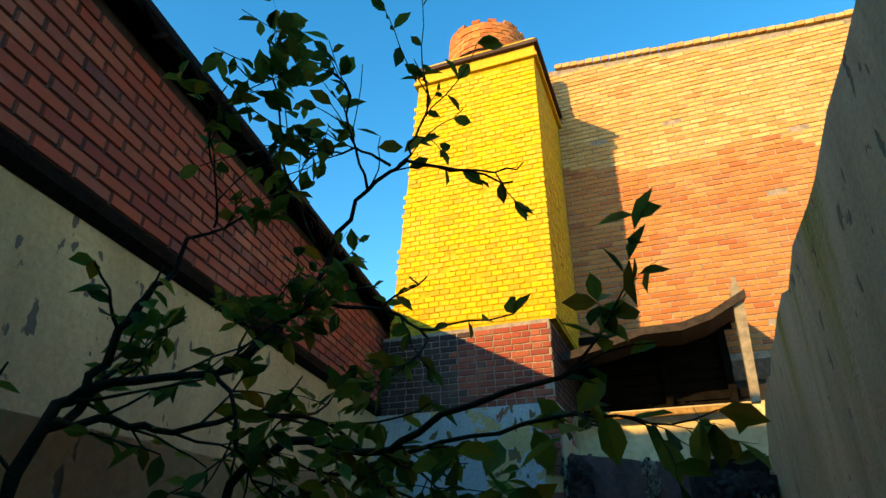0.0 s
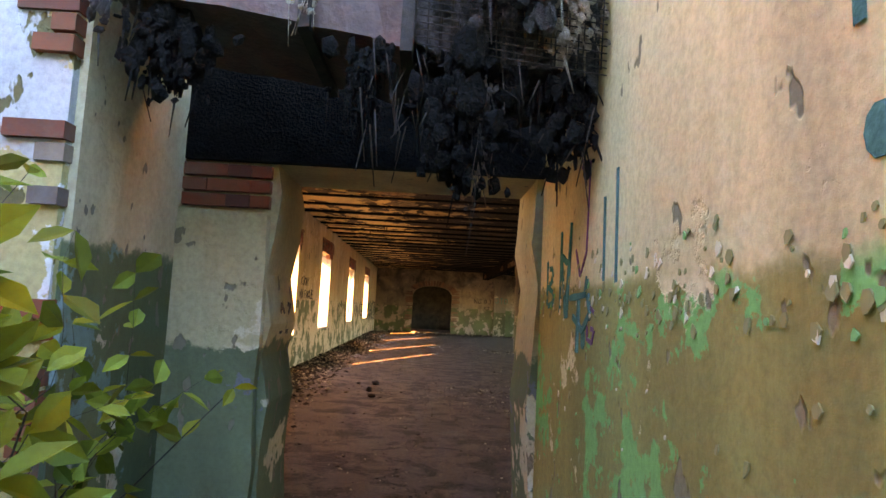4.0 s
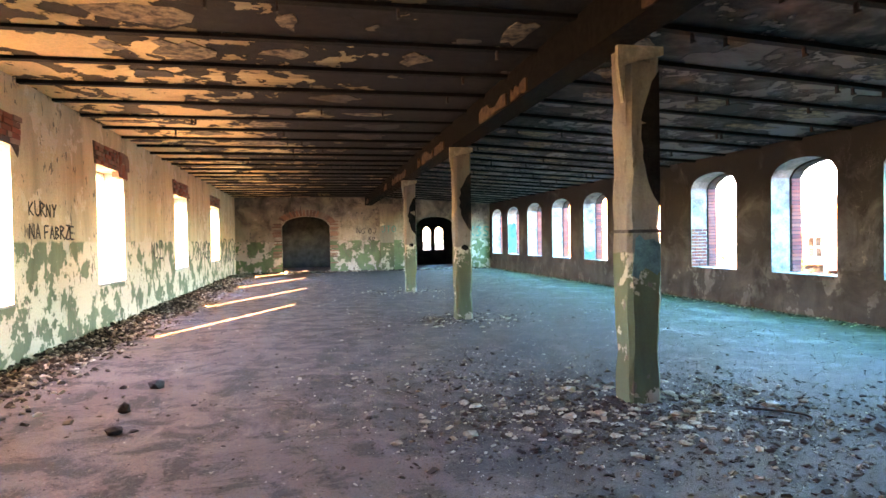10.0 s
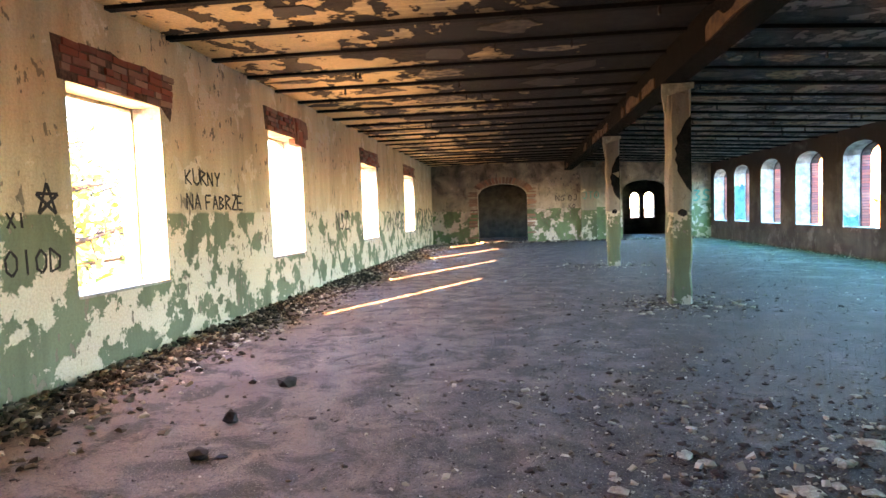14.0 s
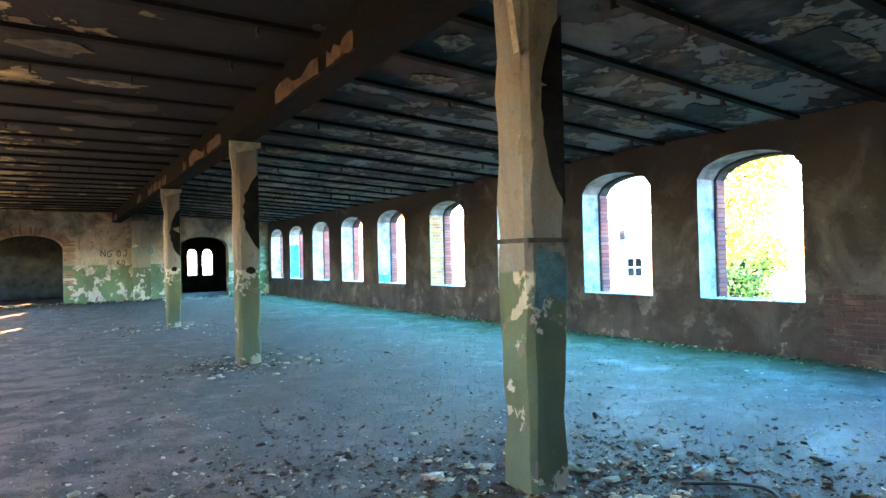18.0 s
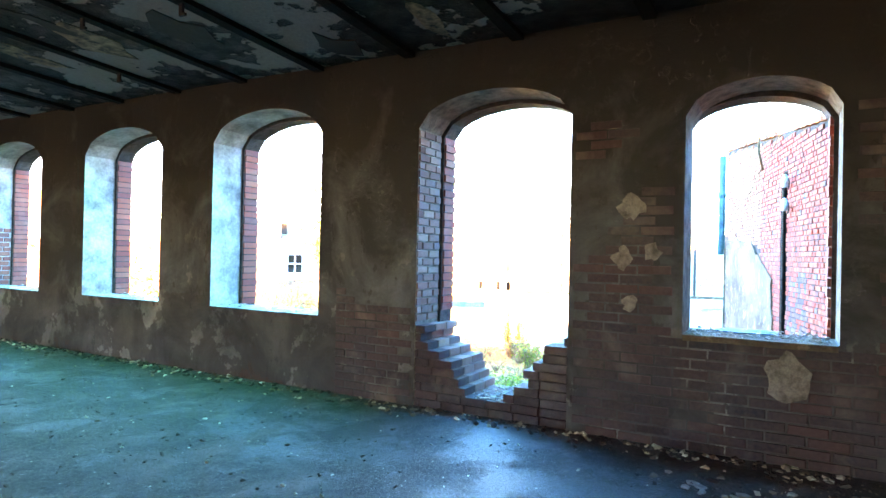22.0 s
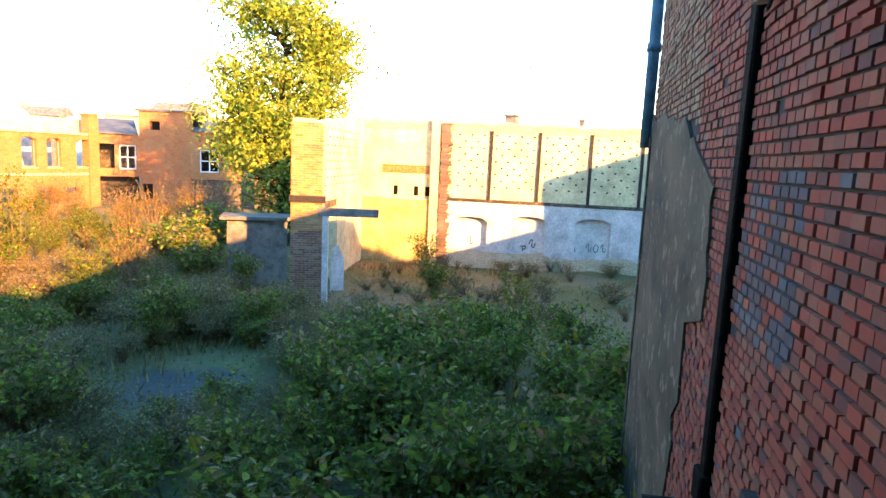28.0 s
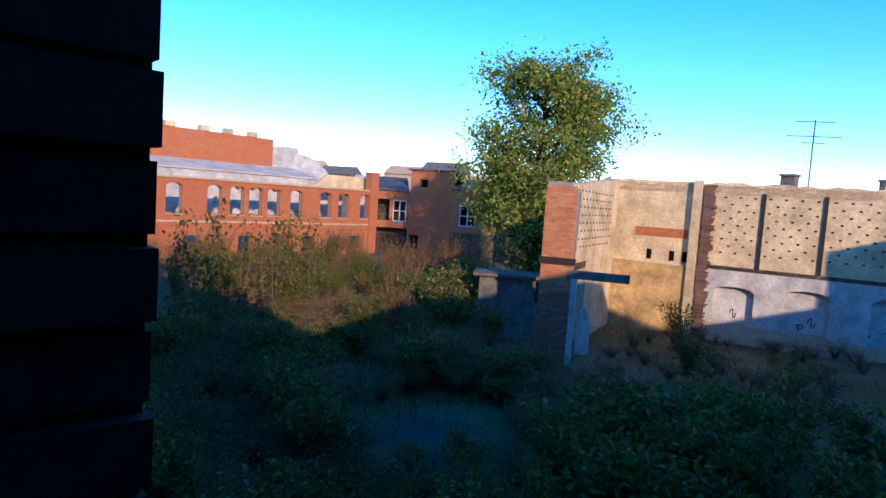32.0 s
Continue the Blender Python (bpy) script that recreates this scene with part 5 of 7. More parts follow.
def wool(x, y, z, r, drop, n, seed, mat, label):
    """Tattered insulation that hangs down in torn lumps and strands."""
    r2 = random.Random(seed)
    q = bmesh.new()
    for i in range(n * 5):
        t = i / (n * 5)
        s = r * r2.uniform(0.12, 0.38) * (1 - 0.4 * t)
        c = (x + r2.gauss(0, r * 0.5), y + r2.gauss(0, r * 0.35), z - drop * t * r2.uniform(0.6, 1.05))
        blob(q, c, (s * r2.uniform(0.4, 1.3), s * 0.7, s * r2.uniform(0.6, 2.0)), r2)
        if r2.random() < 0.15:
            cyl(q, c, (c[0] + r2.gauss(0, 0.02), c[1] - 0.01, c[2] - r2.uniform(0.05, 0.2)), s * 0.25, 0.002, 4)
    return tagged(part("insulation", q, mat, duct, label), kind="stuff")


wool(-4.66, -8.5, 3.12, 0.11, 0.62, 46, 1, M_WOOL, "grey tattered insulation")
wool(-4.5, -8.4, 2.6, 0.13, 0.3, 30, 2, M_SOOT, "charred insulation")
wool(-4.0, -8.54, 3.06, 0.06, 0.5, 40, 3, M_ASH, "pale crumbling insulation at the joint")
wool(-3.8, -8.5, 2.5, 0.08, 0.3, 26, 4, M_SOOT, "charred hanging insulation")
wool(-3.45, -8.5, 2.5, 0.15, 0.5, 50, 5, M_SOOT, "charred hanging insulation")
wool(-3.4, -8.54, 2.4, 0.045, 0.45, 20, 6, M_WOOL, "hanging strip of burnt cloth")
wool(-3.12, -8.54, 2.72, 0.10, 0.25, 30, 7, M_ASH, "pale patch of insulation behind wire mesh")
wool(-3.3, -8.53, 2.85, 0.2, 0.3, 40, 9, M_WOOL, "burnt wadding on the duct")
wool(-3.1, -8.45, 2.44, 0.12, 0.35, 30, 8, M_SOOT, "charred hanging insulation")
q = bmesh.new()
r2 = random.Random(72)
for i in range(24):
    x = -3.62 + i * 0.027
    cyl(q, (x, -8.57, 2.97 - 0.13 * (x + 3.6)), (x + r2.uniform(-0.02, 0.02), -8.57, 2.45), 0.0025, 0.0025, 4)
for i in range(20):
    z = 2.5 + i * 0.025
    cyl(q, (-3.62, -8.572, z), (-2.99, -8.572, z - 0.07), 0.0025, 0.0025, 4)
for i in range(60):
    x, z = r2.uniform(-3.85, -3.0), r2.uniform(2.2, 2.5)
    cyl(q, (x, -8.5 + r2.uniform(-0.1, 0.1), z), (x + r2.uniform(-0.06, 0.06), -8.5 + r2.uniform(-0.1, 0.1), z - r2.uniform(0.05, 0.25)), 0.003, 0.002, 4)
tagged(part("wire_mesh", q, M_STEEL, duct, "torn wire mesh"), kind="stuff")


# ---- shrubs and saplings of the passage ----
def twig(bm, p, d, length, r, rng, leaves, depth, leaf, slots, spread=0.6, droop=0.0, keep=None):
    """A branch that bends, forks and bears leaves."""
    p, d = Vector(p), Vector(d).normalized()
    n = 5
    for i in range(n):
        q = p + d * (length / n)
        if keep and not keep(q):
            return
        r1 = r * (1 - 0.14)
        cyl(bm, p, q, r, r1, 5)
        d = (d + Vector((rng.uniform(-1, 1), rng.uniform(-1, 1), rng.uniform(-0.7, 1) - droop)) * (0.3 if keep else 0.16)).normalized()
        p, r = q, r1
        if depth == 0 or i > 2:
            for _ in range(2 if depth == 0 else 1):
                ld = (d * 0.4 + Vector((rng.uniform(-1, 1), rng.uniform(-1, 1), rng.uniform(-0.9, 0.3)))).normalized()
                leaves.append((p, ld, leaf * rng.uniform(0.6, 1.25), rng.choice(slots)))
        if depth and i >= 1:
            for _ in range(1 if rng.random() < 0.75 else 2):
                nd = (d + Vector((rng.uniform(-1, 1), rng.uniform(-1, 1), rng.uniform(-0.6, 0.9))) * spread).normalized()
                twig(bm, p, nd, length * rng.uniform(0.45, 0.7), r * 0.6, rng, leaves, depth - 1, leaf, slots, spread, droop, keep)


def shrub(name, at, stems, leaf, mats, slots, label, cat, seed, depth=2, spread=0.65, group="", keep=None):
    rng = random.Random(seed)
    ob = holder(name, pose(*at), label, cat, group)
    wood, leaves = bmesh.new(), []
    for d, length, r in stems:
        twig(wood, (rng.uniform(-0.05, 0.05), rng.uniform(-0.05, 0.05), 0), d, length, r, rng, leaves, depth, leaf, slots, spread, 0.0, keep)
    part("branch", wood, M_BARK, ob)
    fol = part("foliage", leaf_mesh("foliage", leaves, mats, seed), None, ob)
    return ob


def off_the_path(q):
    """Twigs hang beside or above the trodden line, never in it."""
    eye = 1.97 + max(0.0, -13.97 - q.y) * 0.42
    return -4.73 < q.x < -3.55 and -14.3 < q.y < -12.9 and (q.z > eye + 0.2 or q.x < -3.93 or (q.x < -3.8 and q.z < 1.4))


def tangle(name, limbs, seed, label, leaf, twigs, mats, slots):
    """Arching limbs, each with its own thin side shoots and leaves."""
    rng = random.Random(seed)
    ob = holder(name, pose(0, 0, 0), label, "shrub")
    leaves, shoots = [], bmesh.new()
    for pts, r0, r1, leafy in limbs:
        q = bmesh.new()
        line = [Vector(p) for p in pts]
        fine = [line[0]]
        for i in range(len(line) - 1):
            p0, p1, p2, p3 = line[max(0, i - 1)], line[i], line[i + 1], line[min(len(line) - 1, i + 2)]
            for u in (0.25, 0.5, 0.75, 1.0):
                c = 0.5 * (2 * p1 + (p2 - p0) * u + (2 * p0 - 5 * p1 + 4 * p2 - p3) * u * u + (3 * p1 - p0 - 3 * p2 + p3) * u ** 3)
                fine.append(c + Vector((rng.gauss(0, 0.006), rng.gauss(0, 0.006), rng.gauss(0, 0.006))) * (u < 1))
        tube(q, fine, r0, r1, 6)
        part("branch", q, M_BARK, ob)
        for i, p in enumerate(fine[2:]):
            d = (fine[i + 2] - fine[i + 1]).normalized()
            for _ in range(twigs):
                if rng.random() < 0.5 * leafy:
                    side = (d + Vector((rng.uniform(-1, 1), rng.uniform(-1, 1), rng.uniform(-0.7, 0.8))) * 0.95).normalized()
                    twig(shoots, p, side, rng.uniform(0.1, 0.26), r1 * 0.8 + 0.0008, rng, leaves, 1 if rng.random() < 0.3 else 0, leaf, slots, 0.8, 0.1, off_the_path)
    tagged(part("side_shoot", shoots, M_BARK, ob), kind="stuff")
    leaves = [l for l in leaves if rng.random() < 0.5 and off_the_path(l[0] + Vector(l[1]) * l[2])]
    part("foliage", leaf_mesh("foliage", leaves, mats, seed), None, ob)
    return ob


def large_leaves(ob, spots, seed):
    for i, (p, d, size) in enumerate(spots):
        part("leaf", leaf_mesh("leaf", [(p, d, size, 0)], [M_GREEN], seed + 10 * i), None, ob)


FORK = (-4.63, -14.05, 2.47)
tangle("wild_shrub", [
    ([(-4.64, -13.95, 0.6), (-4.66, -14.02, 1.4), (-4.66, -14.06, 2.1), FORK, (-4.59, -14.02, 2.54), (-4.54, -14.01, 2.66), (-4.51, -13.98, 2.74), (-4.48, -13.96, 2.84)], 0.017, 0.004, 1.1),
    ([FORK, (-4.58, -13.98, 2.56), (-4.48, -13.84, 2.60), (-4.44, -13.75, 2.69), (-4.40, -13.67, 2.79), (-4.24, -13.61, 2.78), (-4.12, -13.63, 2.69)], 0.010, 0.003, 1.2),
    ([(-4.48, -13.82, 2.61), (-4.43, -13.63, 2.81), (-4.40, -13.59, 2.97), (-4.29, -13.62, 3.10), (-4.17, -13.65, 3.14), (-4.06, -13.64, 3.09), (-3.92, -13.62, 3.04)], 0.009, 0.002, 0.35),
    ([(-4.17, -13.65, 3.14), (-4.00, -13.62, 3.09), (-3.89, -13.63, 3.08)], 0.004, 0.0015, 0.25),
    ([(-4.20, -13.65, 3.12), (-4.14, -13.67, 3.19), (-4.10, -13.69, 3.27), (-4.10, -13.73, 3.34)], 0.004, 0.0015, 1.0),
    ([(-4.21, -13.66, 3.13), (-4.27, -13.70, 3.16), (-4.32, -13.76, 3.13), (-4.39, -13.84, 3.12)], 0.004, 0.0015, 0.7),
    ([(-4.41, -13.65, 2.96), (-4.42, -13.76, 3.06), (-4.39, -13.86, 3.15), (-4.39, -13.91, 3.25), (-4.45, -13.99, 3.24)], 0.004, 0.0015, 1.2),
    ([(-4.50, -13.89, 2.90), (-4.48, -13.94, 3.01), (-4.48, -13.98, 3.10), (-4.43, -14.00, 3.17)], 0.003, 0.0015, 1.0),
    ([(-4.29, -13.62, 3.10), (-4.29, -13.73, 3.21), (-4.28, -13.78, 3.31), (-4.36, -13.84, 3.36)], 0.004, 0.0015, 1.1),
    ([FORK, (-4.55, -13.99, 2.49), (-4.50, -13.90, 2.48), (-4.39, -13.82, 2.52), (-4.26, -13.76, 2.50), (-4.17, -13.67, 2.38)], 0.008, 0.003, 1.2),
    ([(-4.48, -13.84, 2.60), (-4.39, -13.87, 2.50), (-4.38, -13.83, 2.42), (-4.33, -13.79, 2.38)], 0.005, 0.002, 1.1),
], 3, "leggy wild shrub with dark arching branches, growing from the rubble", 0.055, 1, [M_GREEN, M_OLIVE], [0, 0, 0, 0, 1])
low = tangle("wild_shrub", [
    ([(-4.6, -13.6, 0.5), (-4.62, -13.62, 1.5), (-4.5, -13.75, 2.3), (-4.33, -13.80, 2.47), (-4.17, -13.81, 2.44), (-4.05, -13.84, 2.46), (-3.85, -13.88, 2.51), (-3.76, -13.88, 2.53)], 0.013, 0.003, 1),
    ([(-4.5, -13.75, 2.3), (-4.28, -13.7, 2.42), (-4.0, -13.72, 2.47), (-3.8, -13.79, 2.48), (-3.7, -13.83, 2.45)], 0.006, 0.002, 0.5),
    ([(-4.56, -13.68, 1.95), (-4.3, -13.62, 2.1), (-3.98, -13.7, 2.22), (-3.78, -13.77, 2.25), (-3.7, -13.8, 2.24)], 0.006, 0.002, 0.5),
    ([(-4.62, -13.45, 1.5), (-4.55, -13.35, 2.1), (-4.3, -13.22, 2.32), (-4.1, -13.36, 2.27), (-3.94, -13.45, 2.25)], 0.007, 0.002, 0.9),
    ([(-4.62, -13.5, 1.4), (-4.3, -13.5, 1.84), (-4.05, -13.55, 1.98), (-3.88, -13.58, 2.05), (-3.78, -13.6, 2.04)], 0.006, 0.002, 0.5),
    ([(-4.62, -13.4, 1.2), (-4.5, -13.2, 1.75), (-4.3, -13.1, 1.95), (-4.15, -13.2, 2.0)], 0.006, 0.002, 0.9),
], 5, "spreading wild shrub whose leafy shoots hang over the path", 0.058, 1, [M_GREEN, M_OLIVE], [0, 0, 0, 1])
large_leaves(low, [((-3.70, -13.83, 2.45), (0.5, -0.3, -0.6), 0.09), ((-3.76, -13.8, 2.48), (0.2, -0.2, -0.9), 0.085), ((-3.8, -13.79, 2.48), (0.3, 0.3, 0.5), 0.08), ((-3.72, -13.82, 2.46), (0.7, 0.2, 0.2), 0.075), ((-3.88, -13.75, 2.47), (0.1, -0.3, -0.9), 0.08), ((-3.95, -13.73, 2.46), (-0.2, -0.4, -0.8), 0.09)], 4)
large_leaves(low, [((-3.70, -13.8, 2.24), (0.6, -0.3, -0.45), 0.1), ((-3.76, -13.78, 2.25), (0.1, -0.4, -0.8), 0.075), ((-3.84, -13.75, 2.25), (0.0, -0.5, -0.9), 0.085), ((-3.9, -13.73, 2.24), (-0.2, -0.4, -0.9), 0.09), ((-3.8, -13.77, 2.26), (0.4, 0.3, 0.3), 0.08)], 5)
large_leaves(low, [((-3.78, -13.6, 2.04), (0.7, -0.1, -0.25), 0.075), ((-3.80, -13.6, 2.04), (0.05, -0.2, -0.97), 0.15), ((-3.85, -13.6, 2.06), (-0.3, -0.3, -0.7), 0.125), ((-3.92, -13.58, 2.03), (-0.1, -0.2, -0.9), 0.09), ((-3.95, -13.57, 2.02), (0.3, 0.3, 0.6), 0.08)], 6)
shrub("elder_bush", (-4.45, -9.65, 0), [((0.1, -0.1, 1), 1.05, 0.011), ((0.3, 0.1, 1), 0.95, 0.01), ((-0.15, 0.1, 1), 1.1, 0.01), ((0.15, 0.35, 1), 1.0, 0.01), ((0.35, -0.25, 0.9), 0.9, 0.01), ((-0.05, -0.3, 1), 1.0, 0.01)], 0.085, [M_GREEN, M_OLIVE], [0, 0, 0, 1], "leafy bush in the passage", "bush", 11, 2, 0.65, "", lambda q: q.x < 0.44 and q.x > -0.27)
shrub("elder_bush", (-4.66, -9.2, 0), [((0.0, -0.1, 1), 1.5, 0.01), ((0.12, 0.0, 1.2), 1.35, 0.009), ((-0.05, 0.1, 1.2), 1.2, 0.009)], 0.085, [M_GREEN, M_OLIVE], [0, 1, 1], "slender bush with yellowing leaves against the wall", "bush", 12, 1, 0.5)
sap = holder("sapling", pose(0, 0, 0), "thin sapling with large green palmate leaves by the wall", "sapling")
stem = [(-3.1, -11.1, 0.05), (-3.11, -11.2, 0.8), (-3.1, -11.38, 1.5), (-3.12, -11.72, 1.76), (-3.1, -12.02, 1.91), (-3.08, -11.9, 2.03), (-3.1, -11.97, 2.17)]
q = bmesh.new()
tube(q, stem, 0.008, 0.003)
part("stem", q, M_TWIG, sap)
r2 = random.Random(15)
spots, q = [], bmesh.new()
for i in range(13):
    t = 2.2 + 3.8 * i / 12
    a, b = Vector(stem[int(min(t, 5.99))]), Vector(stem[int(min(t, 5.99)) + 1])
    p = a.lerp(b, t - int(min(t, 5.99)))
    tip = p + Vector((r2.uniform(-0.07, -0.01), (-1 if i % 2 else 1) * r2.uniform(0.07, 0.14), r2.uniform(0.0, 0.08)))
    tube(q, [p, p.lerp(tip, 0.5) + Vector((0, 0, 0.012)), tip], 0.003, 0.002, 5)
    w = r2.uniform(-0.3, 0.3)
    for k in range(5):
        ang = w + (k - 2) * 0.62 - 1.57
        spots.append((tip, (r2.uniform(-0.35, -0.05), math.cos(ang), math.sin(ang) * 0.9), (0.13 if k == 2 else 0.105 if k in (1, 3) else 0.07) * r2.uniform(0.8, 1.15), 0))
part("petiole", q, M_TWIG, sap)
part("foliage", leaf_mesh("foliage", spots, [M_GREEN], 15), None, sap)
bm = bmesh.new()
r2 = random.Random(88)
for _ in range(160):
    s = r2.uniform(0.03, 0.16)
    blob(bm, (r2.uniform(-4.7, -3.0), r2.uniform(-16.4, -9.5), s * 0.3), (s, s, s * 0.6), r2)
tagged(thing("passage_rubble", bm, M_RUBBLE, "rubble covering the floor of the roofless passage", "rubble"), kind="stuff")
bm = bmesh.new()
prism(bm, [(-16.5, 0.001), (-16.5, 1.0), (-14.8, 0.85), (-13.6, 0.55), (-12.3, 0.3), (-10.8, 0.001)], "x", -4.749, -2.971)
thing("rubble_mound", fixed(bm), M_LITTER, "mound of earth and rubble in the passage", "mound", kind="structure")
# unseen wall added across the passage's rear end, tall enough to block the sun
bm = bmesh.new()
box(bm, -12, -2.4, -16.9, -16.5, 0, 6.6)
thing("wall_behind", bm, M_STUB, "plain unseen wall added to keep the sun off the passage", "wall", kind="structure")


# ---- hall things ----
M_SMEAR = plain("dull_teal_paint", (0.06, 0.15, 0.15), 0.8, 0.5, 7.0)
def column(y, seed):
    r2 = random.Random(seed)
    ob = holder("column", pose(0.28 if y < 1 else 0.1, y, 0), "square plastered column with flaked green and cream paint", "column", "columns of the hall")
    q = bmesh.new()
    n = 14
    rings = []
    for i in range(n + 1):
        z = (CEIL - 0.42) * i / n
        e = 0.168 + r2.uniform(-0.008, 0.008) - (r2.uniform(0, 0.02) if i < 3 else 0)
        c = 0.03 + r2.uniform(0, 0.02)
        pts = [(-e, -e + c), (-e + c, -e), (e - c, -e), (e, -e + c), (e, e - c), (e - c, e), (-e + c, e), (-e, e - c)]
        rings.append([q.verts.new((x + r2.uniform(-0.006, 0.006), yy + r2.uniform(-0.006, 0.006), z)) for x, yy in pts])
    for a, b in zip(rings, rings[1:]):
        for i in range(8):
            q.faces.new((a[i], a[(i + 1) % 8], b[(i + 1) % 8], b[i]))
    q.faces.new(rings[-1])
    part("shaft", fixed(q), M_COLUMN, ob)
    q = bmesh.new()
    prism(q, [(-0.21, CEIL - 0.95), (-0.26, CEIL - 0.62), (-0.26, CEIL - 0.421), (0.2, CEIL - 0.421), (0.2, CEIL - 0.5), (-0.19, CEIL - 0.6)], "y", -0.176, -0.12)
    part("bracket", fixed(q), M_FRAME, ob, "splintered pale timber bracket under the beam")
    z0, z1, reach = (1.85, 3.1, 0.19) if y < 1 else (1.7, 2.85, 0.24)
    arc = [(0.152 - reach * math.sin(math.pi * i / 14) ** 0.7 * r2.uniform(0.85, 1.08), z1 + (z0 - z1) * i / 14) for i in range(15)]
    q = bmesh.new()
    prism(q, [(0.152, z1)] + arc[1:-1] + [(0.152, z0)], "y", -0.176, -0.16)
    part("soot_patch", fixed(q), M_SOOT, ob, "black bare patch where plaster fell")
    if y > 1:
        q = bmesh.new()
        prism(q, [(0.02 + 0.07 * math.cos(i * 0.483) * r2.uniform(0.7, 1.15), 1.4 + 0.06 * math.sin(i * 0.483) * r2.uniform(0.7, 1.15)) for i in range(13)], "y", -0.177, -0.16)
        part("hole", fixed(q), M_SOOT, ob, "dark hole broken into the plaster")
    if y < 1:
        q = bmesh.new()
        box(q, -0.18, 0.18, -0.18, 0.18, 1.6, 1.63)
        bmesh.ops.bevel(q, geom=q.edges[:], offset=0.008, segments=2, affect="EDGES")
        part("band", q, M_STEEL, ob, "dark painted band")
        q = bmesh.new()
        prism(q, ragged((-0.14, 1.2), (0.15, 1.25), 6, 0.05, r2) + ragged((0.15, 1.5), (-0.1, 1.55), 6, 0.04, r2), "y", -0.178, -0.16)
        part("paint_smear", fixed(q), M_SMEAR, ob, "dull teal paint smear")
    return ob


for i, y in enumerate((0.3, 6.68, 13.35)):
    column(y, 30 + i)

# main beam over the columns
beam = holder("main_beam", pose(0, 0, 0), "charred main beam with flaking plaster casing", "beam")
r2 = random.Random(12)
for k in range(6):
    ya, yb = Y_DOOR + 0.02 + k * 5.55, Y_DOOR + 0.02 + (k + 1) * 5.55 - 0.01
    q = bmesh.new()
    box(q, -0.17, 0.17, ya, min(yb, Y_FAR), CEIL - 0.42, CEIL)
    part("beam_length", q, M_WOOD, beam)
q = bmesh.new()
y = Y_DOOR + 0.3
while y < Y_FAR - 1:
    ln = r2.uniform(0.3, 1.4)
    pts = ragged((y, CEIL - 0.40), (y + ln, CEIL - 0.40), 5, 0.03, r2) + ragged((y + ln, CEIL - 0.24), (y, CEIL - 0.24), 6, 0.08, r2)
    if r2.random() > 0.6:
        prism(q, pts, "x", -0.192, -0.171)
    y += ln + r2.uniform(0.03, 0.3)
tagged(part("casing", fixed(q), M_CASING, beam, "remnants of ochre plaster casing"), kind="stuff")

# steel joists across the hall, with hooks
y = -6.1
n = 0
r2 = random.Random(41)
while y < Y_FAR - 0.3:
    for x0, x1 in ((XL, -0.172), (0.172, XR)):
        j = holder("ceiling_joist", pose(0, y, 0), "rusty steel joist flange across the sooty ceiling", "joist", "joists of the hall ceiling")
        q = bmesh.new()
        sag = r2.uniform(0.035, 0.055)
        box(q, x0 + 0.002, x1 - 0.002, -0.055, 0.055, CEIL - sag, CEIL - 0.0005)
        part("flange", falls(q), M_SOOTSTEEL, j)
        for _ in range(r2.choice((1, 2, 2, 3))):
            hx = r2.uniform(x0 + 0.6, x1 - 0.4)
            q = bmesh.new()
            box(q, hx - 0.012, hx + 0.012, -0.02, 0.02, CEIL - sag - 0.1, CEIL - sag)
            box(q, hx - 0.012, hx + 0.012, -0.05, -0.02, CEIL - sag - 0.1, CEIL - sag - 0.08)
            part("hook", falls(q), M_STEEL, j)
    y += 1.12
    n += 1

# plates of plaster that hang from the ceiling
q = bmesh.new()
r2 = random.Random(43)
for _ in range(170):
    x, y = r2.uniform(XL + 0.2, XR - 0.2), r2.uniform(-6.5, 20)
    if abs(x) < 0.4:
        continue
    row = (y + 6.1) % 1.12
    y += 0.56 - row
    a, b = r2.uniform(0.12, 0.55), r2.uniform(0.08, 0.4)
    n = r2.randint(8, 13)
    pts = [(x + a * math.cos(6.283 * i / n) * r2.uniform(0.45, 1.25), y + b * math.sin(6.283 * i / n) * r2.uniform(0.45, 1.25)) for i in range(n)]
    d = r2.uniform(0.004, 0.014)
    prism(q, pts, "z", CEIL - d, CEIL - 0.001)
k = Nodes("ceiling_plaster_plate")
f = k.island()
col = k.mix(k.ramp(f, 0.45, 0.55), (0.045, 0.04, 0.038), (0.30, 0.23, 0.15))
g = k.noise(9, 8, 0.7)
col = k.mix(k.ramp(g, 0.4, 0.62), (0.04, 0.035, 0.03), col)
M_PLATE = k.done(col, 0.75, g, 0.6, 0.02)
falls(q)
tagged(thing("ceiling_plaster", fixed(q), M_PLATE, "curling plates of old plaster under the ceiling", "plaster"), kind="stuff")

# loose stones and rubble
def stone(name, x, y, s, mat, label, cat, group, seed, flat=0.7):
    r2 = random.Random(seed)
    q = bmesh.new()
    blob(q, (0, 0, s * flat * 0.55), (s, s * r2.uniform(0.7, 1.2), s * flat), r2)
    ob = thing(name, q, mat, label, cat, group)
    ob.location = (x, y, 0)
    return ob


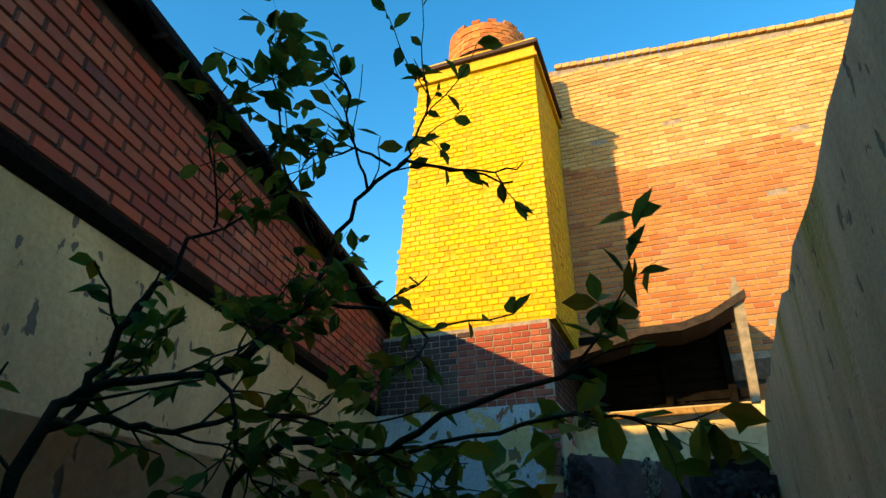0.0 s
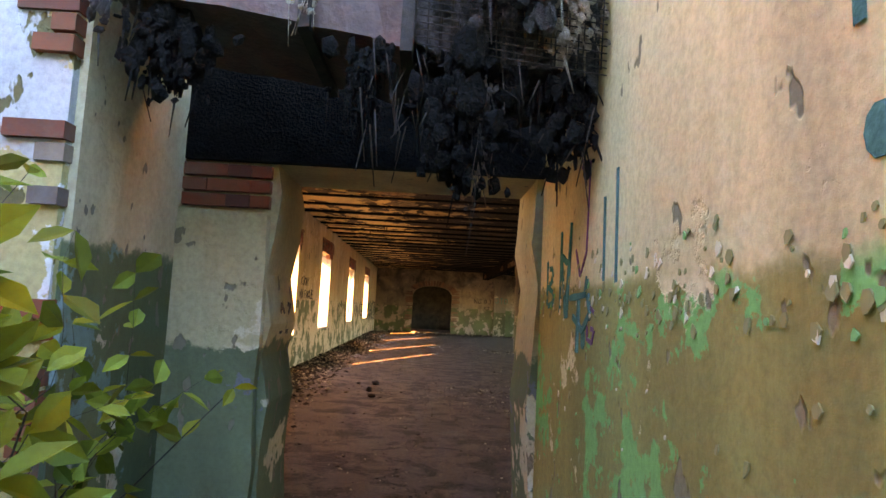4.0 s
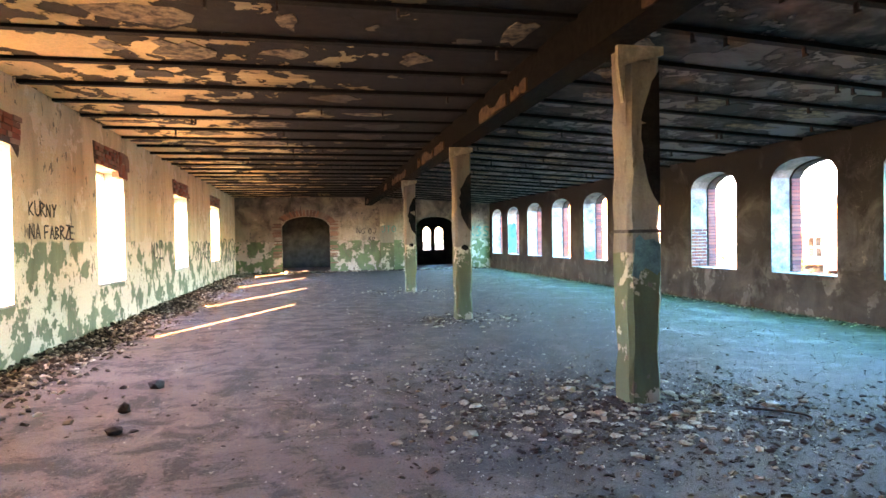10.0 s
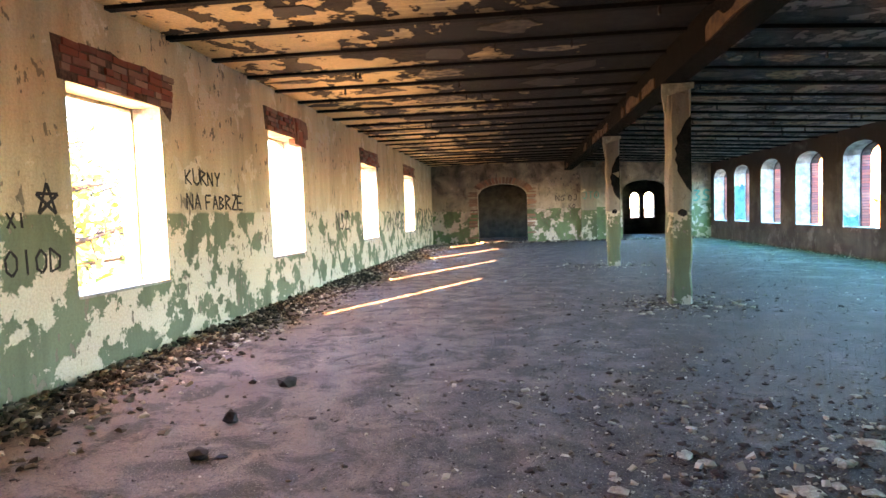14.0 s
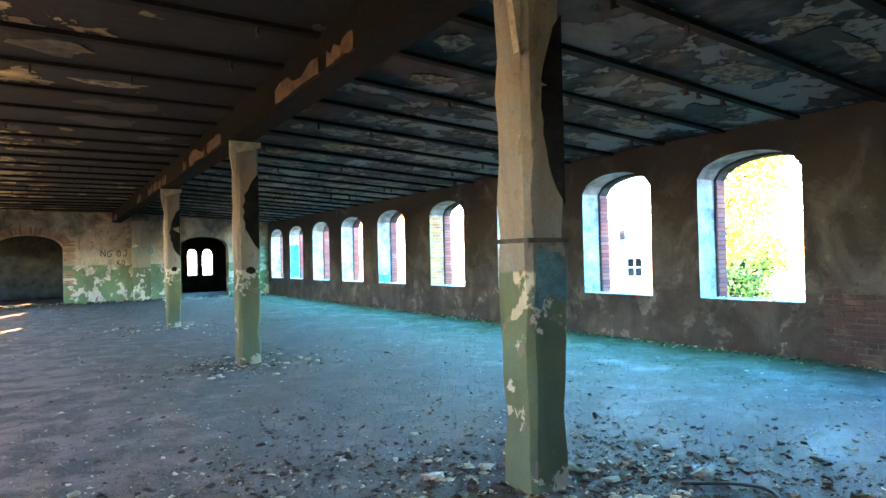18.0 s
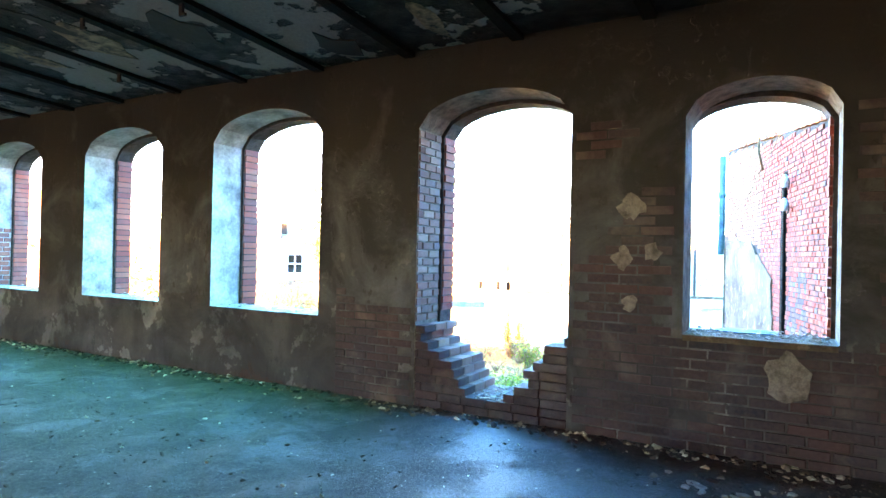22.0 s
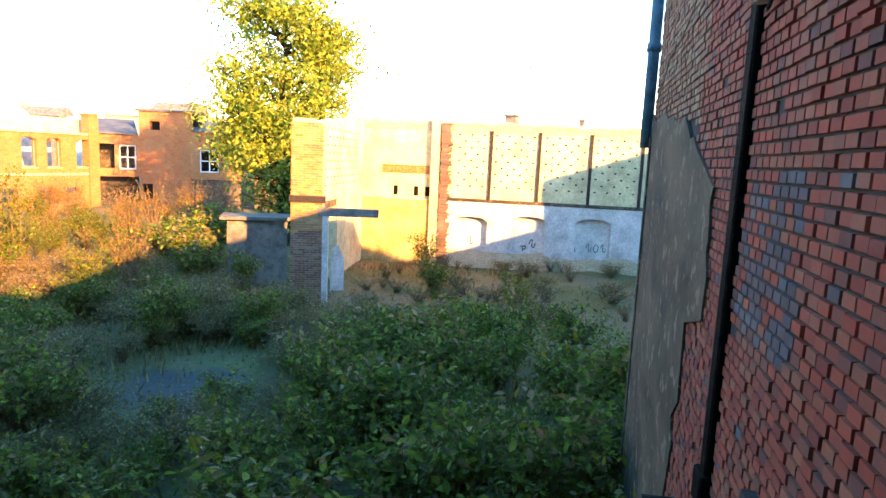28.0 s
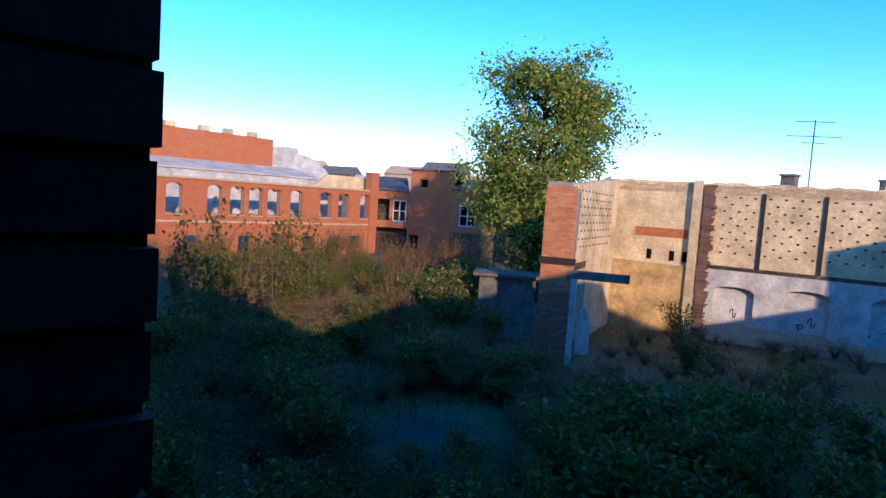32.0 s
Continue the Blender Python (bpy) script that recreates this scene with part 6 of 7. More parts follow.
for i, (x, y, s, f) in enumerate(((-4.5, 1.1, 0.075, 1.1), (-4.38, 0.42, 0.085, 0.6), (-4.45, 2.1, 0.095, 0.6), (-4.8, 2.15, 0.04, 0.7), (-4.25, 0.45, 0.05, 0.3), (-3.9, 1.2, 0.035, 0.4))):
    stone("stone", x, y, s, M_STONE, "dark broken lump lying on the dusty floor", "stone", "lumps on the floor", 200 + i, f)
r2 = random.Random(77)
for i in range(170):
    c = r2.choice(((0, 0.1), (0, 0.1), (0, 0.1), (0.2, -0.6), (-0.9, 0.2), (0, 6.5), (0, 13.2)))
    d, w = abs(r2.gauss(0.35, 0.55)), r2.uniform(0, 6.28)
    x, y = c[0] + d * math.cos(w) * 1.2, c[1] + d * math.sin(w)
    yc = min((0.3, 6.68, 13.35), key=lambda v: abs(v - y))
    if max(abs(x), abs(y - yc)) < 0.3:
        continue
    stone("plaster_chunk", x, y, r2.uniform(0.025, 0.08), M_RUBBLE, "pale chunk of fallen plaster on the floor", "rubble", "fallen plaster by the columns", 300 + i, r2.uniform(0.15, 0.45))


def scatter(name, label, spots, mat, seed, flat=0.5):
    q_v, q_f = [], []
    r2 = random.Random(seed)
    base = [(1, 0.8, -0.4), (-1, 0.9, -0.4), (-0.9, -0.8, -0.4), (0.8, -1, -0.4), (0.7, 0.5, 0.7), (-0.6, 0.7, 0.5), (-0.7, -0.5, 0.8), (0.6, -0.6, 0.6)]
    fs = [(3, 2, 1, 0), (4, 5, 6, 7), (0, 1, 5, 4), (1, 2, 6, 5), (2, 3, 7, 6), (3, 0, 4, 7)]
    for x, y, z, s in spots:
        turn = Euler((r2.uniform(-0.6, 0.6), r2.uniform(-0.6, 0.6), r2.uniform(0, 6.3))).to_matrix()
        n, long = len(q_v), r2.uniform(0.7, 1.15)
        q_v += [tuple(Vector((x, y, z + s * flat * 0.3)) + turn @ Vector((a * s * long * r2.uniform(0.6, 1.25), b * s * r2.uniform(0.45, 0.95), c * s * flat * r2.uniform(0.7, 1.3)))) for a, b, c in base]
        q_f += [tuple(n + i for i in f) for f in fs]
    mesh = bpy.data.meshes.new(name)
    mesh.from_pydata(q_v, [], q_f)
    mesh.materials.append(mat)
    return tagged(new(name, mesh), label, "debris", kind="stuff")


def rubble_mat():
    k = Nodes("mixed_rubble")
    f = k.island()
    node = k.n("ShaderNodeValToRGB")
    e = node.color_ramp.elements
    e.new(0.4), e.new(0.75)
    for n, (p, c) in enumerate(((0.0, (0.018, 0.016, 0.016)), (0.55, (0.06, 0.05, 0.042)), (0.8, (0.19, 0.165, 0.12)), (1.0, (0.46, 0.42, 0.35)))):
        e[n].position, e[n].color = p, (*c, 1)
    k.put(node.inputs[0], f)
    return k.done(node.outputs[0], 0.95)


M_MIXED = rubble_mat()
r2 = random.Random(90)
spots = [(XL + abs(r2.gauss(0, 0.42)) + 0.04, r2.uniform(-6.5, 24), 0.0, r2.uniform(0.012, 0.05)) for _ in range(9000)]
spots = [(x, y, max(0.0, 0.10 - (x - XL) * 0.13) * r2.random(), s) for x, y, z, s in spots]
scatter("wall_foot_debris", "leaves, plaster crumbs and dirt along the wall foot", spots, M_MIXED, 91)
spots = []
for c, n, sp in (((0, 0.1), 2600, 0.95), ((-1.2, 1.5), 900, 1.0), ((1.5, -1.5), 900, 1.0), ((-0.8, -0.2), 700, 0.8), ((0.3, -1.2), 700, 0.9), ((0, 6.6), 900, 0.7), ((0, 13.3), 500, 0.7), ((1.0, 0.0), 500, 0.7), ((5.4, -2.9), 500, 0.5)):
    spots += [(c[0] + r2.gauss(0, sp), c[1] + r2.gauss(0, sp * 0.8), 0.0, min(0.045, r2.expovariate(1 / 0.010) + 0.004)) for _ in range(n)]
spots += [(r2.uniform(XL + 0.2, XR - 0.1), r2.uniform(-6.5, 25), 0.0, min(0.028, r2.expovariate(1 / 0.005) + 0.003)) for _ in range(26000)]
spots += [(-2.6 + 4.2 * r2.random() + r2.gauss(0, 0.5), r2.uniform(-5.5, 4.0), 0.0, min(0.02, r2.expovariate(1 / 0.004) + 0.002)) for _ in range(9000)]
scatter("floor_debris", "plaster crumbs and rubble strewn over the floor", spots, M_MIXED, 92, 0.4)
spots = [(r2.uniform(XL + 0.3, XR - 0.2), Y_FAR - abs(r2.gauss(0, 0.35)) - 0.05, 0.0, r2.uniform(0.02, 0.11)) for _ in range(500)]
spots += [(XR - abs(r2.gauss(0, 0.15)) - 0.03, r2.uniform(-3, 25), 0.0, r2.uniform(0.01, 0.04)) for _ in range(1500)]
scatter("far_debris", "heaped rubble at the foot of the walls", spots, M_MIXED, 93)
q = bmesh.new()
r2 = random.Random(95)
for _ in range(60):
    x, y = r2.uniform(4.2, 6.0), r2.uniform(-3.2, -1.9)
    s = r2.uniform(0.015, 0.05)
    prism(q, [(x + s * math.cos(i * 1.2) * r2.uniform(0.6, 1.2), y + s * math.sin(i * 1.2) * r2.uniform(0.6, 1.2)) for i in range(5)], "z", 0.001, 0.012)
tagged(thing("plaster_flakes", fixed(q), M_REVEAL, "pale flakes of limewash lying on the floor", "debris"), kind="stuff")
q = bmesh.new()
tube(q, [(1.1 + 0.25 * math.sin(i * 0.25), -0.9 + i * 0.045, 0.02) for i in range(15)], 0.012)
thing("cable", q, M_STEEL, "bent piece of old cable on the floor", "cable")


# ---- yard ----
bm = bmesh.new()
n = 60
grid = []
for i in range(n + 1):
    row = []
    for j in range(n + 1):
        x, y = OUT + 0.3 + 45 * i / n, -12 + 62 * j / n
        z = GROUND + 0.25 * noise.noise(Vector((x * 0.15, y * 0.15, 0))) + 0.1 * noise.noise(Vector((x * 0.7, y * 0.7, 5)))
        if i in (0, n) or j in (0, n):
            z = GROUND
        row.append(bm.verts.new((x, y, z)))
    grid.append(row)
for i in range(n):
    for j in range(n):
        bm.faces.new((grid[i][j], grid[i + 1][j], grid[i + 1][j + 1], grid[i][j + 1])).smooth = True
far = [bm.verts.new((x, y, GROUND)) for x, y in ((-900, -900), (1500, -900), (1500, 1500), (-900, 1500))]
ring = [grid[i][0] for i in range(n + 1)], [grid[n][j] for j in range(n + 1)], [grid[n - i][n] for i in range(n + 1)], [grid[0][n - j] for j in range(n + 1)]
for s in range(4):
    bm.faces.new([far[s], far[(s + 1) % 4]] + ring[s][::-1])
thing("ground", fixed(bm), M_GROUND, "overgrown yard ground with weeds and bare soil", "ground", kind="structure")

# red brick wing beside the window
ANG = 13.5
wx, wy = 7.1, -3.4
ux, uy = math.cos(radians(ANG)), math.sin(radians(ANG))
WL = 8.05
wing = holder("brick_wing", pose(wx, wy, 0, 0, 0, ANG), "red brick factory wing with a patched cement corner", "building")
q = bmesh.new()
prism(q, [(0, GROUND), (WL, GROUND), (WL, 3.65), (0, 2.75)], "y", -6.0, -0.02)
fixed(q)
body = part("wall", q, M_MORTAR_D, wing, "mortar of the brick wing")
mloc = pose(WL, -0.02, GROUND, 0, 0, 180)


def wing_bricks(x, z):
    u, h = WL - x, z + GROUND
    if h > 2.7 + 0.107 * u:
        return 0
    if 3.52 < u < 3.68 and h < 2.62:
        return 0
    edge = 5.0 + 0.2 * noise.noise(Vector((h * 1.3, 2.0, 0))) + (-0.75 if 0.3 < h < 1.25 else 0)
    if u > edge and h < 1.6 + 0.1 * math.sin(u * 5):
        return 0
    if u > 4.95:
        return 2
    if abs(u - 3.0) < 0.42 and 0.5 < h < 1.35 and noise.noise(Vector((u * 7, h * 9, 5.0))) > -0.02:
        return 3
    return 3 if noise.noise(Vector((u * 6, h * 8, 1.0))) > 0.56 else 1


PALE = [(0.32, 0.11, 0.06), (0.27, 0.08, 0.045), (0.36, 0.19, 0.11), (0.2, 0.065, 0.04), (0.30, 0.10, 0.055)]
M_PALE, M_PALE_1 = brick_mat("weathered_brick", PALE), brick_mat("weathered_brick_single", PALE, True)
BLUES = [(0.05, 0.06, 0.08), (0.10, 0.06, 0.07), (0.06, 0.05, 0.06), (0.13, 0.07, 0.07), (0.05, 0.08, 0.1)]
M_BLUEB, M_BLUEB_1 = brick_mat("blue_burnt_brick", BLUES), brick_mat("blue_burnt_brick_single", BLUES, True)
WINGRED = [(0.36, 0.04, 0.024), (0.43, 0.06, 0.032), (0.26, 0.03, 0.021), (0.40, 0.088, 0.046), (0.14, 0.032, 0.03)]
M_WING, M_WING_1 = brick_mat("deep_red_brick", WINGRED, False, 0.0, 0.06), brick_mat("deep_red_brick_single", WINGRED, True, 0.0, 0.06)
courses(body, mloc, WL, 7.85, (4.6, 4.9), wing_bricks, (0.1, 0.053), 0.0095, 0.014, [(M_WING, M_WING_1), (M_PALE, M_PALE_1), (M_BLUEB, M_BLUEB_1)], 0, 17, 290, 0.006)
q = bmesh.new()
r2 = random.Random(18)
left = ragged((5.2, GROUND), (4.7, 0.2), 16, 0.14, r2) + ragged((4.15, 0.35), (4.2, 1.2), 6, 0.08, r2) + ragged((4.9, 1.45), (5.6, 1.75), 4, 0.08, r2) + ragged((5.8, 1.7), (WL, 1.95), 8, 0.08, r2)
prism(q, left + [(WL, GROUND)], "y", -0.019, 0.012)
part("cement_render", fixed(q), M_CONC, wing, "stained grey cement render on the corner")
q = bmesh.new()
box(q, WL - 0.12, WL + 0.03, -0.3, 0.03, GROUND, 1.7)
bmesh.ops.bevel(q, geom=q.edges[:], offset=0.02, segments=2, affect="EDGES")
part("corner_post", q, M_CONC, wing, "rounded cement corner")
# the slot's back is coloured soot black for its shadow
q = bmesh.new()
box(q, 3.53, 3.67, -0.02, -0.012, GROUND, 2.62)
part("groove", q, M_SOOT, wing, "dark vertical slot")
# black bars added over the slot, standing in for its shadow
q = bmesh.new()
box(q, 3.535, 3.665, -0.012, 0.03, -0.55, 2.6)
box(q, 3.55, 3.70, -0.012, 0.034, GROUND, -0.42)
box(q, 3.51, 3.70, -0.012, 0.055, -0.6, -0.4)
bmesh.ops.bevel(q, geom=q.edges[:], offset=0.012, segments=1, affect="EDGES")
part("conduit", q, M_WOOD, wing, "black bar in place of the shadow in the slot")
q = bmesh.new()
cyl(q, (4.45, -0.02, -1.05), (4.45, 0.22, -1.06), 0.02, 0.02, 8)
part("iron_rod", q, M_STEEL, wing, "rusty iron rod sticking out of the wall")
for z in (2.45, 2.15):
    q = bmesh.new()
    cyl(q, (3.3, 0.07, z - 0.06), (3.3, 0.07, z + 0.07), 0.036, 0.04, 12)
    cyl(q, (3.3, 0.07, z + 0.07), (3.3, 0.07, z + 0.1), 0.028, 0.02, 10)
    ins = part("insulator", q, M_PORCELAIN, wing, "white porcelain wire insulator")
    q = bmesh.new()
    tube(q, [(3.3 - 0.07 * math.sin(math.pi * i / 8), 0.04, z - 0.02 - 0.07 * math.cos(math.pi * i / 8)) for i in range(9)], 0.011)
    part("hook", q, M_STEEL, ins, "iron hook")
q = bmesh.new()
cyl(q, (WL + 0.1, 0.06, 3.55), (WL + 0.1, 0.06, 1.55), 0.07, 0.07, 12)
cyl(q, (WL + 0.1, 0.06, 2.7), (WL + 0.1, 0.06, 2.8), 0.085, 0.085, 12)
part("downpipe", q, M_TEAL, wing, "teal painted broken downpipe")
for row in range(2):
    for i in range(8):
        q = bmesh.new()
        x = 1.6 + i * 0.15
        box(q, x, x + 0.125, -0.02, 0.05 + 0.03 * row, -0.06 - 0.02 * abs(i - 3.5) - row * 0.075, 0.005 - 0.02 * abs(i - 3.5) - row * 0.075)
        part("brick", q, M_DARK_1, wing)
q = bmesh.new()
r2 = random.Random(23)
for i in range(44):
    x = r2.uniform(0.3, WL - 0.1)
    box(q, x, x + 0.12, -0.2, 0.03 + r2.uniform(0, 0.03), 2.75 + 0.107 * x, 2.815 + 0.107 * x)
tagged(part("coping_bricks", q, M_PALE, wing, "loose bricks on the wall top"), kind="stuff")
q = bmesh.new()
tube(q, [(3.0 + i * 0.5, 0.05 + 0.02 * math.sin(i * 2), 3.3 - 0.14 * i + 0.03 * math.sin(i)) for i in range(10)], 0.007, None, 5)
part("wire", q, M_TWIG, wing, "dangling wire over the wall")
q = bmesh.new()
tube(q, [(4.3, 0.12, 2.75), (4.2, 0.2, 3.0), (4.05, 0.22, 3.3), (4.1, 0.25, 3.7), (3.9, 0.3, 4.3)], 0.022, 0.008)
tube(q, [(4.08, 0.23, 3.3), (3.8, 0.2, 3.5), (3.7, 0.2, 3.9)], 0.012, 0.005)
part("dry_stem", q, M_TWIG, wing, "dry pale stem growing from the wall top")

# unseen blocks added behind the wing to cast the yard's shade
for nm, x0, x1, z1 in (("wall_south_block_1", 8.0, 19.0, 6.9), ("wall_south_block_2", 19.0, 27.0, 4.3), ("wall_south_block_3", 27.0, 46.0, 6.6)):
    bm = bmesh.new()
    box(bm, x0, x1, -20, -12, GROUND, z1)
    thing(nm, bm, M_MORTAR, "plain unseen block added to shade the yard", "building", kind="structure")


# ---- ruins across the yard ----
def facade(owner, p, q, z0, zt, openings, mat, thick=0.4, name="wall", label=""):
    """A wall from p to q seen from its right-hand side. openings: along, width, bottom, top, arched."""
    p, q = Vector((*p, 0)), Vector((*q, 0))
    ang = math.atan2((q - p).y, (q - p).x)
    m = Matrix.Translation(p) @ Matrix.Rotation(ang, 4, "Z")
    ln = (q - p).length
    bm = bmesh.new()
    ops = sorted(openings)
    rows = sorted({o[0] - o[1] / 2 for o in ops} | {o[0] + o[1] / 2 for o in ops} | {0.0, ln})
    for a, b in zip(rows, rows[1:]):
        c = (a + b) / 2
        here = sorted([o for o in ops if abs(o[0] - c) < o[1] / 2], key=lambda o: o[2])
        z = z0
        for o in here:
            if o[2] > z:
                box(bm, a, b, 0, thick, z, o[2], m)
            z = o[3]
            if o[4]:
                pts = arc_points(a, b, o[3] - 0.22, o[3], 8)
                prism(bm, [(a, o[3] + 0.004)] + pts + [(b, o[3] + 0.004)], "y", 0, thick, 0, m)
                z = o[3] + 0.004
        box(bm, a, b, 0, thick, z, zt, m)
    bmesh.ops.remove_doubles(bm, verts=bm.verts, dist=0.0006)
    ob = part(name, fixed(bm), mat, owner, label)
    return m, ln


def field_brick(name, a, b, c):
    """Brick masonry seen from afar."""
    k = Nodes(name)
    node = k.n("ShaderNodeTexBrick")
    geo = k.n("ShaderNodeTexCoord").outputs["UV"]
    co = k.n("ShaderNodeCombineXYZ")
    sep = k.n("ShaderNodeSeparateXYZ")
    k.put(sep.inputs[0], k.co)
    k.put(co.inputs[0], k.math("ADD", k.math("MULTIPLY", sep.outputs[0], 0.85), k.math("MULTIPLY", sep.outputs[1], -0.55)))
    k.put(co.inputs[1], sep.outputs[2])
    k.put(node.inputs["Vector"], co.outputs[0])
    for key, v in (("Color1", a), ("Color2", b), ("Mortar", c)):
        k.put(node.inputs[key], v)
    node.inputs["Scale"].default_value = 1.0
    node.inputs["Brick Width"].default_value, node.inputs["Row Height"].default_value, node.inputs["Mortar Size"].default_value = 0.26, 0.077, 0.008
    f, g = k.noise(0.8, 8, 0.65, 0.6), k.noise(7, 6, 0.7)
    col = k.mix(k.ramp(f, 0.52, 0.66, (0, 0, 0), (0.35, 0.35, 0.35)), node.outputs[0], c)
    col = k.mix(k.ramp(g, 0.3, 0.6, (0.35, 0.35, 0.35), (0, 0, 0)), col, (0.06, 0.04, 0.03))
    return k.done(col, 0.9, node.outputs[1], 0.5, 0.01)


M_FARBRICK = field_brick("far_red_brick", (0.40, 0.10, 0.035), (0.48, 0.145, 0.05), (0.40, 0.22, 0.11))
M_FARPALE = field_brick("far_pale_brick", (0.46, 0.30, 0.17), (0.55, 0.38, 0.22), (0.6, 0.5, 0.36))

# long brick mill with arched windows
mill = holder("brick_mill", pose(0, 0, 0), "long derelict brick mill with arched windows", "building")
us = [3.09, 6.1, 7.9, 9.48, 11.09, 13.21, 16.18, 18.14, 20.61]
A, B = (18.5, 42.0), (40.3, 44.55)
ops = [(u, 1.15, -0.65, 1.5, True) for u in us] + [(u, 1.2, GROUND, -2.2, False) for u in (4.5, 8.7, 11.9, 14.6, 17.3, 19.6)]
m, ln = facade(mill, (A[0] - 6, A[1] - 0.7), B, GROUND, 1.85, [(o[0] + 6.04, *o[1:]) for o in ops], M_FARBRICK, 0.5, "wall", "weathered red brick front")
q = bmesh.new()
box(q, 0, ln, -0.12, 0.55, 1.851, 2.0, m)
box(q, 0, ln, -0.06, 0.0, -1.25, -1.1, m)
part("cornice", q, M_FARPALE, mill, "corbelled brick cornice")
for u in us:
    q = bmesh.new()
    ring = [(u + 6.04 - 0.6 * math.cos(math.pi * i / 10), 1.3 + 0.26 * math.sin(math.pi * i / 10)) for i in range(11)]
    ring += [(u + 6.04 + 0.78 * math.cos(math.pi * i / 10), 1.3 + 0.48 * math.sin(math.pi * i / 10)) for i in range(11)]
    prism(q, ring, "y", -0.05, -0.001, 0, m)
    part("window_arch", fixed(q), M_FARBRICK, mill)
    win = new("window")
    win.parent = mill
    q = bmesh.new()
    for c in ((u - 0.57, u - 0.5, -0.64, 1.28), (u + 0.5, u + 0.57, -0.64, 1.28), (u - 0.5, u + 0.5, -0.64, -0.57)):
        box(q, c[0] + 6.04, c[1] + 6.04, 0.2, 0.27, c[2], c[3], m)
    part("frame", q, M_FRAME, win)
    q = bmesh.new()
    box(q, u - 0.62 + 6.04, u + 0.62 + 6.04, -0.08, 0.2, -0.72, -0.655, m)
    part("sill", q, M_FARPALE, win)
q = bmesh.new()
prism(q, [(5.0, 2.65), (8.9, 3.5), (8.9, 3.6), (4.85, 2.75), (4.85, 2.65)], "x", 0, ln - 3, 0, m)
part("roof", fixed(q), M_ROOF, mill, "pale sheet metal roof")
q = bmesh.new()
box(q, 0, ln, 5.0, 5.3, GROUND, 2.64, m)
part("inner_wall", q, M_WHITE, mill, "pale inner wall seen through the windows")
q = bmesh.new()
box(q, 6, 22.6, 9.0, 9.5, GROUND, 6.15, m)
part("rear_wall", q, M_FARBRICK, mill, "taller red brick rear range")
for u in (12.4, 15.4, 17.7, 20.1):
    q = bmesh.new()
    box(q, u, u + 0.75, 8.9, 9.6, 6.15, 6.6, m)
    part("chimney_pot", q, M_SAND, mill, "short rendered chimney")
q = bmesh.new()
prism(q, [(22.7, GROUND), (30, GROUND), (30, 3.6), (28.5, 4.6), (27.5, 5.0), (26.2, 5.2), (26.1, 5.7), (25, 5.75), (24.9, 5.3), (22.7, 5.7)], "y", 10, 14, 0, m)
part("white_annex", fixed(q), M_WHITE, mill, "white rendered annex")
q = bmesh.new()
box(q, ln - 0.9, ln, -0.2, 0.6, GROUND, 3.4, m)
box(q, ln - 1.0, ln + 0.1, -0.3, 0.7, 3.4, 3.6, m)
part("corner_pier", q, M_FARBRICK, mill, "brick corner pier with a cap")
q = bmesh.new()
prism(q, [(ln - 6, 2.0), (ln, 2.0), (ln, 3.1), (ln - 4.5, 3.1)], "y", 1.5, 1.9, 0, m)
part("gable_wall", fixed(q), M_SAND, mill, "pale plastered gable wall")

# linked brick block with a small tower
blk = holder("brick_block", pose(0, 0, 0), "red brick workshop block with a stair tower", "building")
facade(blk, (40.3, 44.9), (43.0, 43.0), -1.35, 2.1, [(0.9, 1.1, -0.7, 1.3, False), (2.4, 1.25, -0.75, 1.25, False)], M_FARBRICK, 0.4, "wall")
m2, l2 = facade(blk, (43.0, 43.0), (44.9, 39.2), GROUND, 4.1, [(1.3, 0.8, 2.6, 3.3, False), (0.6, 0.9, -3.2, -1.9, False)], M_FARBRICK, 0.4, "tower_wall")
m3, l3 = facade(blk, (44.9, 39.2), (50.5, 33.6), GROUND, 2.55, [(1.45, 1.5, -0.75, 1.15, False), (4.6, 1.5, -0.75, 1.15, False), (5.2, 1.2, GROUND, -1.8, False)], M_FARBRICK, 0.4, "wall")
q = bmesh.new()
box(q, 0, l3, -0.04, 0.0, GROUND, -1.35, m3)
part("plinth", q, M_CONC, blk, "grey rendered ground floor")
q = bmesh.new()
box(q, -0.2, l2 + 0.2, -0.2, 3.5, 4.101, 4.25, m2)
part("roof", q, M_SLATE, blk, "flat roof of the tower")
q = bmesh.new()
prism(q, [(-0.3, 2.55), (5, 3.6), (5, 3.7), (-0.3, 2.68)], "x", 0.2, l3, 0, m3)
part("roof", fixed(q), M_SLATE, blk, "grey felt roof")
q = bmesh.new()
m4 = Matrix.Translation((40.3, 44.9, 0)) @ Matrix.Rotation(math.atan2(-1.9, 2.7), 4, "Z")
prism(q, [(-0.3, 2.1), (5, 3.4), (5, 3.5), (-0.3, 2.2)], "x", 0, 3.2, 0, m4)
part("roof", fixed(q), M_SLATE, blk, "grey felt roof")
q = bmesh.new()
box(q, 0.0, 3.3, 1.6, 2.0, GROUND, 2.0, m4)
part("inner_wall", q, M_CONC, blk, "shaded inner wall")
# walls added behind the windows, coloured near black as unlit rooms
q = bmesh.new()
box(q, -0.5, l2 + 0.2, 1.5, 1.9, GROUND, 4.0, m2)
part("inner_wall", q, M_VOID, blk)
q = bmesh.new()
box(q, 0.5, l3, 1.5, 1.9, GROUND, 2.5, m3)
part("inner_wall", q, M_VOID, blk)
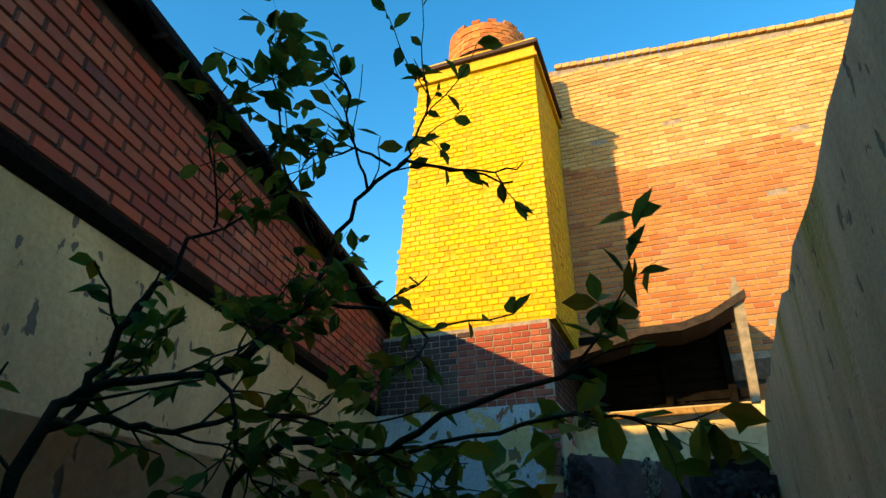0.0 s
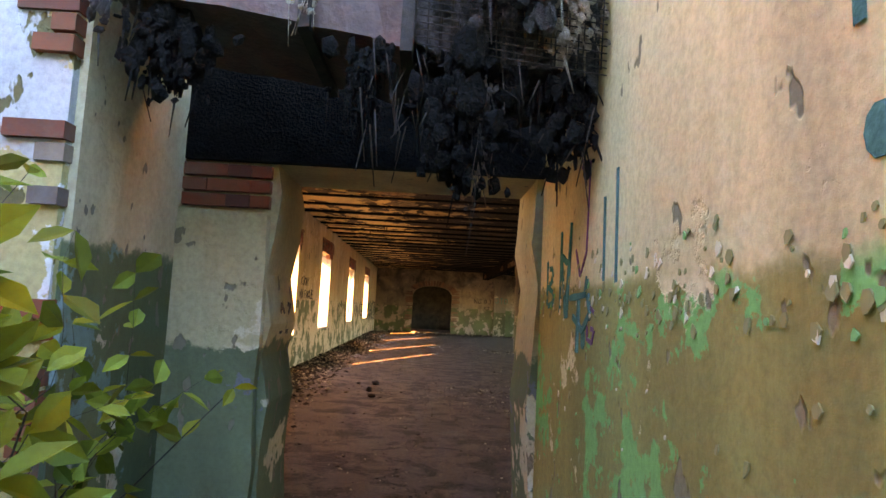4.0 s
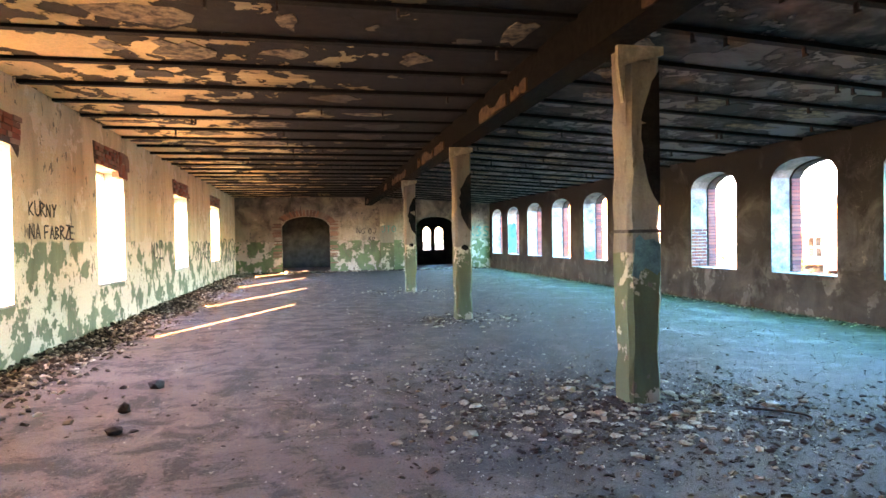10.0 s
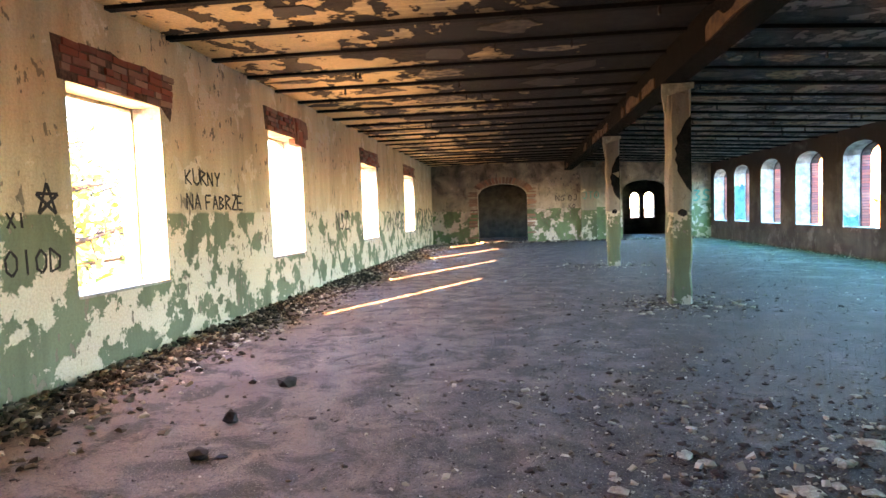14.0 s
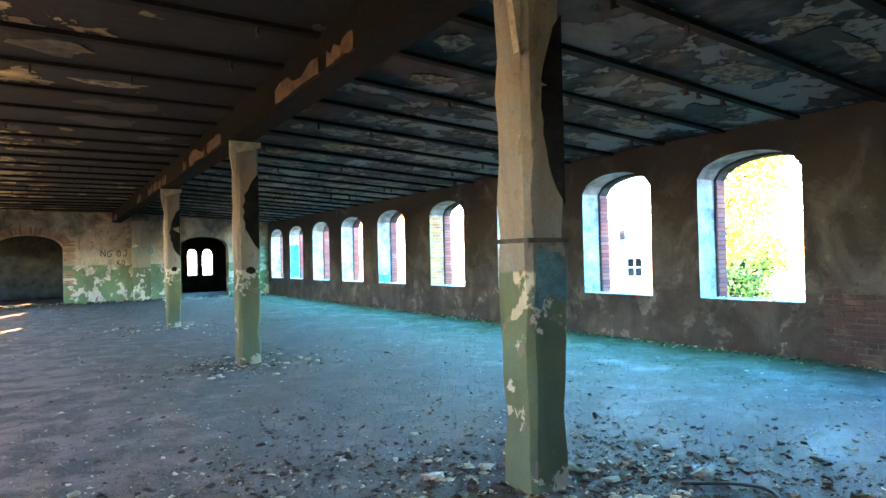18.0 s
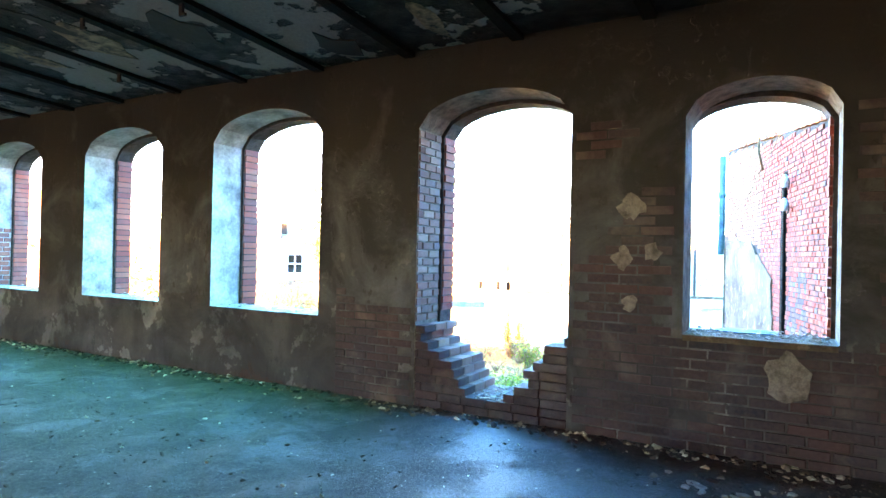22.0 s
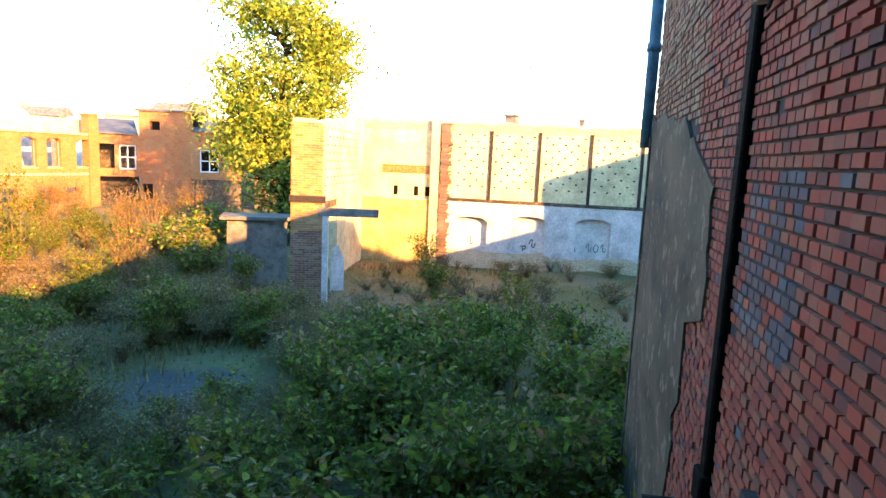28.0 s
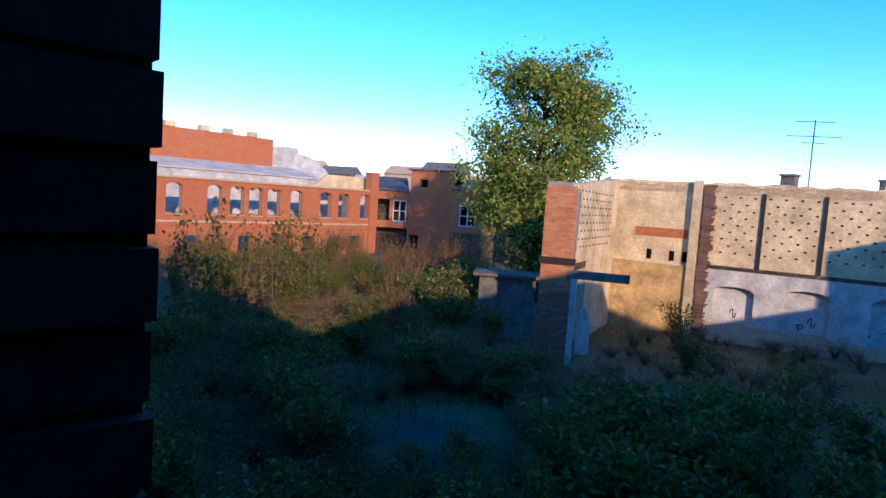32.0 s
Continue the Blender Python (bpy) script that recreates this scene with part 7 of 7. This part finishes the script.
for mm, u, w, z0, z1 in ((m4, 2.4, 1.25, -0.75, 1.25), (m3, 1.45, 1.5, -0.75, 1.15), (m3, 4.6, 1.5, -0.75, 1.15)):
    win = new("window")
    win.parent = blk
    q = bmesh.new()
    for c in ((u - w / 2, u - w / 2 + 0.1, z0, z1), (u + w / 2 - 0.1, u + w / 2, z0, z1), (u - 0.05, u + 0.05, z0, z1), (u - w / 2, u + w / 2, z0, z0 + 0.1), (u - w / 2, u + w / 2, z1 - 0.1, z1), (u - w / 2, u + w / 2, (z0 + z1) / 2 - 0.04, (z0 + z1) / 2 + 0.04)):
        box(q, c[0], c[1], 0.1, 0.16, c[2], c[3], mm)
    part("frame", q, M_PORCELAIN, win, "white window frame")

# shell of the roofless shed: long wall, cross wall, brick pier
shell = holder("ruined_shed", pose(0, 0, 0), "roofless shed walls of limewashed brick", "ruin")
L0, L1 = (32.2, 14.5), (38.6, -4.9)
Lu = (Vector(L1) - Vector(L0)).normalized()
off = (Vector((32.6, 13.3)) - Vector(L0)).length
arches = [(u + off, 1.6, GROUND, zt, True) for u, zt in ((4.6, -1.35), (7.35, -1.2), (10.35, -1.15), (13.3, -1.1))]
q0, q1 = L0, L1
m, ln = facade(shell, q0, q1, GROUND, -0.66, arches, M_WHITE, 0.5, "lower_wall", "limewashed lower wall with blind arches")
q = bmesh.new()
box(q, 0, ln, 0.28, 0.5, GROUND, -0.67, m)
part("arch_infill", q, M_WHITE, shell, "infill of the blind arches")
q = bmesh.new()
pts = [(0, -0.66), (ln, -0.66), (ln, 3.05)] + ragged((ln, 3.05), (0, 3.1), 60, 0.05, random.Random(3))[1:]
prism(q, pts, "y", 0.12, 0.5, 0, m)
part("upper_wall", fixed(q), M_SAND, shell, "sunlit upper wall of pale brick")
q = bmesh.new()
box(q, off + 3.4, ln, -0.02, 0.12, -0.655, -0.5, m)
part("ledge", q, M_CONC, shell, "broken ledge between the storeys")
q = bmesh.new()
r2 = random.Random(4)
for row in range(5):
    x = 0.0
    while x < ln:
        w = r2.choice((0.25, 0.12))
        if r2.random() > 0.08 + 0.1 * (row == 4):
            box(q, x, x + w - 0.02, 0.095, 0.12, 2.62 + row * 0.078, 2.68 + row * 0.078, m)
        x += w
tagged(part("top_bricks", q, M_FARPALE, shell, "bare brick courses along the wall top"), kind="stuff")
for u in (5.4, 7.65, 10.0, 12.3, 14.6):
    q = bmesh.new()
    box(q, u + off - 0.07, u + off + 0.07, 0.05, 0.12, -0.5, 2.7, m)
    part("rail", q, M_STEEL, shell, "vertical rusty rail")
for u0, rows in ((3.9, 8),):
    q = bmesh.new()
    for i in range(19):
        for j in range(9):
            u = u0 + off + i * 0.58 + 0.29 * (j % 2)
            box(q, u - 0.05, u + 0.05, 0.10, 0.121, 0.05 + j * 0.3, 0.12 + j * 0.3, m)
    tagged(part("peg_field", q, M_STEEL, shell, "rows of dark pegs in the wall"), kind="stuff")
q = bmesh.new()
for row in range(86):
    z = GROUND + row * 0.079
    o = r2.uniform(-0.12, 0.12)
    box(q, off + 3.05 + o * 0.5, off + 3.5 + o, -0.12 + r2.uniform(-0.03, 0.03), 0.12, z, z + 0.066, m)
tagged(part("cross_wall_stub", q, M_PALEDARK, shell, "toothed brick stub of a fallen cross wall"), kind="stuff")
q = bmesh.new()
box(q, off + 2.6, off + 2.98, -0.16, 0.115, GROUND, 3.15, m)
part("pilaster", q, M_SAND, shell, "sunlit pale pilaster")
q = bmesh.new()
box(q, off + 0.2, off + 2.5, 0.095, 0.118, 0.55, 0.95, m)
part("brick_band", q, M_FARBRICK, shell, "patch of bare brick")
# flat black patches stand in for the shade inside beam pockets
for u in (0.9, 1.9, 2.45):
    q = bmesh.new()
    box(q, u + off - 0.1, u + off + 0.1, 0.09, 0.119, -0.5, -0.05, m)
    part("hole", q, M_SOOT, shell, "black patch for the shade in a beam pocket")
for words, u, mt in (("@", 4.5, M_STEEL), ("g@", 7.1, M_BLACKPAINT), ("b@ng", 8.4, M_BLACKPAINT), ("@O@", 10.1, M_CYANPAINT)):
    graffiti(shell, words, m @ pose(u + off, 0.0 if u == 8.3 else 0.28, -2.75), 0.42, 0.045, mt, "sprayed tag on the limewash", int(u * 10))
q = bmesh.new()
prism(q, ragged((0.0, GROUND), (off + 2.58, GROUND), 3, 0.0, r2) + ragged((off + 2.58, -0.67), (0.0, -0.67), 8, 0.03, r2), "y", -0.014, -0.002, 0, m)
part("lower_plaster", fixed(q), M_OCHREWASH, shell, "ochre plaster of the sunlit bay")
q = bmesh.new()
prism(q, [(off + 3.6, GROUND)] + [(ln, GROUND)] + ragged((ln, GROUND + 0.75), (off + 3.6, GROUND + 0.85), 26, 0.16, r2), "y", -0.012, -0.002, 0, m)
part("bare_foot", fixed(q), M_FARPALE, shell, "bare weathered bricks at the wall foot")
# cross wall and pier
p0, p1 = Vector((24.5, 10.75)), Vector((32.3, 13.9))
d = (p1 - p0).normalized()
m5 = Matrix.Translation((p0.x, p0.y, 0)) @ Matrix.Rotation(math.atan2(d.y, d.x), 4, "Z")
q = bmesh.new()
ln5 = (p1 - p0).length
prism(q, [(0, -0.45), (ln5, -0.45), (ln5, 3.05)] + ragged((ln5, 3.05), (0.0, 2.35), 24, 0.06, r2)[1:], "y", 0.0, 0.45, 0, m5)
part("cross_wall", fixed(q), M_SAND, shell, "sunlit cross wall with peg holes")
q = bmesh.new()
for i in range(12):
    for j in range(8):
        box(q, 0.6 + i * 0.55 + 0.27 * (j % 2), 0.7 + i * 0.55 + 0.27 * (j % 2), -0.02, 0.0, 0.1 + j * 0.3, 0.17 + j * 0.3, m5)
tagged(part("peg_field", q, M_STEEL, shell, "rows of dark pegs in the wall"), kind="stuff")
q = bmesh.new()
box(q, 3.2, ln5, 0.02, 0.43, GROUND, -0.45, m5)
part("cross_wall_base", q, M_SAND, shell, "limewashed lower part")
q = bmesh.new()
box(q, 1.0, 3.2, 0.05, 0.12, -0.72, -0.46, m5)
part("lintel", q, M_CONC, shell, "concrete lintel")
pier_h = holder("brick_pier", pose(23.75, 10.5, 0, 0, 0, -59), "free-standing broken red brick pier", "pier")
q = bmesh.new()
prism(q, [(-0.55, GROUND - 0.3), (0.5, GROUND - 0.3), (0.5, -0.5), (0.55, 2.1), (0.3, 2.25), (0.2, 2.4), (-0.5, 2.42)], "y", -0.35, 0.35)
shaft = part("shaft", fixed(q), M_MORTAR, pier_h, "worn brick shaft")
courses(shaft, pose(-0.55, -0.35, GROUND), 1.05, 6.15, (0.5, 4.5), lambda x, z: 2 if z < 2.4 + 0.6 * noise.noise(Vector((x * 2, z, 0))) else 1, (0.25, 0.065), 0.012, 0.012, [(M_ORANGE, M_ORANGE_1), (M_PALE, M_PALE_1)], 0, 19, 260)
q = bmesh.new()
box(q, -0.6, 0.6, -0.42, -0.35, -0.32, -0.1)
part("iron_plate", q, M_STEEL, pier_h, "rusty bearing plate")
q = bmesh.new()
box(q, 0.5, 0.68, -0.36, 0.0, GROUND, -0.7)
part("white_jamb", q, M_WHITE, pier_h, "limewashed door jamb")
q = bmesh.new()
box(q, 0.35, 2.35, -0.4, -0.05, -0.76, -0.5)
part("lintel_beam", q, M_GREYC, pier_h, "projecting concrete lintel beam")
slab = bmesh.new()
prism(slab, [(0, 0), (0.5, 0), (0.52, 1.2), (0.3, 1.75), (0.05, 1.6)], "y", 0, 0.12)
ob = thing("leaning_slab", fixed(slab), M_WHITE, "white limewashed slab leaning by the brick pier", "slab")
ob.matrix_world = pose(25.6, 10.9, GROUND, -6, 0, -50)
shed = holder("concrete_shed", pose(25.4, 14.2, GROUND, 0, 0, -50), "low grey concrete shed with a flat slab roof", "shed")
q = bmesh.new()
box(q, -1.1, 1.1, -0.6, 0.6, 0, 2.5)
part("wall", q, M_GREYC, shed)
q = bmesh.new()
box(q, -1.35, 1.3, -0.8, 0.8, 2.501, 2.62)
part("roof", q, M_GREYC, shed, "overhanging concrete roof slab")

# distant roofs and masts above the walls
for i, (x, y, z0, w, h) in enumerate(((49.3, 12.6, 2.9, 0.8, 1.6), (47.6, 17.5, 2.6, 0.7, 1.0), (53, 8.5, 3.2, 0.3, 1.3), (44, 27, 2.8, 0.8, 1.4))):
    q = bmesh.new()
    box(q, -w / 2, w / 2, -w / 2, w / 2, GROUND - z0, h)
    box(q, -w / 2 - 0.08, w / 2 + 0.08, -w / 2 - 0.08, w / 2 + 0.08, h, h + 0.12)
    thing("roof_chimney", q, M_GREYC, "distant rendered roof chimney", "chimney", "chimneys on distant roofs").location = (x, y, z0)
ant = holder("roof_antenna", pose(49.6, 11.6, 0), "tall thin television antenna mast on a distant roof", "antenna")
q = bmesh.new()
cyl(q, (0, 0, GROUND), (0, 0, 8.0), 0.05, 0.035, 6)
part("mast", q, M_STEEL, ant)
for z, w in ((7.9, 1.0), (7.0, 1.4), (6.6, 0.6)):
    q = bmesh.new()
    cyl(q, (-w * 0.6, w * 0.9, z), (w * 0.6, -w * 0.9, z), 0.025, 0.025, 5)
    part("boom", q, M_STEEL, ant)
row = holder("distant_houses", pose(0, 0, 0), "row of distant pale town houses", "building")
r2 = random.Random(6)
for i in range(14):
    x, y = 44 + i * 2.0, 66 - i * 4.2
    h = r2.uniform(2.8, 4.8) if i < 6 else r2.uniform(2.2, 3.2)
    q = bmesh.new()
    mm = pose(x, y, 0, 0, 0, -64)
    box(q, -2.4, 2.4, 0, 3, GROUND, h, mm)
    prism(q, [(-0.2, h), (3.2, h), (1.5, h + 1.0)], "x", -2.4, 2.4, 0, mm)
    part("house", fixed(q), r2.choice((M_SAND, M_WHITE, M_GREYC, M_FARPALE)), row)


# ---- plants of the yard ----
def bush(seed, height, width, count, leaf, mats, slots, stems=14, stemmat=None):
    rng = random.Random(seed)
    wood, leaves = bmesh.new(), []
    for i in range(stems):
        w = rng.uniform(0, 6.28)
        tip = Vector((math.cos(w) * width * rng.uniform(0.2, 1), math.sin(w) * width * rng.uniform(0.2, 1), height * rng.uniform(0.6, 1.05)))
        mid = tip * 0.5 + Vector((rng.uniform(-0.1, 0.1), rng.uniform(-0.1, 0.1), 0.15 * height))
        root = Vector((rng.uniform(-0.1, 0.1), rng.uniform(-0.1, 0.1), 0))
        cyl(wood, root, mid, 0.014, 0.009, 5)
        cyl(wood, mid, tip, 0.009, 0.003, 5)
        for _ in range(count // stems):
            t = rng.random() ** 0.6
            p = (root.lerp(mid, t * 2) if t < 0.5 else mid.lerp(tip, t * 2 - 1)) + Vector((rng.gauss(0, 0.1), rng.gauss(0, 0.1), rng.gauss(0, 0.08))) * width
            leaves.append((p, (rng.uniform(-1, 1), rng.uniform(-1, 1), rng.uniform(-0.8, 0.5)), leaf * rng.uniform(0.5, 1.3), rng.choice(slots)))
    return wood, leaf_mesh("foliage", leaves, mats, seed)


def bush_thing(name, label, cat, group, *args, stemmat=None):
    wood, leaves = bush(*args)
    ob = holder(name, pose(0, 0, -80), label, cat, group)
    part("branch", wood, stemmat or M_TWIG, ob)
    part("foliage", leaves, None, ob)
    return ob


KINDS = [
    (bush_thing("bush", "dense dark green bush in the overgrown yard", "bush", "green bushes of the yard", 1, 1.4, 1.0, 1800, 0.12, [M_GREEN, M_SHADE, M_OLIVE, M_DRY], [0, 0, 0, 0, 1, 2, 3], 40), "green"),
    (bush_thing("bush", "dense dark green bush in the overgrown yard", "bush", "green bushes of the yard", 2, 1.8, 1.0, 1700, 0.125, [M_GREEN, M_SHADE, M_OLIVE, M_DRY], [0, 0, 0, 1, 1, 2, 3], 40), "green"),
    (bush_thing("dry_bush", "sprawling brownish thicket of half bare dry stems", "bush", "dry bushes of the yard", 3, 1.0, 1.5, 2200, 0.07, [M_DRY, M_SHADE, M_RUST], [0, 0, 0, 0, 1, 2], 110), "dry"),
    (bush_thing("dry_bush", "sprawling brownish thicket of half bare dry stems", "bush", "dry bushes of the yard", 4, 1.25, 1.3, 2200, 0.07, [M_DRY, M_OLIVE, M_SHADE], [0, 0, 0, 0, 1, 2], 110), "dry"),
    (bush_thing("weed_clump", "loose clump of tall dry weeds", "weeds", "dry weed clumps of the yard", 7, 0.8, 0.75, 240, 0.06, [M_DRY, M_OLIVE, M_SHADE], [0, 1, 2], 26), "weed"),
    (bush_thing("weed_clump", "loose clump of tall dry weeds", "weeds", "dry weed clumps of the yard", 8, 0.6, 0.9, 260, 0.06, [M_DRY, M_GREEN, M_SHADE], [0, 1, 2, 2], 30), "weed"),
    (bush_thing("yellow_bush", "bush with bright yellow autumn leaves", "bush", "yellow bushes of the yard", 5, 1.9, 0.9, 1500, 0.09, [M_OLIVE, M_GREEN], [0, 0, 0, 1], 24), "yellow"),
    (bush_thing("tall_dry_bush", "tall orange brown autumn shrub with bare stems", "bush", "tall dry shrubs of the yard", 6, 2.6, 0.9, 900, 0.08, [M_RUST, M_OLIVE], [0, 0, 0, 1], 60), "rust"),
]
r2 = random.Random(101)


def plant(kind, x, y, s):
    pick = [o for o, k in KINDS if k == kind]
    ob = copy_thing(r2.choice(pick), pose(x, y, GROUND + 0.08, 0, 0, r2.uniform(0, 360)))
    ob.scale = (s * r2.uniform(0.85, 1.2), s * r2.uniform(0.85, 1.2), s * r2.uniform(0.85, 1.15))


# thick green growth in front of the wing
for i in range(54):
    x, y = r2.uniform(11.2, 20.5), r2.uniform(-2.5, 4.8)
    if y > 0.4 * (x - 5):
        continue
    plant("green", x, y, r2.uniform(0.75, 1.15))
for x, y, s in ((21.0, 3.4, 1.1), (20.3, 2.0, 1.0), (21.8, 0.8, 1.0), (22.4, 2.4, 0.8), (15.0, 5.6, 0.7), (17.0, 5.2, 0.8), (14.2, 6.2, 0.5)):
    plant("green", x, y, s)
# brown undergrowth
for i in range(280):
    x, y = r2.uniform(9.6, 23.0), r2.uniform(4.6, 20)
    if (abs(x - 15.9) < 1.9 and abs(y - 7.6) < 2.3) or (x > 21.5 and y < 11.5):
        continue
    plant(r2.choice(("dry", "dry", "dry", "dry", "dry", "green")), x, y, r2.uniform(0.5, 0.95))
for x, y in ((9.6, 4.4), (10.2, 6.5), (9.5, 8.2), (11.2, 2.4), (10.2, 0.8), (9.2, 2.4), (11.6, 4.2), (10.9, 5.2)):
    plant(r2.choice(("dry", "green", "green")), x, y, r2.uniform(0.6, 0.8))
# green and yellow crowns in front of the shed
for x, y, s in ((22.6, 14.4, 1.2), (24.0, 16.4, 1.4), (25.5, 17.6, 1.5), (27.5, 18.6, 1.5), (23.2, 12.8, 0.8), (26.4, 20.4, 1.4)):
    plant("green", x, y, s)
# sunlit far corner
for i in range(80):
    x, y = r2.uniform(16.5, 33), r2.uniform(19.5, 37)
    plant(r2.choice(("rust", "rust", "rust", "yellow", "yellow")), x, y, r2.uniform(0.7, 1.15))
# thin growth on the open ground
for i in range(60):
    x, y = r2.uniform(22, 36), r2.uniform(-1, 10.5)
    plant("weed", x, y, r2.uniform(0.5, 1.25))
for x, y in ((33.2, 6.9), (35.2, 2.4), (36.2, 0.5), (24.0, 5.5), (23.5, 8.0)):
    plant("dry", x, y, r2.uniform(0.4, 0.6))
plant("yellow", 30.6, 9.4, 1.0)
plant("green", 26.5, 7.0, 0.8)
plant("yellow", 24.5, 3.2, 0.8)
for o, _ in KINDS:
    o.matrix_world = pose(11.0 + KINDS.index((o, _)) * 1.3, 14.6, GROUND + 0.08)


def slim(x, y, h, seed, slots, label):
    rng = random.Random(seed)
    ob = holder("poplar_shoot", pose(x, y, GROUND), label, "sapling", "tall shoots in the yard")
    wood, leaves = bmesh.new(), []
    for k in range(3):
        p = Vector((rng.uniform(-0.2, 0.2), rng.uniform(-0.2, 0.2), 0))
        top = Vector((p.x + rng.uniform(-0.5, 0.5), p.y + rng.uniform(-0.5, 0.5), h * rng.uniform(0.8, 1.0)))
        cyl(wood, p, top, 0.025, 0.006, 6)
        for _ in range(70):
            t = rng.uniform(0.3, 1.0)
            leaves.append((p.lerp(top, t) + Vector((rng.gauss(0, 0.16), rng.gauss(0, 0.16), 0)), (rng.uniform(-1, 1), rng.uniform(-1, 1), -0.5), rng.uniform(0.1, 0.24), rng.choice(slots)))
    part("branch", wood, M_TWIG, ob)
    part("foliage", leaf_mesh("foliage", leaves, [M_SHADE, M_OLIVE], seed), None, ob)


for i, (x, y, h) in enumerate(((14.3, 16.8, 5.2), (16.4, 16.5, 4.6), (15.6, 18.0, 4.9), (13.6, 17.6, 4.7), (20.5, 21, 4.3), (18.4, 19.5, 4.2), (22, 26, 4.6), (13.2, 15.0, 3.8), (24.5, 29, 4.2))):
    slim(x, y, h, 400 + i, [0, 0, 1] if i < 4 else [1, 1, 0], "tall thin shoot with dark drooping leaves" if i < 4 else "tall thin shoot with yellow leaves")

# low weeds and grass all over
verts, faces, slots = [], [], []
r2 = random.Random(131)
for i in range(52000):
    x = 8 + 30 * r2.random() ** 1.2
    y = r2.uniform(-2.5, 32)
    if abs(x - 15.9) < 1.5 and abs(y - 7.6) < 1.9 and r2.random() < 0.7:
        continue
    bare = noise.noise(Vector((x * 0.25, y * 0.25, 9.0)))
    if bare > 0.25 and r2.random() < 0.8:
        continue
    if x > 22 and y < 11 and r2.random() < 0.72:
        continue
    h = r2.uniform(0.05, 0.26) * (1.3 if bare < -0.1 else 0.8)
    w = r2.uniform(0.006, 0.02)
    a = r2.uniform(0, 6.28)
    z = GROUND + 0.1 * bare
    lean = Vector((r2.gauss(0, 0.3), r2.gauss(0, 0.3), 1)) * h
    n = len(verts)
    d = Vector((math.cos(a) * w, math.sin(a) * w, 0))
    base = Vector((x, y, z))
    verts += [tuple(base - d), tuple(base + d), tuple(base + lean * 0.6 + d * 1.4), tuple(base + lean), tuple(base + lean * 0.6 - d * 1.4)]
    faces.append((n, n + 1, n + 2, n + 3, n + 4))
    slots.append(r2.choice((0, 1, 1, 2, 2)) if y < 5 else r2.choice((1, 2, 2, 2, 2)))
mesh = bpy.data.meshes.new("weeds")
mesh.from_pydata(verts, [], faces)
for mt in (M_GREEN, M_SHADE, M_DRY):
    mesh.materials.append(mt)
mesh.polygons.foreach_set("material_index", slots)
tagged(new("weeds", mesh), "weeds and long grass over the yard", "grass", kind="stuff")

# the robinia behind the shed
def big_tree(x, y, top, spread, seed, leaves_n, leaf):
    rng = random.Random(seed)
    ob = holder("tree", pose(x, y, GROUND), "tall robinia tree with yellowing green leaves", "tree")
    H = top - GROUND
    wood = bmesh.new()
    pts = [Vector((0, 0, 0)), Vector((0.15, 0.1, H * 0.22)), Vector((-0.1, 0.2, H * 0.45)), Vector((0.2, 0.0, H * 0.7)), Vector((0.1, 0.1, H * 0.95))]
    for i, (a, b) in enumerate(zip(pts, pts[1:])):
        cyl(wood, a, b, 0.3 - 0.06 * i, 0.3 - 0.06 * (i + 1), 9)
    ends = []
    for i in range(64):
        t = rng.uniform(0.26, 0.97)
        k = min(3, int(t * 4))
        p = pts[k].lerp(pts[k + 1], t * 4 - k)
        w = rng.uniform(0, 6.28)
        reach = spread * (0.55 + 0.45 * math.sin(min(1, (t - 0.18) * 1.25) * math.pi)) * rng.uniform(0.55, 1.05)
        e = p + Vector((math.cos(w) * reach, math.sin(w) * reach, reach * rng.uniform(0.15, 0.6)))
        mid = p.lerp(e, 0.5) + Vector((0, 0, 0.25))
        cyl(wood, p, mid, 0.09, 0.055, 6), cyl(wood, mid, e, 0.055, 0.015, 6)
        for _ in range(6):
            s = mid.lerp(e, rng.random())
            f = s + Vector((rng.gauss(0, 1), rng.gauss(0, 1), rng.gauss(0.1, 0.7))) * spread * 0.16
            cyl(wood, s, f, 0.022, 0.006, 5)
            ends.append(f)
    part("trunk", wood, M_BARK, ob)
    leaves = []
    for _ in range(leaves_n):
        c = rng.choice(ends)
        p = c + Vector((rng.gauss(0, 1), rng.gauss(0, 1), rng.gauss(-0.1, 0.8))) * spread * 0.11
        leaves.append((p, (rng.uniform(-1, 1), rng.uniform(-1, 1), rng.uniform(-1, 0.3)), leaf * rng.uniform(0.6, 1.3), rng.choice((0, 0, 0, 1))))
    part("crown", leaf_mesh("crown", leaves, [M_TREE, M_GREEN], seed), None, ob)


big_tree(35.8, 21.8, 10.2, 4.6, 7, 34000, 0.25)
big_tree(33.5, 19.5, 1.2, 2.6, 8, 3500, 0.28)
big_tree(-16, -4.0, 5.2, 3.0, 9, 2500, 0.26)
big_tree(-13, 8.0, 3.6, 3.2, 10, 2500, 0.26)
